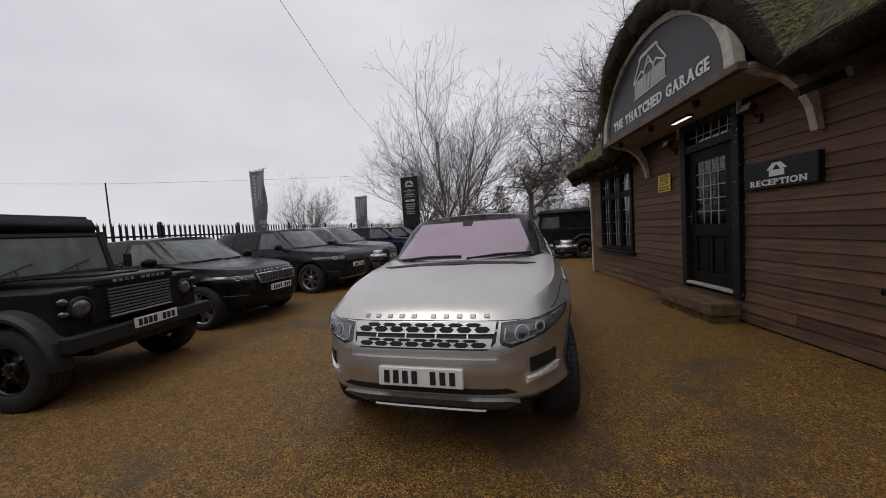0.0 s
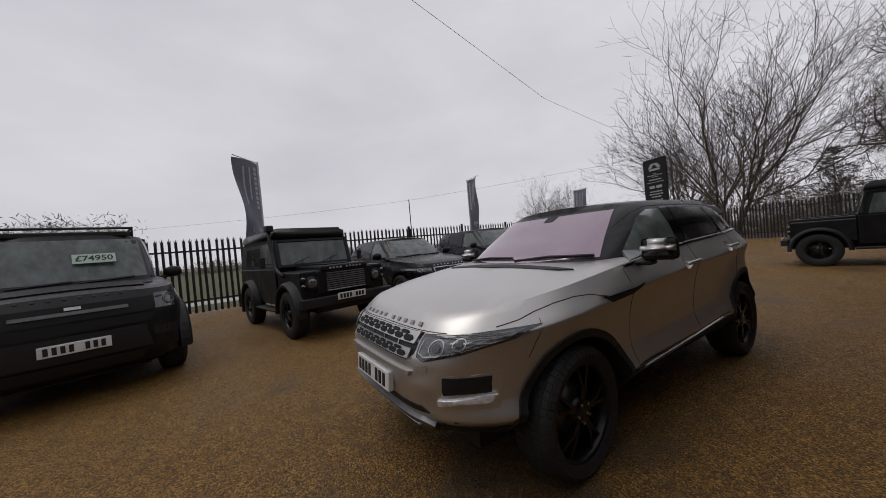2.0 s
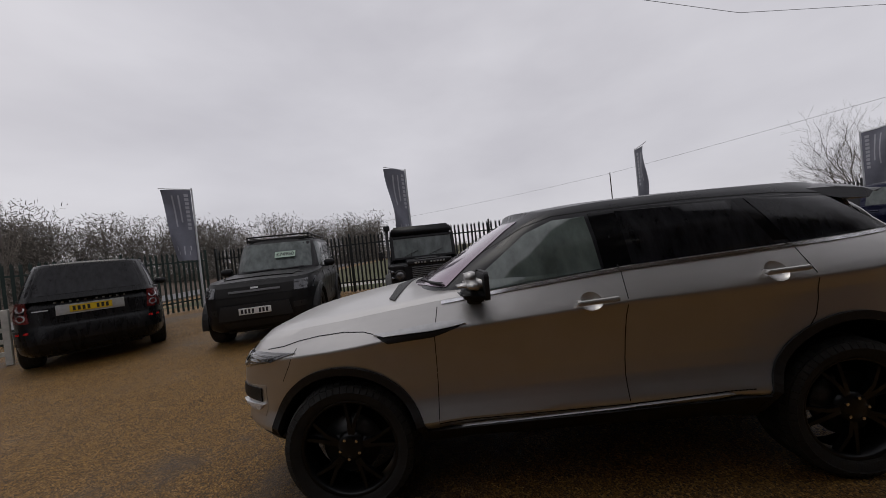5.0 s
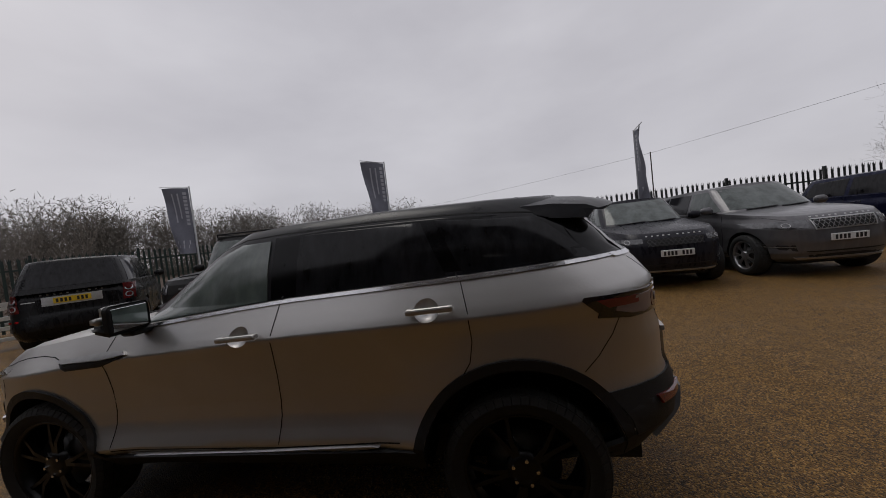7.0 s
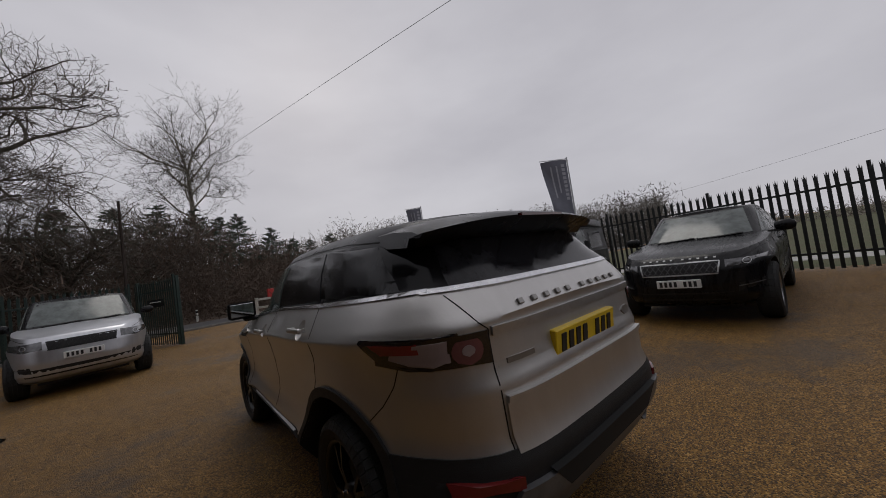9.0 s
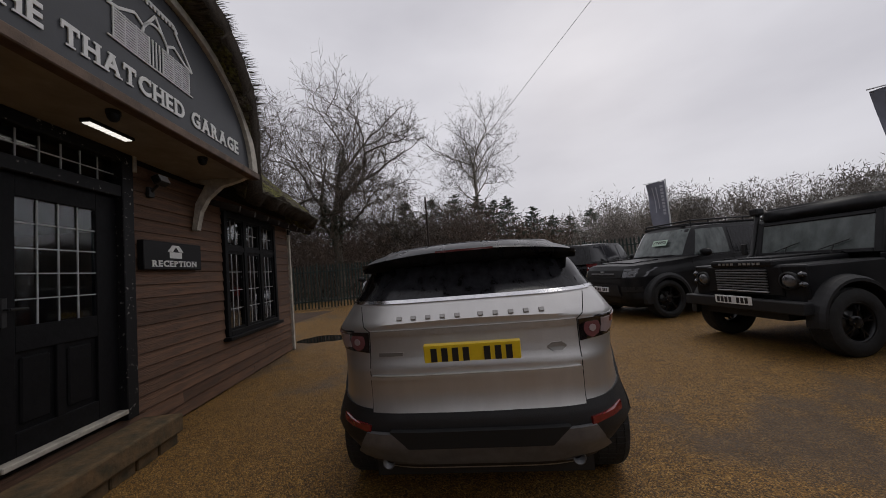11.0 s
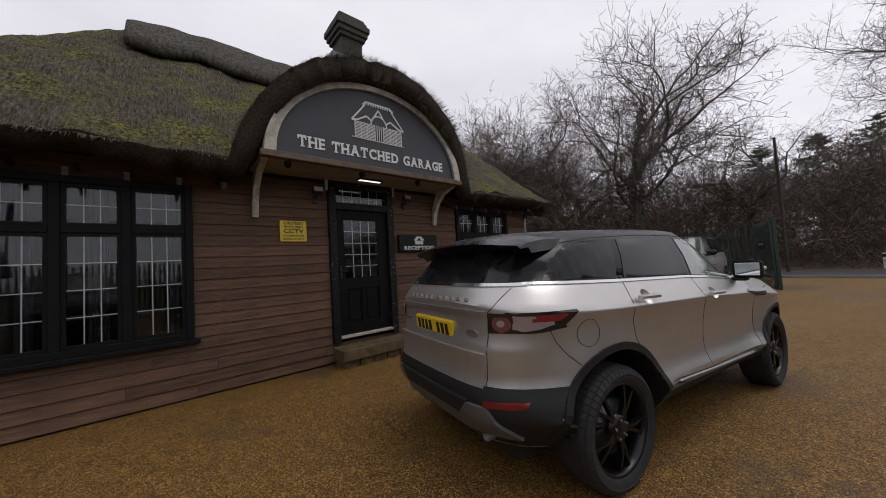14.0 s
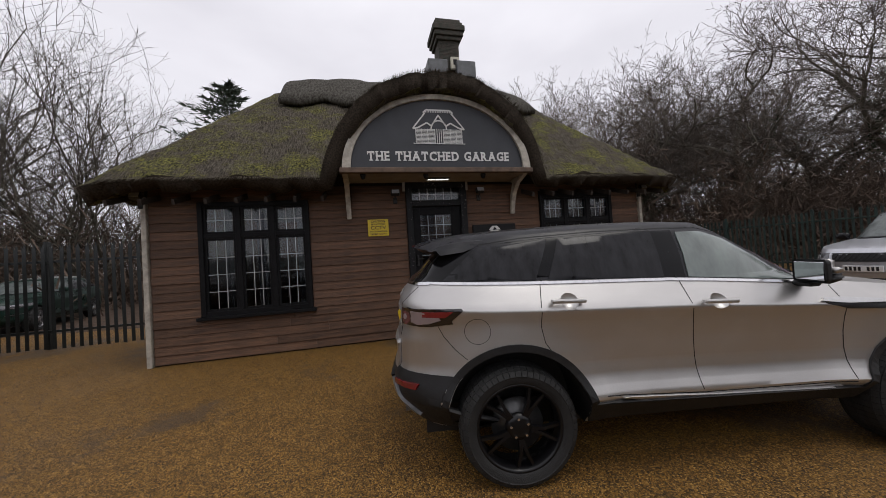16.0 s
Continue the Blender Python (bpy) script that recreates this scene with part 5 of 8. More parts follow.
    on("model_badge", "B", [(0.38, 0.965), (0.52, 0.965), (0.52, 0.985), (0.38, 0.985)], MATS["badge_grey"], off=0.006)
    on("maker_badge", "B", [(-0.50, 0.965), (-0.475, 0.948), (-0.425, 0.948), (-0.4, 0.965), (-0.4, 0.975), (-0.425, 0.992), (-0.475, 0.992), (-0.5, 0.975)], MATS["badge_grey"], off=0.008, label="small dark oval badge", step=0.02)
    for m in (lambda p: p, mirrored):
        on("pillar_cover", "B", m([(0.605, 1.263), (0.74, 1.263), (0.70, 1.38), (0.65, 1.455), (0.535, 1.455)]), PIANO_BLACK, off=0.004, step=0.04)
    on("rear_waist_trim", "B", [(-0.71, 1.243), (0.71, 1.243), (0.71, 1.26), (-0.71, 1.26)], CHROME, off=0.008)
    for m in (lambda p: p, mirrored):
        line("tailgate_gap", "B", m([(0.655, 1.235), (0.61, 1.13), (0.575, 1.10), (0.575, 0.88), (0.568, 0.665)]), 0.01)
        lamp = on("tail_lamp", "B", m([(0.58, 0.985), (0.80, 0.99), (0.86, 1.01), (0.868, 1.085), (0.84, 1.10), (0.58, 1.10)]), LAMP_DARK, label="dark tail lamp with red and clear lenses", step=0.015)
        part("lamp_lens", skin.patch("B", m(arc(0.655, 1.043, 0.05, 0, 345, 26)), 0.009, 0.01, 0.02), LAMP_ROUND, lamp, "dark red round lens")
        part("lamp_lens", skin.patch("B", m([(0.715, 1.015), (0.75, 1.0), (0.80, 1.01), (0.84, 1.035), (0.84, 1.085), (0.715, 1.088)]), 0.009, 0.01, 0.02), LAMP_PINK, lamp, "pale clear lens")
        part("lamp_core", skin.patch("B", m(arc(0.655, 1.043, 0.02, 0, 330, 11)), 0.013, 0.008, 0.01), LAMP_PINK, lamp)
        on("rear_reflector", "B", m([(0.575, 0.578), (0.765, 0.592), (0.77, 0.628), (0.575, 0.615)]), REFLECTOR, off=0.02, label="red reflector")
    for s in "LR":
        on("tail_lamp_side", s, [(1.99, 0.992), (1.90, 0.988), (1.78, 0.995), (1.71, 1.02), (1.63, 1.092), (1.64, 1.104), (1.98, 1.108)], LAMP_DARK, off=0.005, label="dark tail lamp wrapping the corner", step=0.02)
        on("lamp_red_lens", s, [(1.88, 1.052), (1.74, 1.052), (1.69, 1.088), (1.88, 1.088)], SIDE_RED, off=0.009, step=0.012, label="red side lens")
        on("lamp_clear_lens", s, [(1.955, 1.012), (1.84, 1.012), (1.80, 1.044), (1.955, 1.044)], LAMP_PINK, off=0.009, step=0.012, label="pale clear side lens")
        on("rear_corner_cladding", s, [(1.72, 0.345), (2.0, 0.36), (2.06, 0.68), (1.77, 0.60)], PLASTIC, off=0.008)
    on("rear_cladding", "B", [(-0.86, 0.35), (0.86, 0.35), (0.87, 0.5), (0.86, 0.69), (0.6, 0.655), (-0.6, 0.655), (-0.86, 0.69), (-0.87, 0.5)], PLASTIC, off=0.01, label="black lower rear bumper")
    on("rear_skid_plate", "B", [(-0.70, 0.42), (-0.46, 0.395), (0.46, 0.395), (0.70, 0.42), (0.59, 0.585), (0.47, 0.585), (0.39, 0.51), (-0.39, 0.51), (-0.47, 0.585), (-0.59, 0.585)], GUNMETAL, off=0.03, thick=0.055, label="grey rear skid plate", step=0.03)
    on("rear_mesh", "B", [(-0.37, 0.512), (0.37, 0.512), (0.46, 0.60), (-0.46, 0.60)], SEAM, off=0.034, thick=0.03, label="black mesh between the horns of the skid plate")
    for x in (-0.51, 0.51):
        part("exhaust_pipe", moved(lathe([(-0.08, 0.03), (0.05, 0.034), (0.05, 0.029), (-0.04, 0.026), (-0.04, 0.0)], 20), pose(x, 1.99, 0.385, 0, 0, 90)), GUNMETAL, car, "dull exhaust tip", True)
    # spoiler
    sv, sq = [], []
    cols = np.linspace(-0.65, 0.65, 25)
    prof = [(1.44, 1.586, 0), (1.60, 1.581, 0), (1.78, 1.561, 0.4), (1.90, 1.532, 1), (1.925, 1.515, 1), (1.90, 1.498, 1), (1.82, 1.47, 0.6), (1.74, 1.435, 0), (1.58, 1.45, 0), (1.44, 1.50, 0)]
    for x in cols:
        r = abs(x) / 0.65
        e = r ** 6
        for j, (y, z, tip) in enumerate(prof):
            wide = 1 + (0.05 if 5 < j < 9 else 0.02 if j > 3 else 0.0)
            sv.append((x * wide, y - 0.09 * e * tip, z + 0.016 * (j < 6) - 0.05 * r * r * (j < 6) - 0.028 * e * (j < 4)))
    k = len(prof)
    for i in range(len(cols) - 1):
        for j in range(k):
            a, b = i * k + j, i * k + (j + 1) % k
            sq.append((a, b, b + k, a + k))
    sq += [tuple(range(k)), tuple(range((len(cols) - 1) * k + k - 1, (len(cols) - 1) * k - 1, -1))]
    sharp(part("spoiler", (sv, sq), ROOF_PAINT, car, "black roof spoiler over the rear window"), 50)
    line("spoiler_gap", "T", [(-0.60, 1.437), (0, 1.432), (0.60, 1.437)], 0.012)
    part("brake_light", box((-0.17, 1.922, 1.522), (0.17, 1.944, 1.534)), mat("dark_red_lens", (0.09, 0.01, 0.01), 0.15, coat=1), car)
    part("roof_pod", moved(lathe([(-0.16, 0.0), (-0.1, 0.05), (0.06, 0.06), (0.14, 0.03), (0.16, 0.0)], 14), pose(0, 1.45, 1.57, 0, 0, 90) @ Matrix.Diagonal((1, 1.3, 0.6, 1))), ROOF_PAINT, car, smooth=True)
    # door mirrors
    for s in (1, -1):
        m = pose(s * 1.0, -0.56, 1.205, 0, 0, s * 8)
        bm = box((-0.112, -0.085, -0.07), (0.112, 0.05, 0.075))
        for v in bm.verts:
            if v.co.y < 0:
                v.co.x *= 0.74
                v.co.z *= 0.66
        bmesh.ops.bevel(bm, geom=bm.edges[:], offset=0.045, segments=4, affect="EDGES")
        bm.transform(m)
        cap = part("door_mirror", bm, CHAMPAGNE, car, "champagne door mirror with black lower shell", True)
        bm = box((-0.106, -0.078, -0.082), (0.106, 0.05, -0.028))
        for v in bm.verts:
            if v.co.y < 0:
                v.co.x *= 0.74
                v.co.z *= 0.70
        bmesh.ops.bevel(bm, geom=bm.edges[:], offset=0.02, segments=3, affect="EDGES")
        bm.transform(m)
        part("mirror_lower_shell", bm, PLASTIC, cap, "black lower mirror shell", True)
        part("mirror_bezel", box((-0.106, 0.034, -0.074), (0.106, 0.062, 0.068), 0.025, 3, m=m), PLASTIC, cap, "black mirror surround")
        part("mirror_glass", box((-0.09, 0.058, -0.056), (0.088, 0.0645, 0.052), 0.002, m=m), mat("mirror", (0.8, 0.82, 0.84), 0.02, 1.0), cap)
        part("mirror_arm", box((min(s * 0.80, s * 0.98), -0.60, 1.10), (max(s * 0.80, s * 0.98), -0.52, 1.135), 0.012), PLASTIC, cap)
    add_wheels(car, [(0.80, -1.33), (-0.80, -1.33), (0.80, 1.33), (-0.80, 1.33)], 0.36, 0.245, 0.262, 5, RIM_BLACK, 0.2, turn=3)
    part("underbody", box((-0.62, -1.85, 0.24), (0.62, 1.9, 0.42)), PLASTIC, car)
    return car


hero_car()

# ---- the other vehicles of the yard ----
# The pale greenish sky reflection on these panes is put into the base colour.
CAR_GLASS = mat("sky_paled_wet_car_glass", (0.125, 0.145, 0.14), 0.14, spec=0.45, var=0.5, scale=3, rvar=0.06, stretch=(2, 2, 0.8))


def ring_wells(W, wf, wr, R, grow=0.055):
    return [drum(*((W + 0.4, W - 0.36) if s > 0 else (-W + 0.36, -W - 0.4)), y, R + 0.01, R + grow) for s in (1, -1) for y in (wf, wr)]


def suv(label, m, paint, yF, yR, W, wf, wr, R, hood0, hood1, belt0, belt1, roof, gF, gR, gW, nF=4.2, nR=6.0, pillars=(0.3, 1.25), front=None, rear=None,
        roof_paint=None, rim=RIM_SILVER, spokes=5, split=0.18, group="cars parked in the yard", badge=True, glass=None, trim=True, turn=0, plastic_sill=True, mirror_paint=None):
    """A parked sport utility car, nose to -y, from its main heights and lengths."""
    spec = dict(
        low=0.27, nF=nF, nR=nR, crown=0.05, wf=wf, wr=wr, R=R, flare=0.02,
        W=[(0, W - 0.11), (0.07, W - 0.05), (0.2, W - 0.025), (0.34, W - 0.035), (0.5, W - 0.015), (0.72, W), (0.8, W - 0.012), (0.9, W - 0.04), (1, gW[0] + 0.02)],
        yF=[(0, yF + 0.2), (0.08, yF + 0.08), (0.22, yF + 0.02), (0.45, yF), (0.75, yF + 0.02), (0.9, yF + 0.06), (1, yF + 0.15)],
        yR=[(0, yR - 0.2), (0.1, yR - 0.06), (0.25, yR), (0.4, yR), (0.5, yR - 0.05), (0.8, yR - 0.07), (1, yR - 0.14)],
        belt=[(yF, hood0 - 0.05), (yF + 0.16, hood0), (yF + 0.55, hood0 + 0.55 * (hood1 - hood0)), (gF[0], hood1), (gF[0] + 0.45, belt0), (yR, belt1)],
        gW=[(0, gW[0]), (0.5, (gW[0] + gW[1]) / 2 + 0.02), (0.85, gW[1] + 0.045), (1, gW[1])],
        gF=[(0, gF[0]), (0.9, gF[0] + 0.85 * (gF[1] - gF[0])), (1, gF[1])], gR=[(0, gR[0]), (1, gR[1])], gnF=3.8, gnR=6.5,
        roof=[(gF[1] - 0.3, roof - 0.06), (gF[1] + 0.1, roof - 0.02), (0.3, roof), (1.2, roof - 0.01), (gR[1], roof - 0.05)],
    )
    lower, cabin = shell(spec, 96)
    car = thing("parked_car", m, label, "car", group)
    skin = Skin(lower[0] + cabin[0], lower[1] + [tuple(i + len(lower[0]) for i in q) for q in cabin[1]])
    sharp(part("body", cut(lower, paint, ring_wells(W, wf, wr, R), PLASTIC), None, car), 38)
    sharp(part("cabin_shell", cabin, roof_paint or paint, car), 40)
    glass = glass or CAR_GLASS

    def on(name, axis, poly, material, off=0.006, thick=0.018, step=0.1, label="", parent=car):
        return sharp(part(name, skin.patch(axis, poly, off, thick, step), material, parent, label, True), 40)

    def line(name, axis, pts, width, material=SEAM, off=0.0035, closed=False, thick=0.01):
        return part(name, skin.strip(axis, pts, width * (0.7 if material is SEAM else 1), off, 0.09, thick, closed), material, car)

    b0, b1, zt = belt0 + 0.03, belt1 + 0.02, roof - 0.085
    pb, pc = pillars
    ws = gW[0] - 0.17
    on("windscreen", "F", [(-ws, hood1 + 0.1), (ws, hood1 + 0.1), (gW[1] - 0.08, zt + 0.03), (-gW[1] + 0.08, zt + 0.03)], glass, label="rain-wet windscreen")
    on("rear_window", "B", [(-ws, b1 + 0.03), (ws, b1 + 0.03), (gW[1] - 0.09, zt), (-gW[1] + 0.09, zt)], TINT)
    for s in "LR":
        on("front_window", s, [(gF[0] + 0.46, b0), (pb - 0.05, b0 + 0.01), (pb - 0.06, zt), (gF[1] + 0.17, zt)], glass)
        on("rear_door_window", s, [(pb + 0.05, b0 + 0.01), (pc - 0.05, b1 - 0.005), (pc - 0.11, zt), (pb + 0.04, zt)], TINT)
        on("quarter_window", s, [(pc + 0.03, b1 - 0.005), (gR[0] - 0.28, b1), (gR[1] - 0.22, zt - 0.03), (pc - 0.03, zt)], TINT)
        line("door_gap", s, [(pb, belt0), (pb + 0.01, 0.9), (pb - 0.01, 0.45)], 0.01)
        line("door_gap", s, [(gF[0] + 0.3, belt0 - 0.06), (gF[0] + 0.27, 0.8), (gF[0] + 0.33, 0.45)], 0.01)
        line("door_gap", s, [(pc + 0.02, belt1 - 0.02), (pc + 0.04, 1.0), (pc - 0.08, 0.8)], 0.01)
        for y in (pb - 0.2, pc - 0.2):
            h, n = skin.at(s, y, belt0 - 0.12)
            sg = 1 if s == "L" else -1
            part("door_handle", box((-0.014, -0.1, -0.014), (0.014, 0.1, 0.014), 0.008, m=Matrix.Translation(h + Vector((sg * 0.012, 0, 0)))), paint, car)
        if plastic_sill:
            on("sill_cladding", s, [(wf + R + 0.08, 0.285), (wr - R - 0.08, 0.285), (wr - R - 0.08, 0.4), (wf + R + 0.08, 0.4)], PLASTIC, 0.01)
        line("bonnet_gap", s, [(yF + 0.25, hood0 - 0.02), (yF + 0.6, hood0 + 0.4 * (hood1 - hood0)), (gF[0] + 0.05, hood1 - 0.05)], 0.01)
        sg = 1 if s == "L" else -1
        cap = part("door_mirror", moved(lathe([(-0.12, 0.0), (-0.11, 0.06), (-0.03, 0.09), (0.06, 0.088), (0.11, 0.055), (0.12, 0.0)], 14), pose(sg * (W + 0.1), gF[0] + 0.52, belt0 + 0.08) @ Matrix.Diagonal((1, 0.6, 0.95, 1))), mirror_paint or paint, car, "", True)
        part("mirror_arm", box((min(sg * (W - 0.1), sg * (W + 0.08)), gF[0] + 0.5, belt0 - 0.005), (max(sg * (W - 0.1), sg * (W + 0.08)), gF[0] + 0.57, belt0 + 0.03)), PLASTIC, cap)
    for x0, x1 in ((-0.55, 0.0), (0.05, 0.6)):
        part("wiper", skin.strip("F", [(x0, hood1 + 0.075), (x1, hood1 + 0.1)], 0.02, 0.02, 0.1, 0.015), PLASTIC, car)
    if front:
        front(car, skin, on, line)
    if rear:
        rear(car, skin, on, line)
    track = W - 0.125
    add_wheels(car, [(track, wf), (-track, wf), (track, wr), (-track, wr)], R, 0.26, R * 0.7, spokes, rim, split, turn)
    part("underbody", box((-0.6, yF + 0.35, 0.22), (0.6, yR - 0.35, 0.38)), PLASTIC, car)
    return car


def face(grille, lamps, plate_z, mesh=SATIN, bars=0, lower=True, letters=None, lamp_mat=LENS_GREY, frame=None, vents=True, W=0.95, cells=True, lip=False):
    """The nose of a car: grille, lamps, lower intake, plate."""
    def build(car, skin, on, line):
        gw, z0, z1 = grille
        g = on("grille", "F", [(-gw + 0.03, z0), (gw - 0.03, z0), (gw, z1), (-gw, z1)], PLASTIC, 0.008)
        if frame:
            part("grille_frame", skin.strip("F", [(-gw + 0.03, z0), (gw - 0.03, z0), (gw, z1), (-gw, z1)], 0.02, 0.014, 0.08, 0.02, True), frame, g)
        if cells:
            rows = max(2, round((z1 - z0) / 0.05))
            for r in range(rows):
                zz = z0 + (z1 - z0) * (r + 0.5) / rows
                pts = [((i - 12) * 2 * gw / 25.2, zz + (0.45 if (i + r) % 2 else -0.45) * (z1 - z0) / rows) for i in range(25)]
                part("grille_mesh", skin.strip("F", pts, 0.008, 0.016, 0.08, 0.008), mesh, g)
        for i in range(bars):
            zz = z0 + (z1 - z0) * (i + 0.5) / bars
            on("grille_bar", "F", [(-gw + 0.04, zz - 0.012), (gw - 0.04, zz - 0.012), (gw - 0.04, zz + 0.012), (-gw + 0.04, zz + 0.012)], mesh, 0.02, 0.02, parent=g)
        for mm in (lambda p: p, mirrored):
            lamp = on("headlamp", "F", mm(lamps), lamp_mat, 0.008, 0.02, 0.05)
            cx = sum(p[0] for p in lamps) / len(lamps)
            cz = sum(p[1] for p in lamps) / len(lamps)
            part("lamp_ring", skin.strip("F", mm(arc(cx, cz, 0.036, 0, 340, 16)), 0.008, 0.014, 0.03, 0.012, True), SATIN, lamp)
            if vents:
                on("fog_vent", "F", mm([(W - 0.34, 0.47), (W - 0.1, 0.50), (W - 0.1, 0.60), (W - 0.32, 0.58)]), PLASTIC, 0.006)
                on("vent_blade", "F", mm([(W - 0.33, 0.53), (W - 0.11, 0.55), (W - 0.11, 0.562), (W - 0.33, 0.542)]), mesh, 0.012)
        if lower:
            on("lower_intake", "F", [(-0.5, 0.36), (0.5, 0.36), (0.56, 0.47), (-0.56, 0.47)], PLASTIC, 0.006)
        if lip:
            on("front_lip", "F", [(-0.62, 0.335), (0.62, 0.335), (0.66, 0.362), (-0.66, 0.362)], SATIN, 0.016, 0.03, label="satin silver front lip")
        if letters:
            letter_bars(car, skin, "F", letters, 0.8, 10, 0.024, SATIN, 0.004)
        plate(car, skin, "F", plate_z, PLATE_WHITE, 0.024)
    return build


def full_size(label, m, paint, lamp_z=(0.92, 1.02), **kw):
    args = dict(yF=-2.34, yR=2.66, W=0.985, wf=-1.46, wr=1.46, R=0.385, hood0=1.03, hood1=1.17, belt0=1.22, belt1=1.27, roof=1.80, gF=(-1.2, -0.38), gR=(2.58, 2.3), gW=(0.92, 0.72), pillars=(0.32, 1.38),
                front=face((0.46, 0.83, 1.0), [(0.50, 0.86), (0.72, 0.84), (0.93, 0.90), (0.95, 0.99), (0.5, 1.0)], 0.68, frame=SATIN, letters=1.04, W=0.98, lip=True), spokes=7, split=0.1)
    args.update(kw)
    return suv(label, m, paint, **args)


def rear_old(car, skin, on, line):
    for mm in (lambda p: p, mirrored):
        lamp = on("tail_lamp", "B", mm([(0.72, 0.86), (0.90, 0.86), (0.90, 1.20), (0.74, 1.20)]), mat("dull_red_lens", (0.16, 0.02, 0.02), 0.15, coat=1.0, var=0.4, scale=14), 0.01)
        for z in (0.95, 1.1):
            part("lamp_ring", skin.strip("B", mm(arc(0.81, z, 0.05, 0, 340, 16)), 0.02, 0.014, 0.03, 0.01, True), LAMP_CLEAR, lamp)
    on("plate_panel", "B", [(-0.42, 0.93), (0.42, 0.93), (0.42, 1.10), (-0.42, 1.10)], SATIN, 0.008, label="bright number plate panel")
    plate(car, skin, "B", 1.02, PLATE_YELLOW, 0.02)
    letter_bars(car, skin, "B", 1.15, 0.8, 10, 0.026, SATIN)
    line("tailgate_gap", "B", [(-0.7, 0.82), (0.7, 0.82)], 0.012)
    on("rear_bumper", "B", [(-0.9, 0.5), (0.9, 0.5), (0.92, 0.74), (-0.92, 0.74)], BLACK_PAINT, 0.03, 0.06)
    on("rear_reflector", "B", [(-0.86, 0.68), (-0.72, 0.68), (-0.72, 0.71), (-0.86, 0.71)], LAMP_RED, 0.035)
    on("rear_reflector", "B", [(0.72, 0.68), (0.86, 0.68), (0.86, 0.71), (0.72, 0.71)], LAMP_RED, 0.035)
    on("maker_badge", "B", [(0.5, 1.03), (0.68, 1.03), (0.68, 1.05), (0.5, 1.05)], SATIN, 0.008)


def at(x, y, heading):
    """A place on the yard for a car whose nose points to the heading, in degrees from +x."""
    return pose(x, y, 0, 0, 0, heading + 90)


# the black older car, seen from behind, nose to the fence
full_size("black older luxury SUV parked tail outwards on the gravel", at(-4.6, -9.0, 180 + 46), BLACK_PAINT, nF=5.5, nR=7.5, yR=2.55, belt1=1.24, roof=1.84, front=None, rear=rear_old, rim=RIM_SILVER, glass=TINT)
# the low dark car
suv("dark low-roofed SUV with mesh grille facing the yard", at(-6.3, 1.22, 2), BLACK_PAINT, -2.28, 2.5, 0.96, -1.437, 1.437, 0.375, 0.93, 1.07, 1.13, 1.21, 1.63, (-1.1, -0.2), (2.42, 2.0), (0.88, 0.67),
    front=face((0.47, 0.72, 0.88), [(0.52, 0.79), (0.72, 0.80), (0.93, 0.85), (0.9, 0.9), (0.52, 0.885)], 0.6, frame=SATIN, letters=0.93, mesh=GUNMETAL, W=0.95), rim=RIM_SILVER, spokes=5)
# the dark navy sporting car
suv("dark navy sporty SUV with satin front lip on gravel", at(-6.4, 4.48, -3), CARBON_PAINT, -2.34, 2.54, 0.985, -1.46, 1.46, 0.385, 0.99, 1.13, 1.19, 1.25, 1.75, (-1.15, -0.3), (2.45, 2.1), (0.90, 0.70),
    front=face((0.46, 0.80, 0.93), [(0.50, 0.86), (0.72, 0.84), (0.93, 0.89), (0.93, 0.95), (0.5, 0.945)], 0.665, letters=0.985, mesh=GUNMETAL, W=0.98, lip=True), rim=RIM_SILVER, spokes=7, split=0.12)
# the grey full-size car, and the navy one beyond it
full_size("grey metallic full-size SUV with silver grille facing the yard", at(-6.45, 6.85, 2), GREY_PAINT, rim=RIM_SILVER)
full_size("navy blue full-size SUV at the end of the row", at(-7.0, 11.6, 22), NAVY_PAINT, rim=RIM_DARK)
full_size("dark SUV at the far end of the row", at(-7.2, 15.2, 10), BLACK_PAINT, rim=RIM_DARK)
# the silver car by the gate
def silver_front(car, skin, on, line):
    face((0.46, 0.83, 0.99), [(0.50, 0.86), (0.72, 0.84), (0.93, 0.90), (0.95, 0.99), (0.5, 1.0)], 0.70, mesh=PLASTIC, letters=None, W=0.98, lower=False)(car, skin, on, line)
    on("lower_intake", "F", [(-0.72, 0.40), (0.72, 0.40), (0.80, 0.53), (-0.80, 0.53)], PLASTIC, 0.008, label="wide black lower intake")
    for s in "LR":
        on("door_vent", s, [(-0.84, 0.62), (-0.73, 0.62), (-0.76, 1.06), (-0.87, 1.06)], PLASTIC, 0.008, label="black upright door vent")
        for z, y0, y1 in ((0.93, -0.45, 0.22), (0.86, -0.40, 0.12), (0.80, -0.40, 0.02)):
            on("door_print", s, [(y0, z - 0.018), (y1, z - 0.018), (y1, z + 0.018), (y0, z + 0.018)], GUNMETAL, 0.003, 0.008)


full_size("silver full-size SUV with black roof and mirrors parked near the gate", at(3.2, -8.6, 99), SILVER_PAINT, roof_paint=BLACK_PAINT, rim=RIM_DARK, mirror_paint=BLACK_PAINT, front=silver_front)

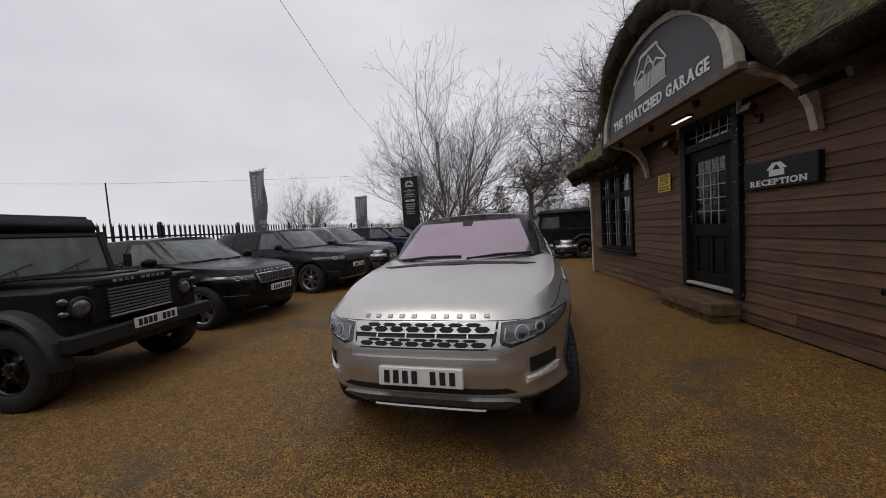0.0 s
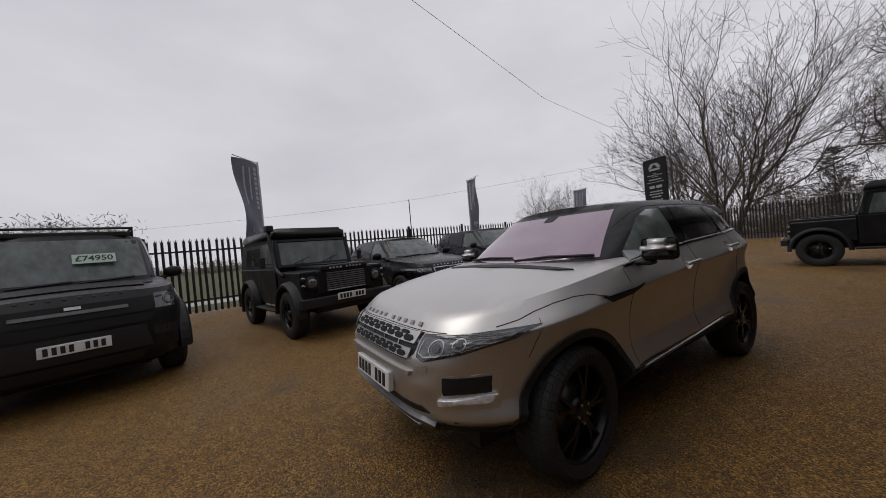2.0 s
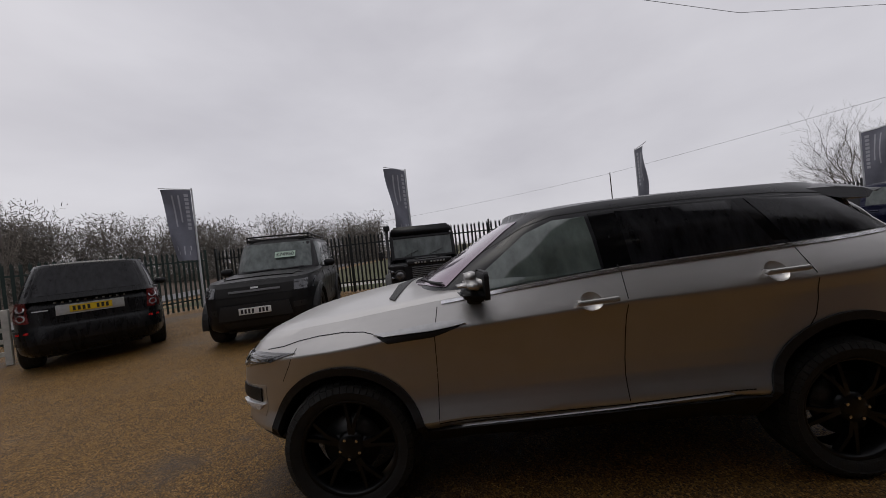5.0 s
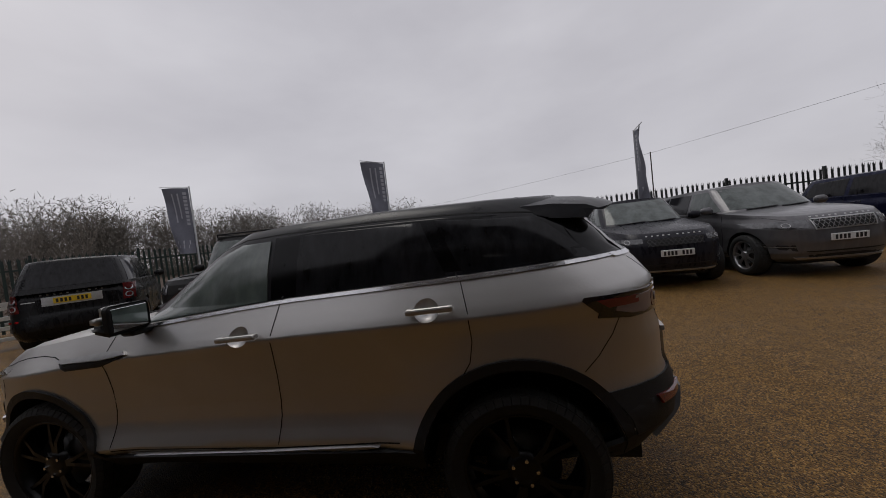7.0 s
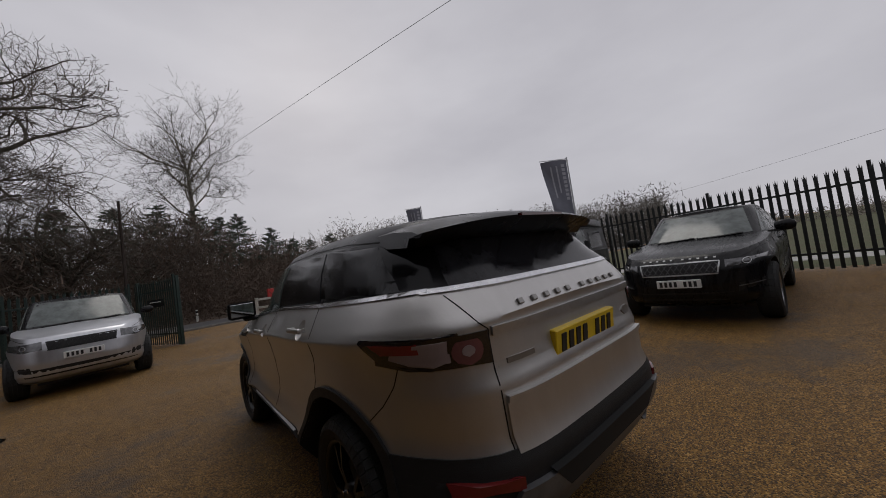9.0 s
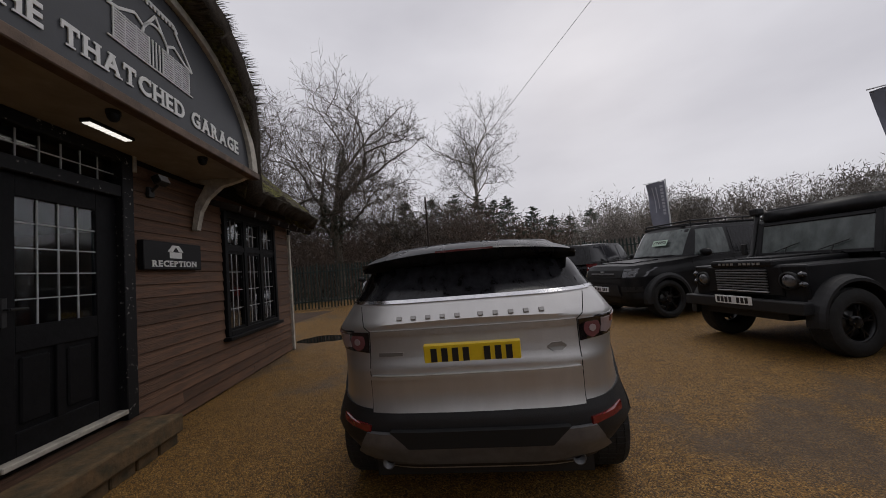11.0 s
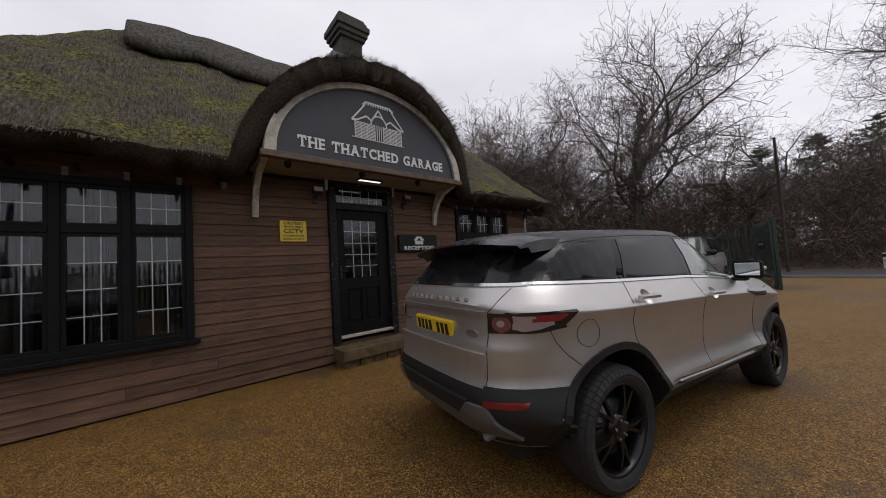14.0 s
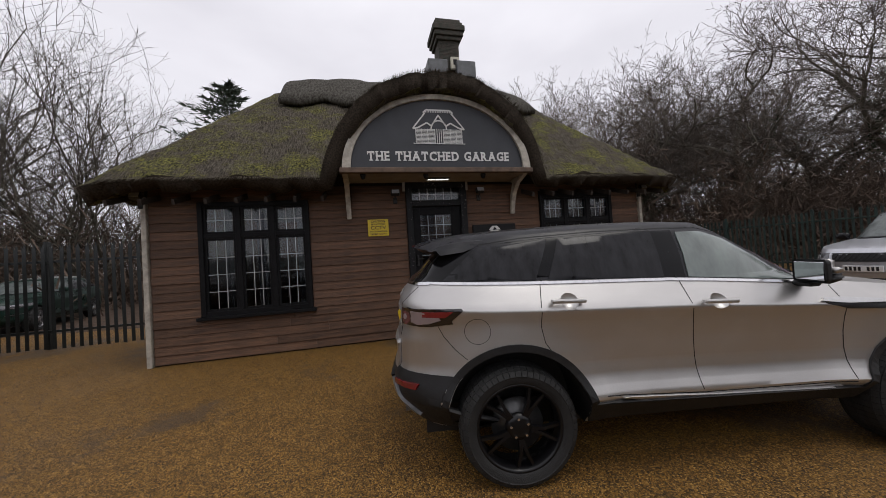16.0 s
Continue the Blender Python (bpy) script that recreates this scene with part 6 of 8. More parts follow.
# two cars half hidden behind the fence beside the office
suv("dark green estate car parked behind the side fence", at(8.4, 14.6, 200), paint_mat("dark_green_paint", (0.012, 0.03, 0.024), 0.0, 0.25, 0.01), -2.2, 2.3, 0.93, -1.4, 1.4, 0.34, 0.9, 1.0, 1.05, 1.1, 1.48, (-1.05, -0.2), (2.2, 1.7), (0.86, 0.62),
    front=face((0.42, 0.66, 0.8), [(0.48, 0.7), (0.72, 0.7), (0.9, 0.76), (0.88, 0.84), (0.5, 0.82)], 0.5, mesh=GUNMETAL, W=0.93), rim=RIM_SILVER)
suv("white hatchback parked behind the side fence", at(11.2, 17.4, 205), paint_mat("white_paint", (0.6, 0.6, 0.6), 0.0, 0.3, 0.05), -2.1, 2.1, 0.9, -1.3, 1.3, 0.33, 0.92, 1.02, 1.08, 1.12, 1.55, (-1.0, -0.2), (2.0, 1.7), (0.84, 0.62),
    front=face((0.42, 0.66, 0.8), [(0.48, 0.7), (0.72, 0.7), (0.88, 0.76), (0.86, 0.84), (0.5, 0.82)], 0.5, mesh=GUNMETAL, W=0.9), rim=RIM_SILVER)

def boxy_front(car, skin, on, line):
    on("grille", "F", [(-0.62, 0.90), (0.62, 0.90), (0.64, 1.06), (-0.64, 1.06)], SEAM, 0.008)
    on("maker_badge", "F", [(-0.06, 1.015), (0.06, 1.015), (0.06, 1.045), (-0.06, 1.045)], SATIN, 0.02)
    on("grille_bar", "F", [(-0.42, 0.965), (0.42, 0.965), (0.42, 1.0), (-0.42, 1.0)], GUNMETAL, 0.02)
    for mm in (lambda p: p, mirrored):
        lamp = on("headlamp", "F", mm([(0.65, 0.91), (0.93, 0.91), (0.93, 1.085), (0.65, 1.085)]), LAMP_SMOKE, 0.01)
        part("lamp_ring", skin.strip("F", mm(arc(0.79, 1.0, 0.055, 0, 340, 18)), 0.010, 0.014, 0.03, 0.012, True), GUNMETAL, lamp)
        part("lamp_lens", skin.patch("F", mm(arc(0.79, 1.0, 0.045, 0, 330, 11)), 0.014, 0.01, 0.03), LAMP_SMOKE, lamp)
        on("fog_vent", "F", mm([(0.62, 0.6), (0.9, 0.6), (0.9, 0.7), (0.62, 0.7)]), PLASTIC, 0.008)
    on("bumper_panel", "F", [(-0.6, 0.5), (0.6, 0.5), (0.55, 0.75), (-0.55, 0.75)], PLASTIC, 0.03, 0.05)
    on("bumper_mesh", "F", [(-0.62, 0.78), (0.62, 0.78), (0.62, 0.88), (-0.62, 0.88)], SEAM, 0.008)
    part("bonnet_step", skin.patch("T", [(-0.6, -2.0), (0.6, -2.0), (0.62, -1.35), (-0.62, -1.35)], 0.018, 0.03, 0.15), MATT_BLACK_PAINT, car)
    on("skid_panel", "F", [(-0.5, 0.36), (0.5, 0.36), (0.55, 0.47), (-0.55, 0.47)], PLASTIC, 0.012)
    letter_bars(car, skin, "F", 1.135, 0.75, 8, 0.026, PLASTIC, 0.004)
    plate(car, skin, "F", 0.64, PLATE_WHITE, 0.035)


def price_card(car_m, x, y, z, tilt, width=0.4, text=None):
    c = thing("price_card", car_m @ pose(x, y, z, tilt), "pale green price card behind a windscreen", "card", "price cards")
    part("card", box((-width / 2, -0.003, -0.075), (width / 2, 0.003, 0.075)), mat("pale_green_card", (0.42, 0.55, 0.45), 0.7, var=0.08), c)
    me = words(text, 0.12, 0.001, 0.002)
    me.materials.append(PLATE_INK)
    xs = [v.co.x for v in me.vertices]
    p = part("price", me, None, c)
    p.matrix_basis = pose(0, -0.0045, 0) @ Matrix.Diagonal((width * 0.86 / (max(xs) - min(xs)), 1, 1, 1))


B_AT = at(-5.25, -4.88, 14.5)
big = suv("satin black boxy off-roader with roof rack facing the yard", B_AT, MATT_BLACK_PAINT, -2.36, 2.4, 0.99, -1.51, 1.51, 0.40, 1.12, 1.2, 1.24, 1.24, 1.93, (-1.12, -0.62), (2.36, 2.26), (0.92, 0.78), nF=6.5, nR=9.0,
          pillars=(0.25, 1.2), front=boxy_front, rim=RIM_BLACK, spokes=6, split=0)
# wheel arch flares and bonnet blades
for yw in (-1.51, 1.51):
    for sd in (1, -1):
        v, q = [], []
        pts = arc(yw, 0.41, 0.47, -8, 188, 18)
        for y, z in pts:
            for x, dr in ((0.90, -0.03), (1.035, -0.03), (1.035, 0.02), (1.0, 0.075), (0.90, 0.085)):
                k = 1 + dr / 0.47
                v.append((sd * x, yw + (y - yw) * k, 0.41 + (z - 0.41) * k))
        q = [(i * 5 + j, i * 5 + (j + 1) % 5, i * 5 + 5 + (j + 1) % 5, i * 5 + 5 + j) for i in range(len(pts) - 1) for j in range(5)]
        part("arch_flare", (v, q), PLASTIC, big, "black square-edged wheel arch flare")
for x in (-0.55, 0.55):
    part("bonnet_blade", box((x - 0.16, -1.75, 1.185), (x + 0.16, -1.35, 1.225), 0.012), PLASTIC, big)
# its roof rack
rack = []
for x in (-0.66, 0.66):
    rack.append(rod((x, -0.45, 2.06), (x, 1.9, 2.06), 0.018))
    rack.append(rod((x, -0.45, 1.98), (x, 1.9, 1.98), 0.015))
    for y in np.linspace(-0.45, 1.9, 6):
        rack.append(rod((x, y, 1.86), (x, y, 2.06), 0.014, seg=6))
for y in np.linspace(-0.45, 1.9, 9):
    rack.append(rod((-0.66, y, 1.985), (0.66, y, 1.985), 0.014, seg=6))
rack.append(rod((-0.66, -0.45, 2.06), (0.66, -0.45, 2.06), 0.018))
rack.append(box((-0.6, -0.56, 1.93), (0.6, -0.5, 2.0), 0.01))
part("roof_rack", join(*rack), PLASTIC, big, "black tubular roof rack")
price_card(B_AT, 0.22, -0.90, 1.60, -32, 0.42, "\u00a374950")


def classic(label, m, snorkel=True, card=None):
    """An old boxy short-wheelbase off-roader built of flat panels, nose to -y."""
    car = thing("off_roader", m, label, "car", "cars parked in the yard")
    P = MATT_BLACK_PAINT
    R = 0.40

    def solid(name, bm, material=P, label="", wells=()):
        me = bpy.data.meshes.new(name)
        bm.to_mesh(me)
        bm.free()
        if wells:
            vf = ([tuple(v.co) for v in me.vertices], [tuple(p.vertices) for p in me.polygons])
            ob = part(name, cut(vf, material, wells, PLASTIC), None, car, label)
            me2 = ob.data
            me2.polygons.foreach_set("use_smooth", [False] * len(me2.polygons))
            return ob
        me.materials.append(material)
        return part(name, me, None, car, label)

    wf, wr = -1.18, 1.18
    for s in (1, -1):
        lo, hi = (0.34, 0.78) if s > 0 else (-0.78, -0.34)
        well_f = [drum(*((1.3, 0.30) if s > 0 else (-0.30, -1.3)), wf, 0.42, 0.47)]
        well_r = [drum(*((1.3, 0.40) if s > 0 else (-0.40, -1.3)), wr, 0.42, 0.47)]
        solid("front_wing", box((lo, -1.66, 0.60), (hi, -0.56, 1.12), 0.025, 2), wells=well_f)
        solid("door", box((0.02 * s + (0.70 if s > 0 else -0.78), -0.555, 0.52), ((0.78 if s > 0 else -0.70) + 0.02 * s, 0.36, 1.18), 0.012, 2))
        solid("rear_side", box((0.55 if s > 0 else -0.78, 0.37, 0.56), (0.78 if s > 0 else -0.55, 1.98, 1.18), 0.02, 2), wells=well_r)
        for yw in (wf, wr):
            v, q = [], []
            pts = arc(yw, 0.42, 0.50, -4, 184, 20)
            for y, z in pts:
                for x, dr in ((0.75, -0.035), (0.90, -0.035), (0.90, 0.0), (0.86, 0.03), (0.75, 0.055)):
                    k = 1 + dr / 0.5
                    v.append((s * x, yw + (y - yw) * k, 0.42 + (z - 0.42) * k))
            for i in range(len(pts) - 1):
                for j in range(5):
                    a, b = i * 5 + j, i * 5 + (j + 1) % 5
                    q.append((a, b, b + 5, a + 5))
            part("arch_flare", (v, q), PLASTIC, car, "black wheel arch flare")
        # upper side, leaning in
        def side_pane(name, pts, material, t=0.02, x_in=0.0):
            bmp = bmesh.new()
            vs = []
            for dt in (0, -t):
                vs.append([bmp.verts.new((s * (0.765 - (z - 1.17) * 0.10 + dt + x_in), y, z)) for y, z in pts])
            bmp.faces.new(vs[0])
            bmp.faces.new(list(reversed(vs[1])))
            n = len(pts)
            for i in range(n):
                bmp.faces.new((vs[0][i], vs[1][i], vs[1][(i + 1) % n], vs[0][(i + 1) % n]))
            bmesh.ops.recalc_face_normals(bmp, faces=bmp.faces[:])
            return part(name, bmp, material, car)
        side_pane("door_frame", [(-0.50, 1.17), (0.36, 1.17), (0.36, 1.72), (-0.36, 1.72)], P, 0.04)
        side_pane("door_window", [(-0.40, 1.22), (0.30, 1.22), (0.30, 1.66), (-0.30, 1.66)], CAR_GLASS, 0.02, 0.006)
        side_pane("rear_side_panel", [(0.365, 1.17), (1.97, 1.17), (1.94, 1.74), (0.365, 1.74)], P, 0.04)
        side_pane("rear_side_window", [(0.55, 1.24), (1.55, 1.24), (1.55, 1.62), (0.55, 1.62)], TINT, 0.02, 0.006)
        part("door_mirror", box((s * 0.98 - 0.045, -0.52, 1.22), (s * 0.98 + 0.045, -0.46, 1.42), 0.015), PLASTIC, car)
        part("mirror_arm", rod((s * 0.76, -0.5, 1.25), (s * 0.96, -0.49, 1.30), 0.01, seg=6), PLASTIC, car)
        for x, z, r, mt in ((0.60, 0.92, 0.085, LENS_GREY), (0.735, 1.0, 0.032, LAMP_SMOKE), (0.735, 0.88, 0.032, LAMP_SMOKE)):
            part("lamp", moved(lathe([(-0.02, r * 1.2), (0.02, r * 1.15), (0.025, r), (0.03, r * 0.96), (0.045, r * 0.5), (0.05, 0.0)], 20), pose(s * x, -1.668, z, 0, 0, -90)), mt, car, "", True)
        part("lamp_rim", moved(lathe([(0.0, 0.115), (0.035, 0.11), (0.035, 0.09)], 20), pose(s * 0.60, -1.668, 0.92, 0, 0, -90)), PLASTIC, car, "", True)
        part("side_step", box((s * 0.80 - 0.09, -0.62, 0.40), (s * 0.80 + 0.09, 0.55, 0.45), 0.015), PLASTIC, car, "black side step")
        part("mud_flap", box((s * 0.78 - 0.11, 1.70, 0.22), (s * 0.78 + 0.11, 1.72, 0.58)), RUBBER, car)
        part("inner_wing", box((s * 0.36 - 0.16, -1.6, 0.42), (s * 0.36 + 0.16, -0.6, 1.08)), PLASTIC, car)
        part("inner_wheel_box", box((s * 0.40 - 0.16, 0.5, 0.42), (s * 0.40 + 0.16, 1.9, 1.08)), PLASTIC, car)
        part("bonnet_hinge", box((s * 0.36 - 0.03, -0.60, 1.19), (s * 0.36 + 0.03, -0.52, 1.215)), PLASTIC, car)
    solid("bonnet", box((-0.44, -1.70, 1.09), (0.44, -0.54, 1.19), 0.03, 2))
    part("bonnet_bulge", box((-0.24, -1.45, 1.185), (0.24, -0.66, 1.215), 0.018, 2), P, car)
    part("grille_panel", box((-0.52, -1.685, 0.72), (0.52, -1.60, 1.10), 0.012), P, car)
    for i in range(9):
        z = 0.755 + i * 0.036
        part("grille_slat", box((-0.36, -1.712, z), (0.36, -1.686, z + 0.02), 0.004), SATIN if i in (0,) else GUNMETAL, car)
    part("front_bumper", box((-0.83, -1.84, 0.53), (0.83, -1.70, 0.68), 0.015, 2), PLASTIC, car, "black steel front bumper")
    p = part("number_plate", box((-0.26, -1.862, 0.60), (0.26, -1.845, 0.711), 0.003), PLATE_WHITE, car, "number plate with plain dark bars")
    for i in range(7):
        x = -0.205 + i * 0.058 + (0.055 if i > 3 else 0)
        part("plate_character", box((x - 0.02, -1.866, 0.618), (x + 0.02, -1.8625, 0.693)), PLATE_INK, p)
    for i in range(9):
        x = (i - 4) * 0.062 + (0.03 if i > 3 else -0.03)
        part("badge_letter", box((x - 0.02, -1.705, 1.125), (x + 0.02, -1.694, 1.155), m=pose(0, 0, 0)), SATIN, car)
    # windscreen, leaning back a little
    tilt = pose(0, -0.53, 1.18, -14)
    part("windscreen_frame", join(box((-0.75, -0.03, 0.0), (-0.67, 0.03, 0.56), 0.01, m=tilt), box((0.67, -0.03, 0.0), (0.75, 0.03, 0.56), 0.01, m=tilt), box((-0.67, -0.03, 0.0), (0.67, 0.03, 0.06), 0.01, m=tilt),
                                  box((-0.67, -0.03, 0.50), (0.67, 0.03, 0.56), 0.01, m=tilt)), P, car)
    part("windscreen", box((-0.67, -0.012, 0.06), (0.67, 0.008, 0.50), m=tilt), CAR_GLASS, car, "rain-wet flat windscreen")
    for x0, x1 in ((-0.45, -0.12), (0.12, 0.45)):
        part("wiper", join(rod((x0, -0.56, 1.25), (x1, -0.53, 1.37), 0.008, seg=5), rod(((x0 + x1) / 2, -0.60, 1.2), ((x0 + x1) / 2, -0.55, 1.30), 0.008, seg=5)), PLASTIC, car)
    # hard top, narrowed upwards
    bm = box((-0.73, -0.44, 1.72), (0.73, 1.96, 1.95), 0.0)
    for v in bm.verts:
        if v.co.z > 1.9:
            v.co.x *= 0.93
            v.co.y += 0.06 if v.co.y < 0 else -0.04
    bmesh.ops.bevel(bm, geom=bm.edges[:], offset=0.045, segments=3, affect="EDGES")
    part("hard_top", bm, P, car, "", True)
    part("roof_gutter", join(box((-0.745, -0.44, 1.715), (-0.715, 1.96, 1.735)), box((0.715, -0.44, 1.715), (0.745, 1.96, 1.735))), PLASTIC, car)
    for y in (0.2, 0.6, 1.0, 1.4):
        part("roof_rib", box((-0.55, y - 0.02, 1.945), (0.55, y + 0.02, 1.957), 0.004), P, car)
    part("rear_panel", box((-0.72, 1.93, 0.58), (0.72, 1.99, 1.73), 0.02), P, car)
    part("rear_window", box((-0.3, 1.985, 1.25), (0.3, 1.996, 1.62)), TINT, car)
    part("spare_wheel", moved(lathe([(-0.1, 0.2), (-0.11, 0.36), (-0.05, R), (0.05, R), (0.11, 0.36), (0.1, 0.2), (0.1, 0.0)], 28), pose(0.1, 2.12, 1.05, 0, 0, 90)), RUBBER, car, "spare wheel on the rear door", True)
    part("chassis", box((-0.55, -1.7, 0.42), (0.55, 1.9, 0.62)), PLASTIC, car)
    part("tub_floor", box((-0.70, -0.55, 0.56), (0.70, 1.95, 0.66)), PLASTIC, car)
    part("dashboard", box((-0.66, -0.45, 1.0), (0.66, -0.2, 1.2), 0.02), PLASTIC, car)
    for x in (-0.38, 0.38):
        part("seat_back", box((x - 0.2, 0.15, 0.9), (x + 0.2, 0.27, 1.5), 0.05, 2), PLASTIC, car)
    if snorkel:
        v, q = tube([(-0.80, -0.95, 1.05), (-0.80, -0.72, 1.12), (-0.80, -0.56, 1.22), (-0.80, -0.40, 1.72), (-0.79, -0.36, 1.90)], 0.036, 8)
        part("snorkel", (v, q), PLASTIC, car, "black raised air intake", True)
        part("snorkel_head", box((-0.86, -0.45, 1.88), (-0.72, -0.30, 2.0), 0.025, 2), PLASTIC, car)
    add_wheels(car, [(0.745, wf), (-0.745, wf), (0.745, wr), (-0.745, wr)], R, 0.25, 0.23, 5, RIM_BLACK, 0.14)
    if card:
        price_card(m, 0.30, -0.50, 1.50, -14, 0.42, card)
    return car


classic("satin black old short off-roader with snorkel facing the yard", at(-5.4, -1.52, 11))
classic("black old short off-roader parked beside the office", at(1.4, 10.25, 187), snorkel=False)

# ---- fences, gates, flags, posts ----
FENCE_GREEN = mat("fence_green_paint", (0.012, 0.030, 0.024), 0.5, var=0.4, scale=6, rand=0.25)
FENCE_DARK = mat("fence_dark_paint", (0.012, 0.015, 0.015), 0.5, var=0.4, scale=6, rand=0.25)
WHITE_WOOD = mat("white_gate_paint", (0.60, 0.59, 0.54), 0.6, var=0.25, scale=7, bump=0.2)
POLE_WHITE = mat("white_pole", (0.55, 0.56, 0.58), 0.4, var=0.12)
FLAG_GREY = mat("grey_flag_cloth", (0.19, 0.195, 0.235), 0.8, var=0.2, scale=3)
FLAG_INK = mat("pale_flag_print", (0.42, 0.42, 0.46), 0.8, var=0.1)
WOOD_POLE = mat("dark_pole_wood", (0.05, 0.035, 0.028), 0.85, var=0.4, scale=5, bump=0.4, stretch=(6, 6, 1))
CABLE = mat("cable", (0.03, 0.03, 0.033), 0.7)

PALE = {}


def pale_mesh(material, h=2.2):
    if (material.name, h) not in PALE:
        prof = [(-0.034, 0.03), (0.034, 0.03), (0.034, h - 0.17), (0.04, h - 0.03), (0.018, h - 0.11), (0.0, h), (-0.018, h - 0.11), (-0.04, h - 0.03), (-0.034, h - 0.17)]
        v = [(x, 0.014 - 0.4 * abs(x), z) for x, z in prof] + [(x, 0.020 - 0.4 * abs(x), z) for x, z in prof]
        n = len(prof)
        q = [tuple(range(n)), tuple(range(2 * n - 1, n - 1, -1))] + [(i, n + i, n + (i + 1) % n, (i + 1) % n) for i in range(n)]
        PALE[(material.name, h)] = mesh_of(v, q, material)
    return PALE[(material.name, h)]


def palisade(name, p, q, material, label, gap=0.155, h=2.2, cap=300):
    """A steel palisade from p to q: posts, two rails and pointed pales."""
    p, q = Vector((*p, 0)), Vector((*q, 0))
    length = (q - p).length
    turn = math.degrees(math.atan2(q.y - p.y, q.x - p.x))
    f = thing(name, pose(p.x, p.y, 0, 0, 0, turn), label, "fence", "steel palisade fences")
    for z in (0.38, 1.82):
        part("rail", box((0, 0.022, z - 0.025), (length, 0.062, z + 0.025), 0.004), material, f)
    posts = max(1, round(length / 2.75))
    post = None
    for i in range(posts + 1):
        if post is None:
            post = part("post", box((-0.03, 0.066, -0.02), (0.03, 0.16, h + 0.04), 0.005), material, f)
        else:
            part("post", post.data, None, f).matrix_basis = pose(length * i / posts, 0, 0)
    me = pale_mesh(material, h)
    n = int(length / gap)
    for i in range(n):
        o = part("pale", me, None, f)
        o.matrix_basis = pose(0.07 + i * gap, random.uniform(-0.004, 0.004), random.uniform(-0.012, 0.012), 0, random.uniform(-0.5, 0.5), 0)
    return f


random.seed(21)
palisade("palisade_fence", (-9.8, -10.2), (-9.8, 25.0), FENCE_DARK, "dark green steel palisade fence along the field")
palisade("palisade_fence", (-9.8, 25.2), (2.0, 24.4), FENCE_DARK, "dark green steel palisade fence at the back")
palisade("palisade_fence", (2.2, 24.2), (4.70, 6.82), FENCE_DARK, "dark green steel palisade fence beside the office")
palisade("palisade_fence", (-3.1, -13.7), (-9.7, -10.4), FENCE_GREEN, "green steel palisade fence beside the entrance")
palisade("palisade_fence", (2.75, -13.2), (13.0, -10.4), FENCE_GREEN, "green steel palisade fence behind the silver car")


def steel_gate():
    g = palisade("steel_gate", (2.6, -13.2), (1.5, -10.9), FENCE_GREEN, "open green steel palisade gate leaf", 0.13)
    g["category"] = "gate"
    del g["group"]
    part("gate_stile", box((2.5, 0.0, 0.02), (2.56, 0.06, 2.3), 0.004), FENCE_GREEN, g)
    part("notice_plate", box((0.9, -0.02, 1.3), (1.9, -0.01, 1.55)), SIGN_BLACK, g)
    part("notice_bar", box((1.05, -0.026, 1.45), (1.75, -0.021, 1.48)), SIGN_WHITE, g)


steel_gate()


def field_gate():
    p, q = Vector((-1.0, -12.45, 0)), Vector((-3.35, -9.5, 0))
    turn = math.degrees(math.atan2(q.y - p.y, q.x - p.x))
    L = (q - p).length
    g = thing("field_gate", pose(p.x, p.y, 0, 0, 0, turn), "white wooden five-bar gate standing open", "gate")
    for x in (0.0, L - 0.1):
        part("gate_stile", box((x, -0.04, 0.0), (x + 0.1, 0.04, 1.08), 0.008), WHITE_WOOD, g)
    for z in (0.18, 0.42, 0.64, 0.96):
        part("rail", box((0.1, -0.025, z), (L - 0.1, 0.025, z + 0.085), 0.006), WHITE_WOOD, g)
    d = Vector((L - 0.3, 0, 0.72))
    part("brace", box((0, -0.045, -0.04), (d.length, -0.026, 0.04), m=pose(0.15, 0, 0.22, 0, -math.degrees(math.atan2(0.72, L - 0.3)), 0)), WHITE_WOOD, g)


field_gate()


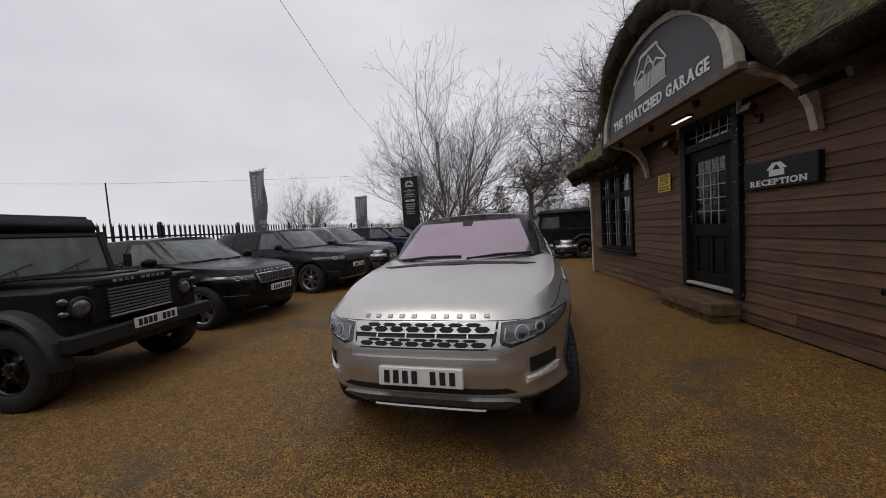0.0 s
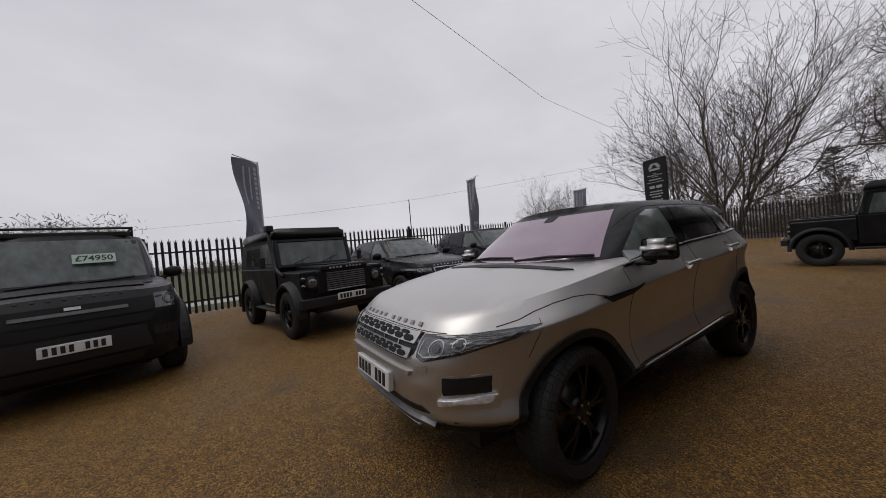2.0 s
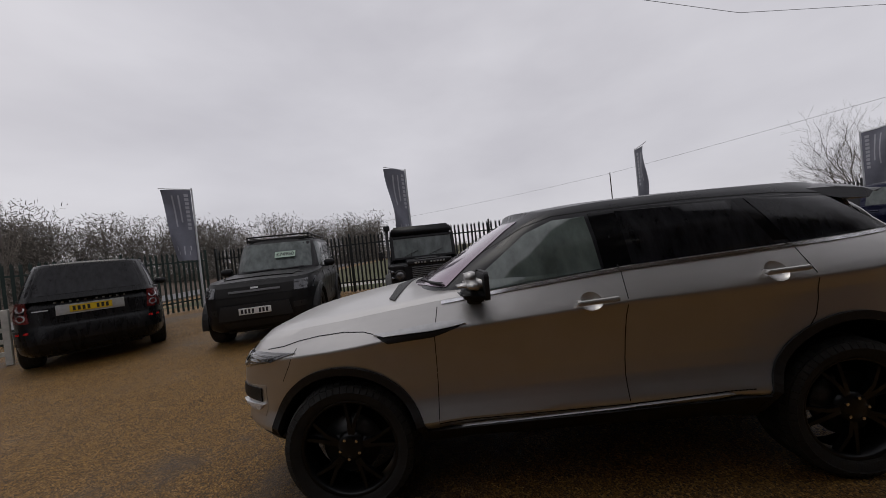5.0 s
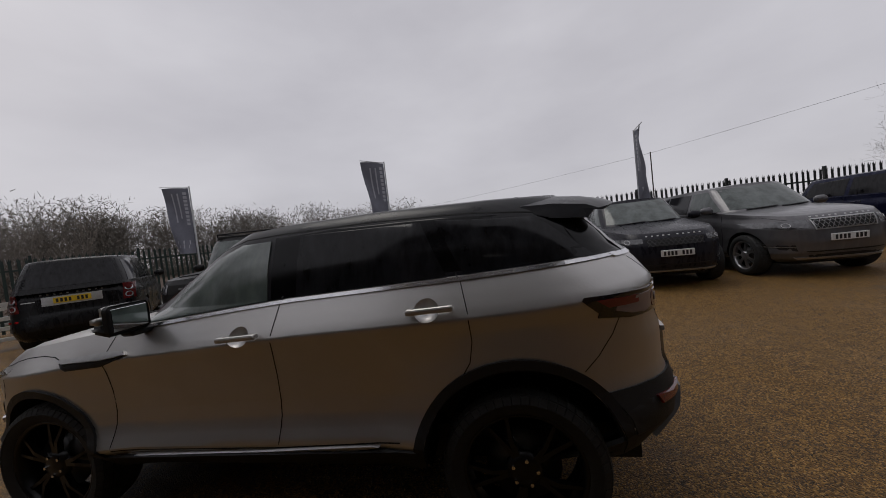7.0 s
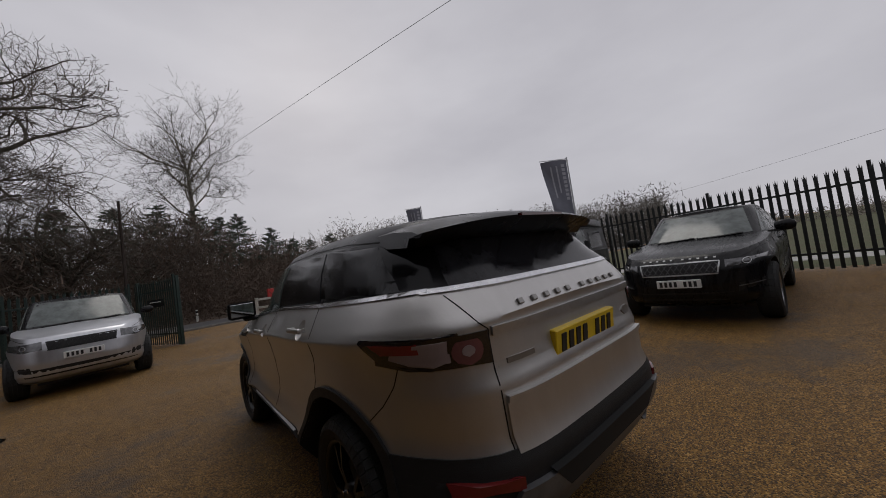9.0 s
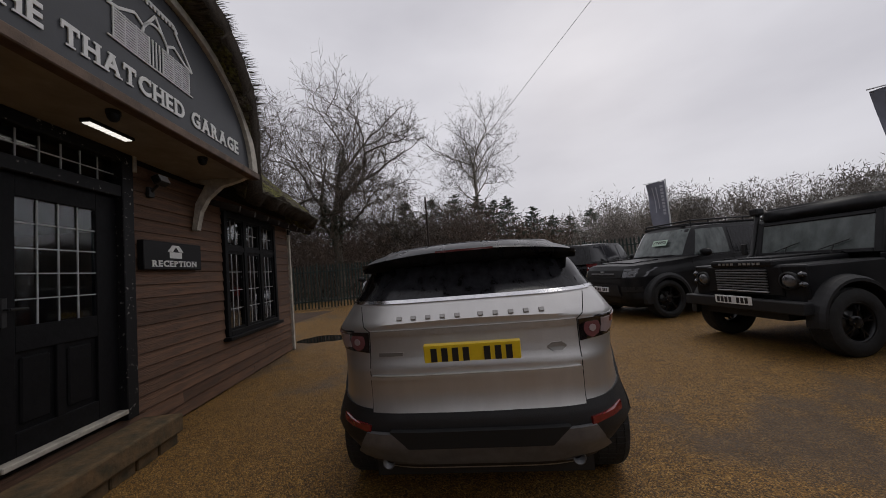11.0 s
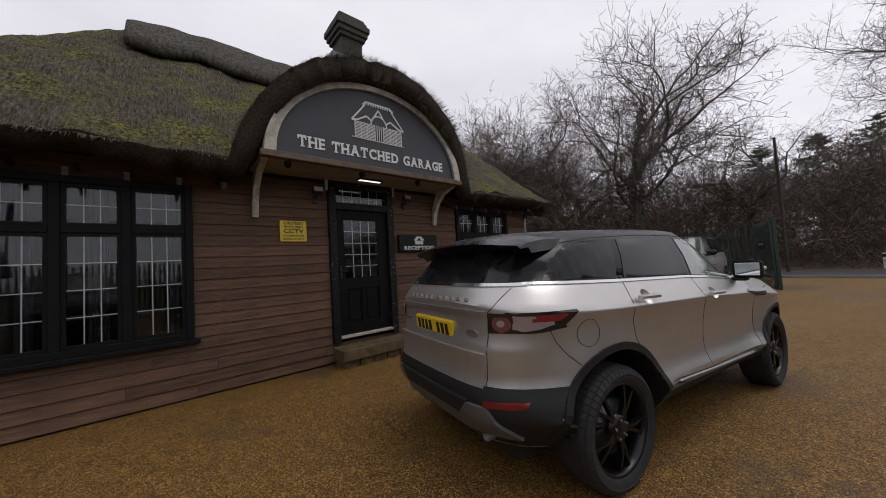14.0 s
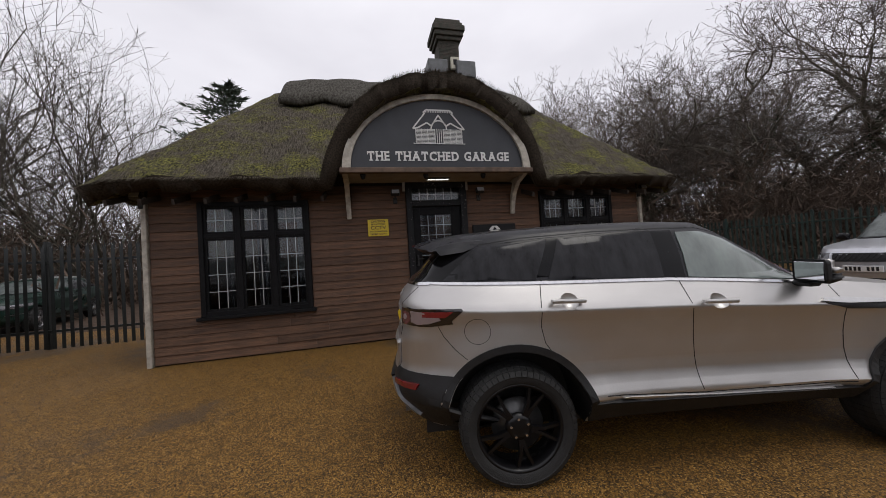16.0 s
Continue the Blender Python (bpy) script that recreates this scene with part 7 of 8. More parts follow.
def flag(x, y, top, dx, dy, label):
    f = thing("feather_flag", pose(x, y, 0), label, "flag", "banners along the fence")
    part("pole", rod((0, 0, 0), (0, 0, top), 0.035, 0.02, 8), POLE_WHITE, f, "white flagpole")
    d = Vector((dx, dy, 0)).normalized()
    side = Vector((-d.y, d.x, 0))
    part("top_arm", rod((0, 0, top - 0.04), tuple(d * 0.8 + Vector((0, 0, top))), 0.012, seg=6), POLE_WHITE, f)
    nu, nv, w, h = 12, 26, 0.74, 2.15

    def cloth(u, v, lift=0.0):
        sag = 0.09 * math.sin(v * 6 + u * 4) * u + 0.2 * (v**2) * math.sin(u * 3.5)
        return Vector((0, 0, top - 0.06 + 0.03 * u - v * h)) + d * (0.03 + u * w * (1 - 0.32 * v)) + side * (sag + lift)

    verts = [cloth(i / nu, j / nv) for j in range(nv + 1) for i in range(nu + 1)]
    faces = [(j * (nu + 1) + i, j * (nu + 1) + i + 1, (j + 1) * (nu + 1) + i + 1, (j + 1) * (nu + 1) + i) for j in range(nv) for i in range(nu)]
    part("cloth", (verts, faces), FLAG_GREY, f, "grey banner cloth", True)

    def mark(u0, u1, v0, v1):
        vv, qq = [], []
        for lift in (0.004, -0.004):
            b = len(vv)
            for j in range(5):
                for i in range(3):
                    vv.append(cloth(u0 + (u1 - u0) * i / 2, v0 + (v1 - v0) * j / 4, lift))
            qq += [(b + j * 3 + i, b + j * 3 + i + 1, b + j * 3 + i + 4, b + j * 3 + i + 3) for j in range(4) for i in range(2)]
        return vv, qq

    for k in range(9):
        part("print_bar", mark(0.10, 0.24, 0.06 + k * 0.058, 0.10 + k * 0.058), FLAG_INK, f)
    part("print_bar", mark(0.40, 0.46, 0.08, 0.46), FLAG_INK, f)
    part("print_bar", mark(0.62, 0.68, 0.08, 0.52), FLAG_INK, f)
    part("print_roof", mark(0.2, 0.8, 0.80, 0.86), FLAG_INK, f)
    part("print_wall", mark(0.26, 0.74, 0.87, 0.92), FLAG_INK, f)


flag(-7.03, -8.53, 3.98, 0.5, -0.87, "grey banner with pale print on a white pole")
flag(-7.83, -2.05, 3.98, 0.7, -0.71, "grey banner with pale print on a white pole")
flag(-8.78, 5.67, 3.98, 1.0, -0.1, "grey banner with pale print on a white pole")
flag(-8.87, 13.0, 3.7, 1.0, 0.1, "grey banner with pale print on a white pole")


TOTEM_PRINT = mat("dull_white_print", (0.36, 0.36, 0.36), 0.6, var=0.1)


def totem():
    t = thing("totem_sign", pose(-9.85, 24.8, 0, 0, 0, -12), "tall black board sign with white print", "sign")
    part("board", box((-0.9, -0.05, 0.4), (0.9, 0.05, 6.5), 0.01), SIGN_BLACK, t)
    for x in (-0.7, 0.7):
        part("post", rod((x, 0.07, 0), (x, 0.07, 6.3), 0.04), LAMP_BODY, t)
    part("print_roof", prism([(-0.5, 5.80), (-0.25, 6.15), (0.25, 6.15), (0.5, 5.80)], 0.006, pose(0, -0.057, 0)), TOTEM_PRINT, t)
    part("print_arch", prism([(-0.25, 5.80), (0, 6.07), (0.25, 5.80)], 0.006, pose(0, -0.06, 0)), SIGN_BLACK, t)
    part("print_wall", box((-0.42, -0.057, 5.60), (0.42, -0.051, 5.75)), TOTEM_PRINT, t)
    for z, w, h in ((5.37, 0.12, 0.05), (5.25, 0.6, 0.06), (5.12, 0.25, 0.05), (4.91, 0.5, 0.09), (4.71, 0.66, 0.045), (4.35, 0.55, 0.2), (4.00, 0.5, 0.09), (3.80, 0.55, 0.09), (3.60, 0.4, 0.09), (3.35, 0.5, 0.07), (3.15, 0.45, 0.07)):
        steps = max(2, round(2 * w / (h * 2.6)))
        for i in range(steps):
            x = -w + 2 * w * (i + 0.5) / steps
            part("print_bar", box((x - 0.4 * 2 * w / steps, -0.057, z - h / 2), (x + 0.4 * 2 * w / steps, -0.051, z + h / 2)), TOTEM_PRINT, t)


totem()


def utility_pole(x, y, h, label, arm=False):
    p = thing("utility_pole", pose(x, y, 0), label, "pole", "wooden utility poles")
    part("pole", rod((0, 0, -0.05), (0, 0, h), 0.11 if arm else 0.075, 0.06, 10), WOOD_POLE, p)
    if arm:
        part("insulator", rod((0, 0, h), (0, 0, h + 0.2), 0.03, seg=6), LAMP_BODY, p)


utility_pole(-40.0, 19.5, 8.35, "short wooden utility pole standing in the field")
utility_pole(-15.6, 42.5, 10.2, "wooden utility pole behind the back fence", True)
utility_pole(3.4, -20.5, 7.0, "dark wooden utility pole beside the road")


def sag(a, b, drop, n=20):
    a, b = Vector(a), Vector(b)
    return [a + (b - a) * (i / n) - Vector((0, 0, drop * 4 * (i / n) * (1 - i / n))) for i in range(n + 1)]


def cables():
    over = [(-3.37 - 0.2456 * y, y, 6.23 - 0.0717 * y - 0.0008 * y * y) for y in range(-60, 7, 3)]
    over += [tuple(v) for v in sag(over[-1], (-15.6, 42.5, 10.2), 0.1, 8)[1:]]
    c = part("overhead_cable", tube(over, 0.005, 5), CABLE, None)
    tagged(c, "thin dark overhead cable crossing the yard", "cable")
    c = part("overhead_cable", tube(sag((-40.0, 19.5, 8.25), (-15.6, 42.5, 10.1), 0.15) + sag((-15.6, 42.5, 10.1), (30, 60, 8), 0.6)[1:], 0.012, 5), CABLE, None)
    tagged(c, "thin dark overhead cable between two poles", "cable")
    c = part("overhead_cable", tube(sag((-40.0, 19.5, 8.25), (-64, -30, 7.0), 0.6), 0.012, 5), CABLE, None)
    tagged(c, "thin dark overhead cable beyond the field pole", "cable")


cables()

# ground beyond the yard
GRASS = mat("winter_grass", (0.055, 0.07, 0.022), 0.95, var=0.5, scale=1.2, bump=0.8, bscale=30, col2=(0.075, 0.062, 0.03))
ASPHALT = mat("wet_asphalt", (0.05, 0.05, 0.053), 0.45, var=0.3, scale=2, bump=0.3, bscale=200)
LITTER = mat("leaf_litter", (0.075, 0.045, 0.027), 0.95, var=0.5, scale=2.5, bump=0.9, bscale=20)


def sheet(name, x0, y0, x1, y1, z, material, label, cat):
    n = 24
    xs, ys = np.linspace(x0, x1, n), np.linspace(y0, y1, n)
    s = part(name, ([(x, y, z) for y in ys for x in xs], [(j * n + i, j * n + i + 1, (j + 1) * n + i + 1, (j + 1) * n + i) for j in range(n - 1) for i in range(n - 1)]), material, None)
    return tagged(s, label, cat, kind="structure")


sheet("field", -400, -13.5, -10.4, 400, 0.006, GRASS, "winter grass field beyond the fence", "grass")
sheet("path", -13.6, -13, -12.2, 40, 0.012, mat("pale_path", (0.36, 0.35, 0.33), 0.6, var=0.25, scale=2), "pale wet path beyond the fence", "path")
sheet("verge", -10.4, -16.2, -4.0, -13.9, 0.006, GRASS, "grass verge by the road", "grass")
sheet("road", -200, -21.5, 200, -16.2, 0.010, ASPHALT, "wet asphalt road past the entrance", "road")
sheet("woodland_floor", -200, -160, 200, -21.5, 0.006, LITTER, "brown leaf litter under the trees across the road", "ground")
sheet("woodland_floor", 6.4, -10.3, 160, 24, 0.006, LITTER, "brown leaf litter behind the office", "ground")
sheet("woodland_floor", -10.0, 25.6, 160, 160, 0.005, LITTER, "brown leaf litter behind the back fence", "ground")


def kerb():
    k = part("kerb", box((-60, -16.3, 0.0), (60, -16.15, 0.09), 0.01), mat("kerb_stone", (0.20, 0.19, 0.175), 0.8, var=0.3, scale=4), None)
    tagged(k, "low grey stone kerb along the road", "kerb", kind="structure")


kerb()
for i, (x, y) in enumerate(((-1.2, -22.4), (-2.6, -22.3), (-4.1, -22.5), (0.6, -22.4), (5.2, -15.4))):
    b = thing("marker_post", pose(x, y, 0), "short white marker post on the verge", "post", "verge marker posts")
    part("post", box((-0.06, -0.06, 0), (0.06, 0.06, 0.75), 0.01), WHITE_WOOD, b)
    part("cap", box((-0.062, -0.062, 0.55), (0.062, 0.062, 0.68)), SIGN_BLACK, b)
r = thing("red_bin", pose(-3.6, -22.8, 0), "small red bin on a post by the road", "bin")
part("bin", box((-0.2, -0.16, 0.75), (0.2, 0.16, 1.4), 0.03), mat("red_plastic", (0.5, 0.03, 0.025), 0.5, var=0.2), r)
part("post", rod((0, 0, 0), (0, 0, 0.78), 0.04), LAMP_BODY, r)


def puddle():
    pts = []
    for i in range(28):
        t = 2 * math.pi * i / 28
        k = 1 + 0.25 * noise.noise(Vector((math.cos(t) * 1.5, math.sin(t) * 1.5, 3)))
        pts.append((3.75 + 0.62 * k * math.cos(t), -3.75 + 0.42 * k * math.sin(t), 0.005))
    p = part("puddle", (pts, [tuple(range(28))]), mat("puddle_water", (0.012, 0.010, 0.008), 0.03, spec=0.6), None)
    tagged(p, "shallow dark puddle on the gravel", "puddle", kind="structure")


puddle()

# ---- bare winter trees ----
BARK = mat("grey_bark", (0.125, 0.108, 0.09), 0.9, var=0.5, scale=5, bump=0.5, bscale=25, col2=(0.08, 0.078, 0.052))
BARK_PALE = mat("pale_bark", (0.105, 0.092, 0.075), 0.9, var=0.4, scale=4, bump=0.4, col2=(0.10, 0.09, 0.065))
# Pale poplar bark, lightened further in its base colour for distance haze.
BARK_HAZED = mat("haze_lightened_bark", (0.24, 0.215, 0.18), 0.9, var=0.4, scale=4, bump=0.4, col2=(0.16, 0.145, 0.115))
TWIG = mat("brown_twigs", (0.135, 0.112, 0.093), 0.95, var=0.3, scale=1.5)
TWIG_PALE = mat("pale_twigs", (0.105, 0.092, 0.077), 0.95, var=0.3, scale=1.5)
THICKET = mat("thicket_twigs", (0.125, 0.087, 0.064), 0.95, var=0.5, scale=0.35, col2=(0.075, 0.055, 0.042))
# Twigs paled towards grey: distance haze is put into this base colour.
HAZED_TWIGS = mat("hazed_far_twigs", (0.21, 0.182, 0.158), 0.95, var=0.45, scale=0.12, col2=(0.15, 0.132, 0.108))
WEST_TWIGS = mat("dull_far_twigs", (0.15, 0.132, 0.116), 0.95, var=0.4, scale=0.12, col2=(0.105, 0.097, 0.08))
IVY = mat("ivy_leaves", (0.045, 0.06, 0.03), 0.6, var=0.5, scale=3)
# Needle green lightened in its base colour for the haze over the conifers.
FIR = mat("hazed_fir_needles", (0.085, 0.11, 0.078), 0.85, var=0.5, scale=1.2)


class Limbs:
    """Gathers tapered limb pieces into one mesh."""

    def __init__(self):
        self.v, self.q = [], []

    def limb(self, pts, radii, sides):
        base = len(self.v)
        a = None
        for i, p in enumerate(pts):
            d = (pts[min(i + 1, len(pts) - 1)] - pts[max(i - 1, 0)]).normalized()
            a = d.orthogonal().normalized() if a is None else (a - a.dot(d) * d).normalized()
            b = d.cross(a)
            for k in range(sides):
                t = 2 * math.pi * k / sides
                self.v.append(p + radii[i] * (math.cos(t) * a + math.sin(t) * b))
        for i in range(len(pts) - 1):
            for k in range(sides):
                s = base + i * sides
                self.q.append((s + k, s + (k + 1) % sides, s + sides + (k + 1) % sides, s + sides + k))

    def blade(self, pts, radii, rnd):
        """A thin twig: a narrow ribbon along the points."""
        d = (pts[-1] - pts[0]).normalized()
        w = d.cross(Vector((rnd.gauss(0, 1), rnd.gauss(0, 1), rnd.gauss(0, 1)))).normalized()
        base = len(self.v)
        for p, r in zip(pts, radii):
            self.v += [p - w * r, p + w * r]
        for i in range(len(pts) - 1):
            b = base + 2 * i
            self.q.append((b, b + 1, b + 3, b + 2))


def grow(seed, height, clear, spread, up, trunk_r, depth=7, wobble=0.13, stems=1, twig=0.007, shrink=0.74, lean=0.3, leader=0.4, low=0.62, side=3, dome=0.0):
    """Wood and twigs of one bare tree: limbs that fork again and again, with shoots along them."""
    rnd = random.Random(seed)
    wood, twigs = Limbs(), Limbs()
    sides = (9, 7, 6, 4, 3)

    def branch(p, d, length, r, level):
        if dome and level:
            e = (p.x * p.x + p.y * p.y) / (dome * height) ** 2 + ((p.z - 0.56 * height) / (0.44 * height)) ** 2
            length *= 1.0 if e < 0.7 else 0.75 if e < 1.0 else 0.4
        n = 7 if level == 0 else (4 if level < 4 else 3 if level < 6 else 2)
        fork = r * (0.8 if level else 0.72)
        pts, rad = [p], [r * 1.35 if level == 0 else r]
        for i in range(n):
            jit = Vector((rnd.gauss(0, 1), rnd.gauss(0, 1), rnd.gauss(0, 0.7))) * wobble * (0.35 if level == 0 else 1.0)
            d = (d + jit + Vector((0, 0, up * 0.12))).normalized()
            p = p + d * (length / n)
            pts.append(p)
            rad.append(max(twig, r + (fork - r) * (i + 1) / n))
        if level < 4:
            wood.limb(pts, rad, sides[level])
        else:
            twigs.blade(pts, rad, rnd)
        if level >= depth:
            return

        def shoot(f, ang, k, rk, lev, tilt=1.0):
            i = min(int(f * n), n - 1)
            q = pts[i].lerp(pts[i + 1], f * n - i)
            axis = (pts[i + 1] - pts[i]).normalized()
            side = axis.orthogonal().normalized()
            side.rotate(Matrix.Rotation(ang, 3, axis))
            t = spread * tilt * rnd.uniform(0.6, 1.35)
            nd = (axis * math.cos(t) + side * math.sin(t)).normalized()
            branch(q, nd, length * k * rnd.uniform(0.8, 1.2), max(twig, rk), lev)

        turn = rnd.uniform(0, 6.28)
        forks = 3 if level == 0 else 2
        for k in range(forks):
            base = limb0 if level == 0 else shrink
            shoot(0.999, turn + k * 6.28 / forks + rnd.uniform(-0.4, 0.4), base, fork * (0.74 if level == 0 else 0.78), level + 1, leader if k == 0 else 1.15)
        extra = side if level == 0 else 2
        for k in range(extra):
            lo = low if level == 0 else 0.25
            f = lo + (0.97 - lo) * (k + rnd.random()) / extra
            if level == 0:
                shoot(f, turn + k * 2.4 + 1.0, limb0 * 0.85, r * 0.42, 1)
            elif level + 2 <= depth:
                shoot(f, rnd.uniform(0, 6.28), shrink * 0.72, r * 0.42, level + 2)

    trunk = height * clear
    limb0 = (height - trunk) * (1 - shrink) * 1.12 / trunk
    for s in range(stems):
        a = 2 * math.pi * s / stems + rnd.random()
        out = 0.0 if stems == 1 else lean
        foot = Vector((0, 0, -0.1)) if stems == 1 else Vector((0.25 * math.cos(a), 0.25 * math.sin(a), -0.1))
        branch(foot, Vector((out * math.cos(a), out * math.sin(a), 1)).normalized(), trunk, trunk_r, 0)
    return wood, twigs


def tree_kind(seed, label, bark, twig_mat, ivy=0, **kw):
    wood, twigs = grow(seed, **kw)
    t = thing("bare_tree", pose(0, 0, 0), label, "tree", "bare trees round the yard")
    part("trunk", (wood.v, wood.q), bark, t, "", True)
    part("crown", (twigs.v, twigs.q), twig_mat, t)
    if ivy:
        rnd = random.Random(seed + 1)
        v, q = [], []
        picks = [p for p in wood.v if p.z < kw["height"] * 0.62 and abs(p.x) + abs(p.y) < kw["height"] * 0.13]
        for i in range(ivy):
            p = rnd.choice(picks) + Vector((rnd.gauss(0, 0.09), rnd.gauss(0, 0.09), rnd.gauss(0, 0.25)))
            a = Vector((rnd.gauss(0, 1), rnd.gauss(0, 1), rnd.gauss(0, 1))).normalized() * rnd.uniform(0.025, 0.05)
            b = a.orthogonal().normalized() * a.length
            k = len(v)
            v += [p - a, p - b * 0.8, p + a, p + b * 0.8]
            q.append((k, k + 1, k + 2, k + 3))
        part("ivy", (v, q), IVY, t, "dark green ivy on the trunk")
    return t


def put(t, x, y, turn, s=1.0):
    """Another of the same kind at a place, of a size."""
    o = copy_thing(t, pose(0, 0, 0))
    o.matrix_basis = pose(x, y, 0, 0, 0, turn) @ Matrix.Diagonal((s, s, s, 1))
    return o


def placed(t, x, y, turn, s=1.0):
    t.matrix_basis = pose(x, y, 0, 0, 0, turn) @ Matrix.Diagonal((s, s, s, 1))
    return t


oak = dict(height=14.5, clear=0.34, spread=0.74, up=0.2, trunk_r=0.28, wobble=0.2, twig=0.0065, leader=0.3, depth=9, shrink=0.79, side=4, low=0.55, dome=0.40)
OAK_A = tree_kind(19, "tall bare oak with ivy on its trunk", BARK, TWIG, ivy=5200, **oak)
OAK_B = tree_kind(22, "tall bare oak with crooked limbs", BARK, TWIG, ivy=900, **oak)
SPRAY = tree_kind(43, "bare many-stemmed tree with upright pale branches", BARK_PALE, TWIG_PALE, height=13, clear=0.16, spread=0.52, up=0.42, trunk_r=0.12, wobble=0.15, stems=4, twig=0.006, depth=7)
POPLAR = tree_kind(19, "tall bare single tree with fanned upright limbs", BARK_HAZED, TWIG_PALE, height=21, clear=0.62, spread=0.82, up=0.3, trunk_r=0.19, wobble=0.09, leader=0.1, twig=0.007, depth=8, low=0.62, side=9, shrink=0.74)

placed(OAK_A, 10.0, -19.7, 20, 1.25)
put(OAK_A, 6.8, 26.5, 140, 1.15)
put(OAK_A, 17.5, -12.5, 80, 1.0)
placed(OAK_B, 14.5, -17.0, 0, 1.18)
put(OAK_B, 6.6, -26.5, 70, 0.85)
put(OAK_B, 17.0, -7.0, 200, 0.95)
put(OAK_B, 1.0, 31.5, 33, 1.05)
put(OAK_B, 20.0, -15.0, 300, 1.15)
put(OAK_B, 20.5, -27.0, 120, 1.25)
put(OAK_B, 3.4, -29.0, 215, 0.78)
placed(SPRAY, -8.3, 35.0, 0, 1.42)
put(SPRAY, 9.6, 21.0, 90, 1.1)
put(SPRAY, 13.5, 18.0, 200, 0.95)
put(SPRAY, -14.0, 40.0, 60, 1.1)
placed(POPLAR, -1.3, -51.0, 0, 1.42)
put(SPRAY, -36.5, 45.5, 10, 0.85)


def fir(x, y, h, turn, seed, wide=1.0):
    rnd = random.Random(seed)
    t = thing("fir_tree", pose(x, y, 0, 0, 0, turn), "dark evergreen conifer behind the yard", "tree", "evergreens round the yard")
    part("trunk", rod((0, 0, -0.1), (0, 0, h * 0.96), 0.02 * h, 0.01, 7), BARK, t)
    v, q = [], []
    size = h / 10
    for k in range(int(90 * wide)):
        f = rnd.random() ** 0.75
        a = rnd.uniform(0, 2 * math.pi)
        c, s = math.cos(a), math.sin(a)
        z0 = h * (0.1 + 0.86 * f)
        reach = wide * (1 - f) ** 0.7 * h * 0.25 * rnd.uniform(0.6, 1.15) + 0.25
        for i in range(34):
            g = rnd.uniform(0.12, 1.0)
            w = 0.16 * reach * (1.1 - g)
            p = Vector((g * reach * c, g * reach * s, z0 - 0.18 * reach * g + 0.30 * reach * g * g)) + Vector((rnd.gauss(0, w), rnd.gauss(0, w), rnd.gauss(0, 0.5 * w)))
            d = Vector((c + rnd.gauss(0, 0.6), s + rnd.gauss(0, 0.6), rnd.gauss(0.15, 0.35))).normalized() * rnd.uniform(0.12, 0.34) * size
            n = d.cross(Vector((rnd.gauss(0, 1), rnd.gauss(0, 1), rnd.gauss(0, 1)))).normalized() * rnd.uniform(0.018, 0.045) * size
            b = len(v)
            v += [p - d * 0.5, p + n, p + d, p - n]
            q.append((b, b + 1, b + 2, b + 3))
    part("needles", (v, q), FIR, t)


fir(15.3, 12.1, 11.9, 0, 1, 1.7)
fir(17.3, 10.6, 10.8, 40, 2, 1.6)
for i, (x, y, h) in enumerate(((-9, -46, 10.2), (-5.5, -48, 12.5), (-12, -47, 8.5), (-1, -47, 13), (2.5, -45, 13), (-16, -52, 8.8), (6, -44, 12.5), (9.5, 36, 7.2), (-3, 42, 7.2), (3, 38, 8), (13, 30, 8.8), (-18, 62, 6.4), (-24, 66, 6.8), (22, -22, 10), (24, -8, 9), (-20, -54, 10), (-3.2, -45.5, 11.5), (9.5, -42, 12))):
    fir(x, y, h, i * 50, 10 + i, 1.45)


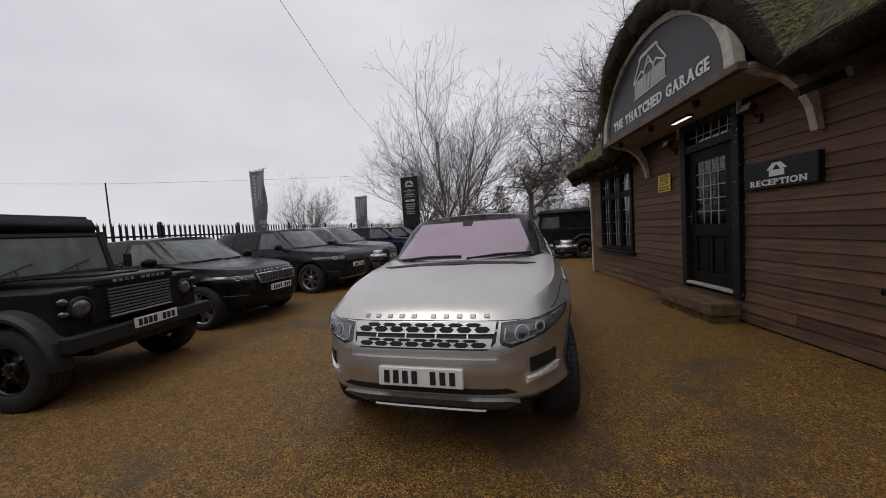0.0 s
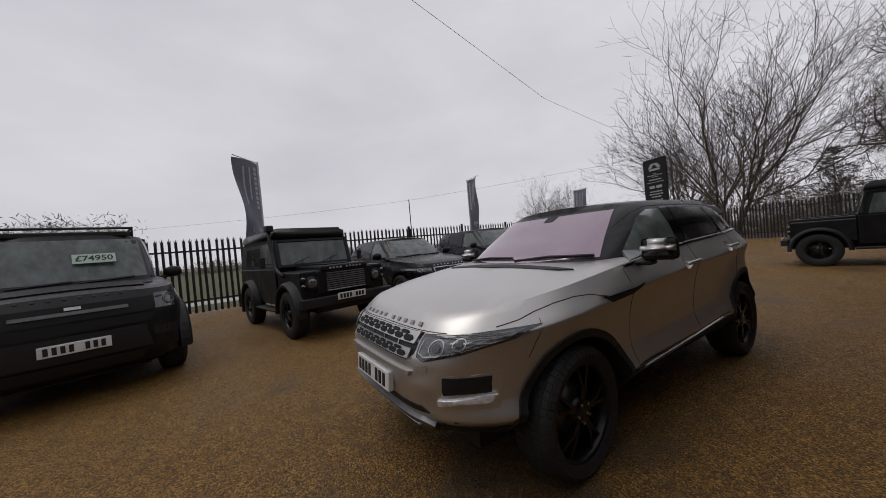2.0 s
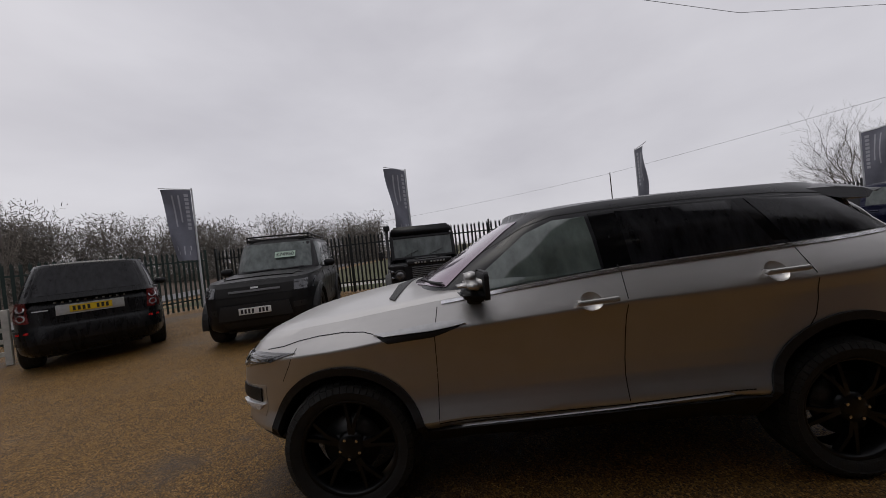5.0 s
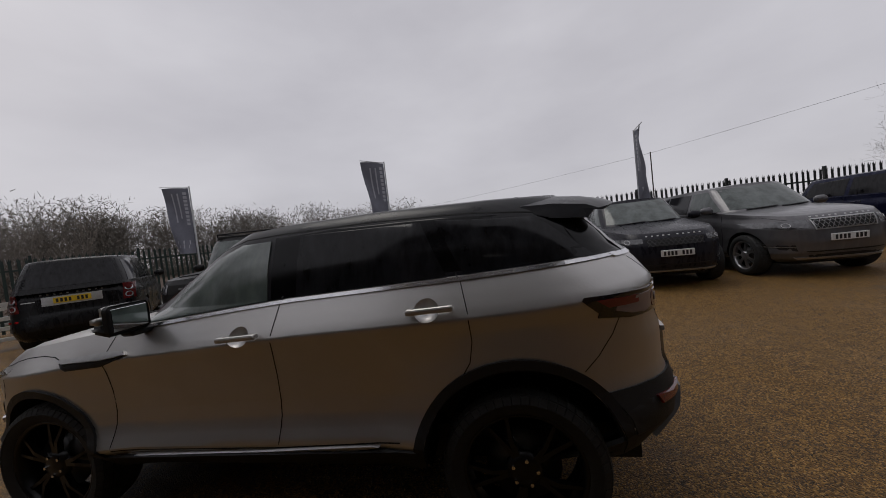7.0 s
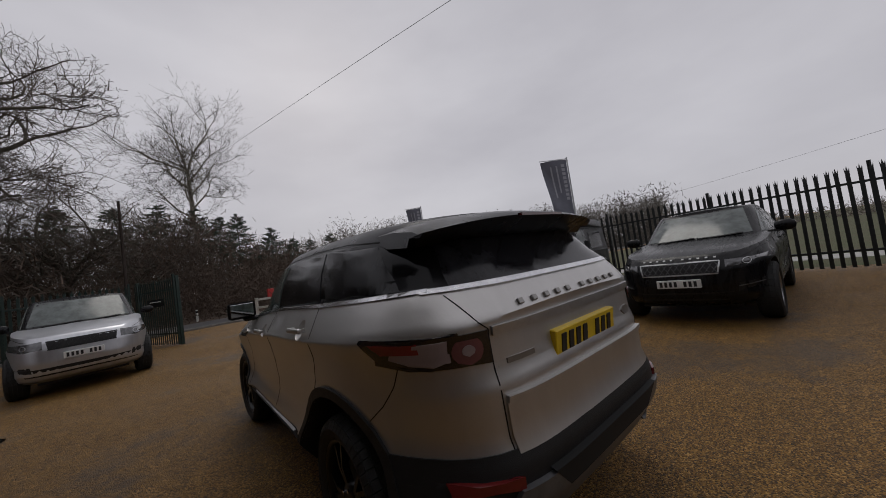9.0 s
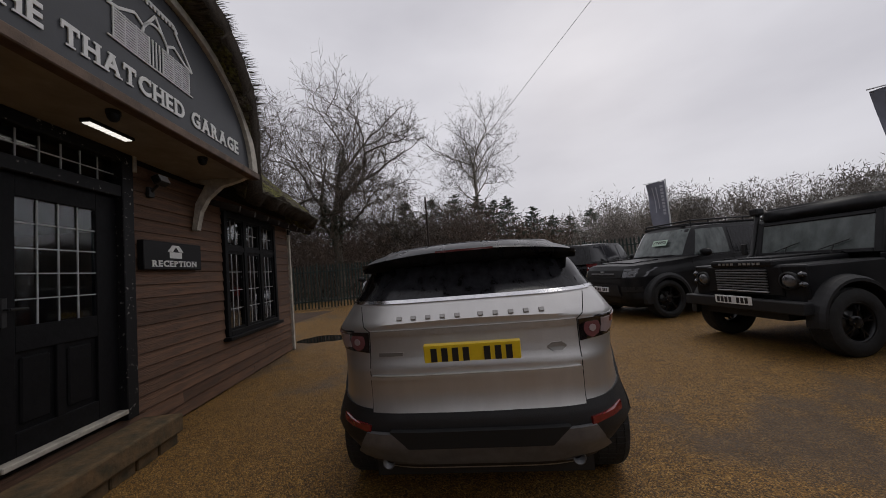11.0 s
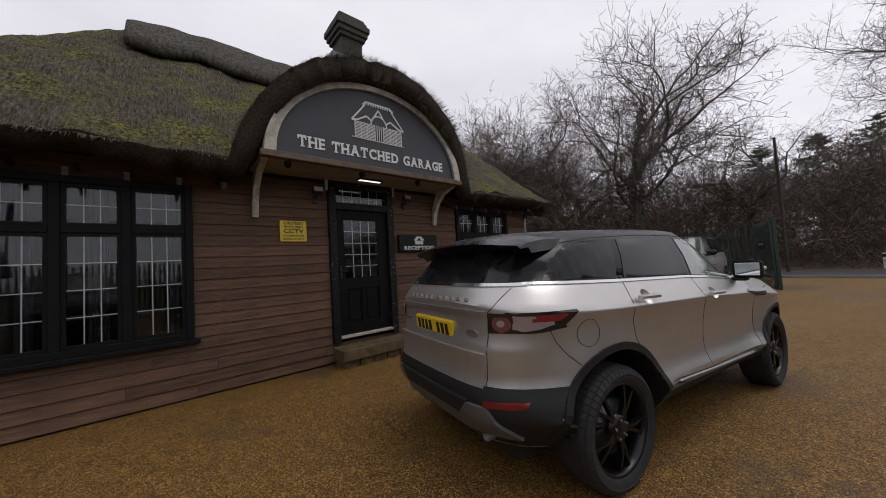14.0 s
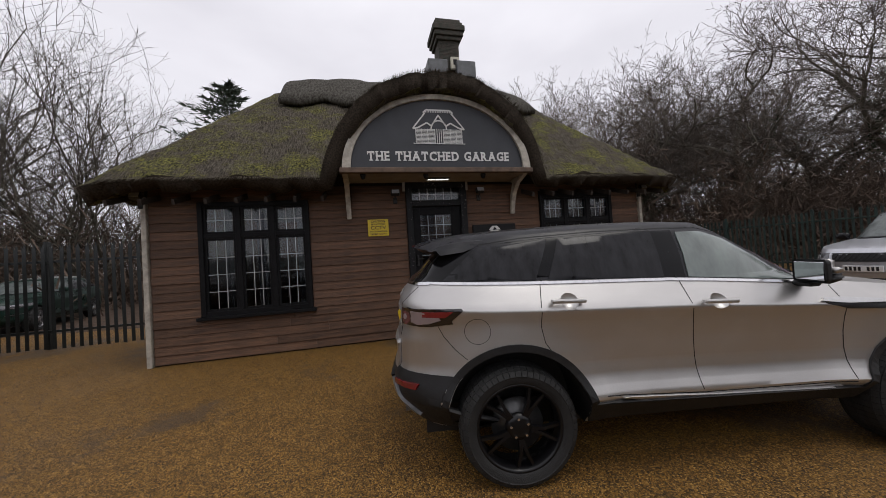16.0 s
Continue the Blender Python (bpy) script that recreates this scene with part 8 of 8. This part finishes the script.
def copse(name, label, seed, spots, material, fine=0.02, brush=650, bank=0.42, thick=2.0, twig=(0.03, 0.11), low_each=420, reach=(0.35, 1.0), rise=1.7):
    """A far or tangled wood in one mesh: stems, a brush of twigs on each, and a dense low tangle."""
    rng = np.random.default_rng(seed)
    V, Q, n = [], [], 0

    def blades(p, d, length, width):
        nonlocal n
        d = d / np.linalg.norm(d, axis=1)[:, None]
        w = np.cross(d, rng.normal(size=d.shape))
        w = w / np.linalg.norm(w, axis=1)[:, None] * width[:, None]
        e = p + d * length[:, None]
        k = len(p)
        V.append(np.stack([p - w, p + w, e + w * 0.35, e - w * 0.35], 1).reshape(-1, 3))
        Q.append(np.arange(n, n + 4 * k).reshape(-1, 4))
        n += 4 * k

    for x, y, h in spots:
        r = h * rng.uniform(0.2, 0.32)
        m = int(brush * rng.uniform(0.7, 1.2))
        limbs = 9
        az, f0 = rng.uniform(0, 6.28, limbs), rng.uniform(0.1, 0.5, limbs)
        f0[0] = 0.0
        foot = np.stack([np.full(limbs, x), np.full(limbs, y), h * f0], 1)
        tip = np.stack([x + r * 0.75 * np.cos(az) * (f0 > 0), y + r * 0.75 * np.sin(az) * (f0 > 0), h * rng.uniform(0.62, 0.92, limbs)], 1)
        blades(foot, tip - foot, np.linalg.norm(tip - foot, axis=1), np.full(limbs, fine * h * 0.13))
        blades(foot, tip - foot, np.linalg.norm(tip - foot, axis=1), np.full(limbs, fine * h * 0.13))
        pick = rng.integers(0, limbs, m)
        s = rng.uniform(0.12, 1.0, m)[:, None]
        p = foot[pick] * (1 - s) + tip[pick] * s
        d = rng.normal(size=(m, 3)) * (0.7, 0.7, 0.4) + (0, 0, 0.75)
        out = p - np.array((x, y, 0))
        out[:, 2] = 0
        d = d + out / r * 0.6
        blades(p, d, h * rng.uniform(*twig, m), np.full(m, fine))
    low = len(spots) * low_each
    pick = rng.integers(0, len(spots), low)
    sp = np.array(spots)
    p = np.stack([sp[pick, 0] + rng.normal(0, 1.6, low), sp[pick, 1] + rng.normal(0, 1.6, low), sp[pick, 2] * bank * rng.uniform(0, 1, low) ** rise], 1)
    blades(p, rng.normal(size=(low, 3)) + (0, 0, 0.7), rng.uniform(*reach, low), np.full(low, fine * thick))
    V, Q = np.concatenate(V), np.concatenate(Q)
    me = bpy.data.meshes.new(name)
    me.vertices.add(len(V))
    me.vertices.foreach_set("co", V.ravel())
    me.loops.add(Q.size)
    me.loops.foreach_set("vertex_index", Q.ravel())
    me.polygons.add(len(Q))
    me.polygons.foreach_set("loop_start", np.arange(0, Q.size, 4))
    me.update(calc_edges=True)
    me.materials.append(material)
    return tagged(new(name, me), label, "trees", kind="stuff")


rnd = random.Random(77)
west = []
for i in range(160):
    az = radians(104 + 52 * rnd.random())
    d = rnd.uniform(62, 92)
    west.append((2.5 - math.sin(az) * d, math.cos(az) * d, (9.5 + 4.0 * (math.degrees(az) - 104) / 52) * rnd.uniform(0.75, 1.12)))
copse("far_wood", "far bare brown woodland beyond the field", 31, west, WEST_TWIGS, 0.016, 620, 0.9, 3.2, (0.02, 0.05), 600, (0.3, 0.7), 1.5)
south = []
for i in range(215):
    x = rnd.uniform(-34, 34)
    y = rnd.uniform(-40, -24)
    if x > -9:
        south.append((x, y, rnd.uniform(4.8, 8.8) if x > -2 else rnd.uniform(2.8, 5.2)))
deep = []
for i in range(110):
    x = rnd.uniform(-30, 48)
    y = rnd.uniform(-54, -43)
    if x > -14:
        deep.append((x, y, rnd.uniform(8.5, 12.5) if x > -4 else rnd.uniform(5.5, 9.0)))
southwest = []
for i in range(125):
    az = radians(146 + 26 * rnd.random())
    d = rnd.uniform(52, 80)
    southwest.append((2.0 - math.sin(az) * d, math.cos(az) * d, rnd.uniform(6.5, 12.0)))
copse("far_wood", "far bare woodland across the road in haze-paled grey-brown", 71, southwest, HAZED_TWIGS, 0.013, 520, 0.8, 2.2, (0.015, 0.045), 420, (0.2, 0.5))
copse("roadside_thicket", "tangled brown thicket across the road", 41, south, THICKET, 0.011, 420, 0.85, 1.9, (0.012, 0.05), 620, (0.2, 0.65))
copse("far_wood", "dense brown wood deep behind the roadside thicket", 42, deep, THICKET, 0.014, 460, 0.95, 4.6, (0.012, 0.05), 460, (0.4, 1.1))
east = []
for i in range(110):
    x = rnd.uniform(12, 40)
    y = rnd.uniform(-24, 30)
    east.append((x, y, rnd.uniform(4.5, 9.5)))
for i in range(60):
    east.append((rnd.uniform(-8, 22), rnd.uniform(30, 48), rnd.uniform(4, 8.5)))
for i in range(64):
    east.append((rnd.uniform(8.5, 22), rnd.uniform(16, 32), rnd.uniform(3.5, 7.5)))
for i in range(75):
    east.append((rnd.uniform(8, 27), rnd.uniform(-26, -14), rnd.uniform(5.0, 8.5)))
copse("office_thicket", "tangled brown woodland behind the office", 51, east, THICKET, 0.011, 340, 0.7, 2.6, (0.015, 0.06), 320, (0.25, 0.7))
hedge = [(-70 + rnd.uniform(-6, 6), y + rnd.uniform(-2, 2), rnd.uniform(2.2, 4.0)) for y in np.linspace(-30, 110, 60)]
hedge += [(-40 + 0.9 * k, 70 + rnd.uniform(-4, 4), rnd.uniform(4, 7.5)) for k in range(40)]
copse("far_hedge", "far bare hedgerow round the field", 61, hedge, HAZED_TWIGS, 0.016, 360, 0.6, 2.5, (0.03, 0.08), 260)
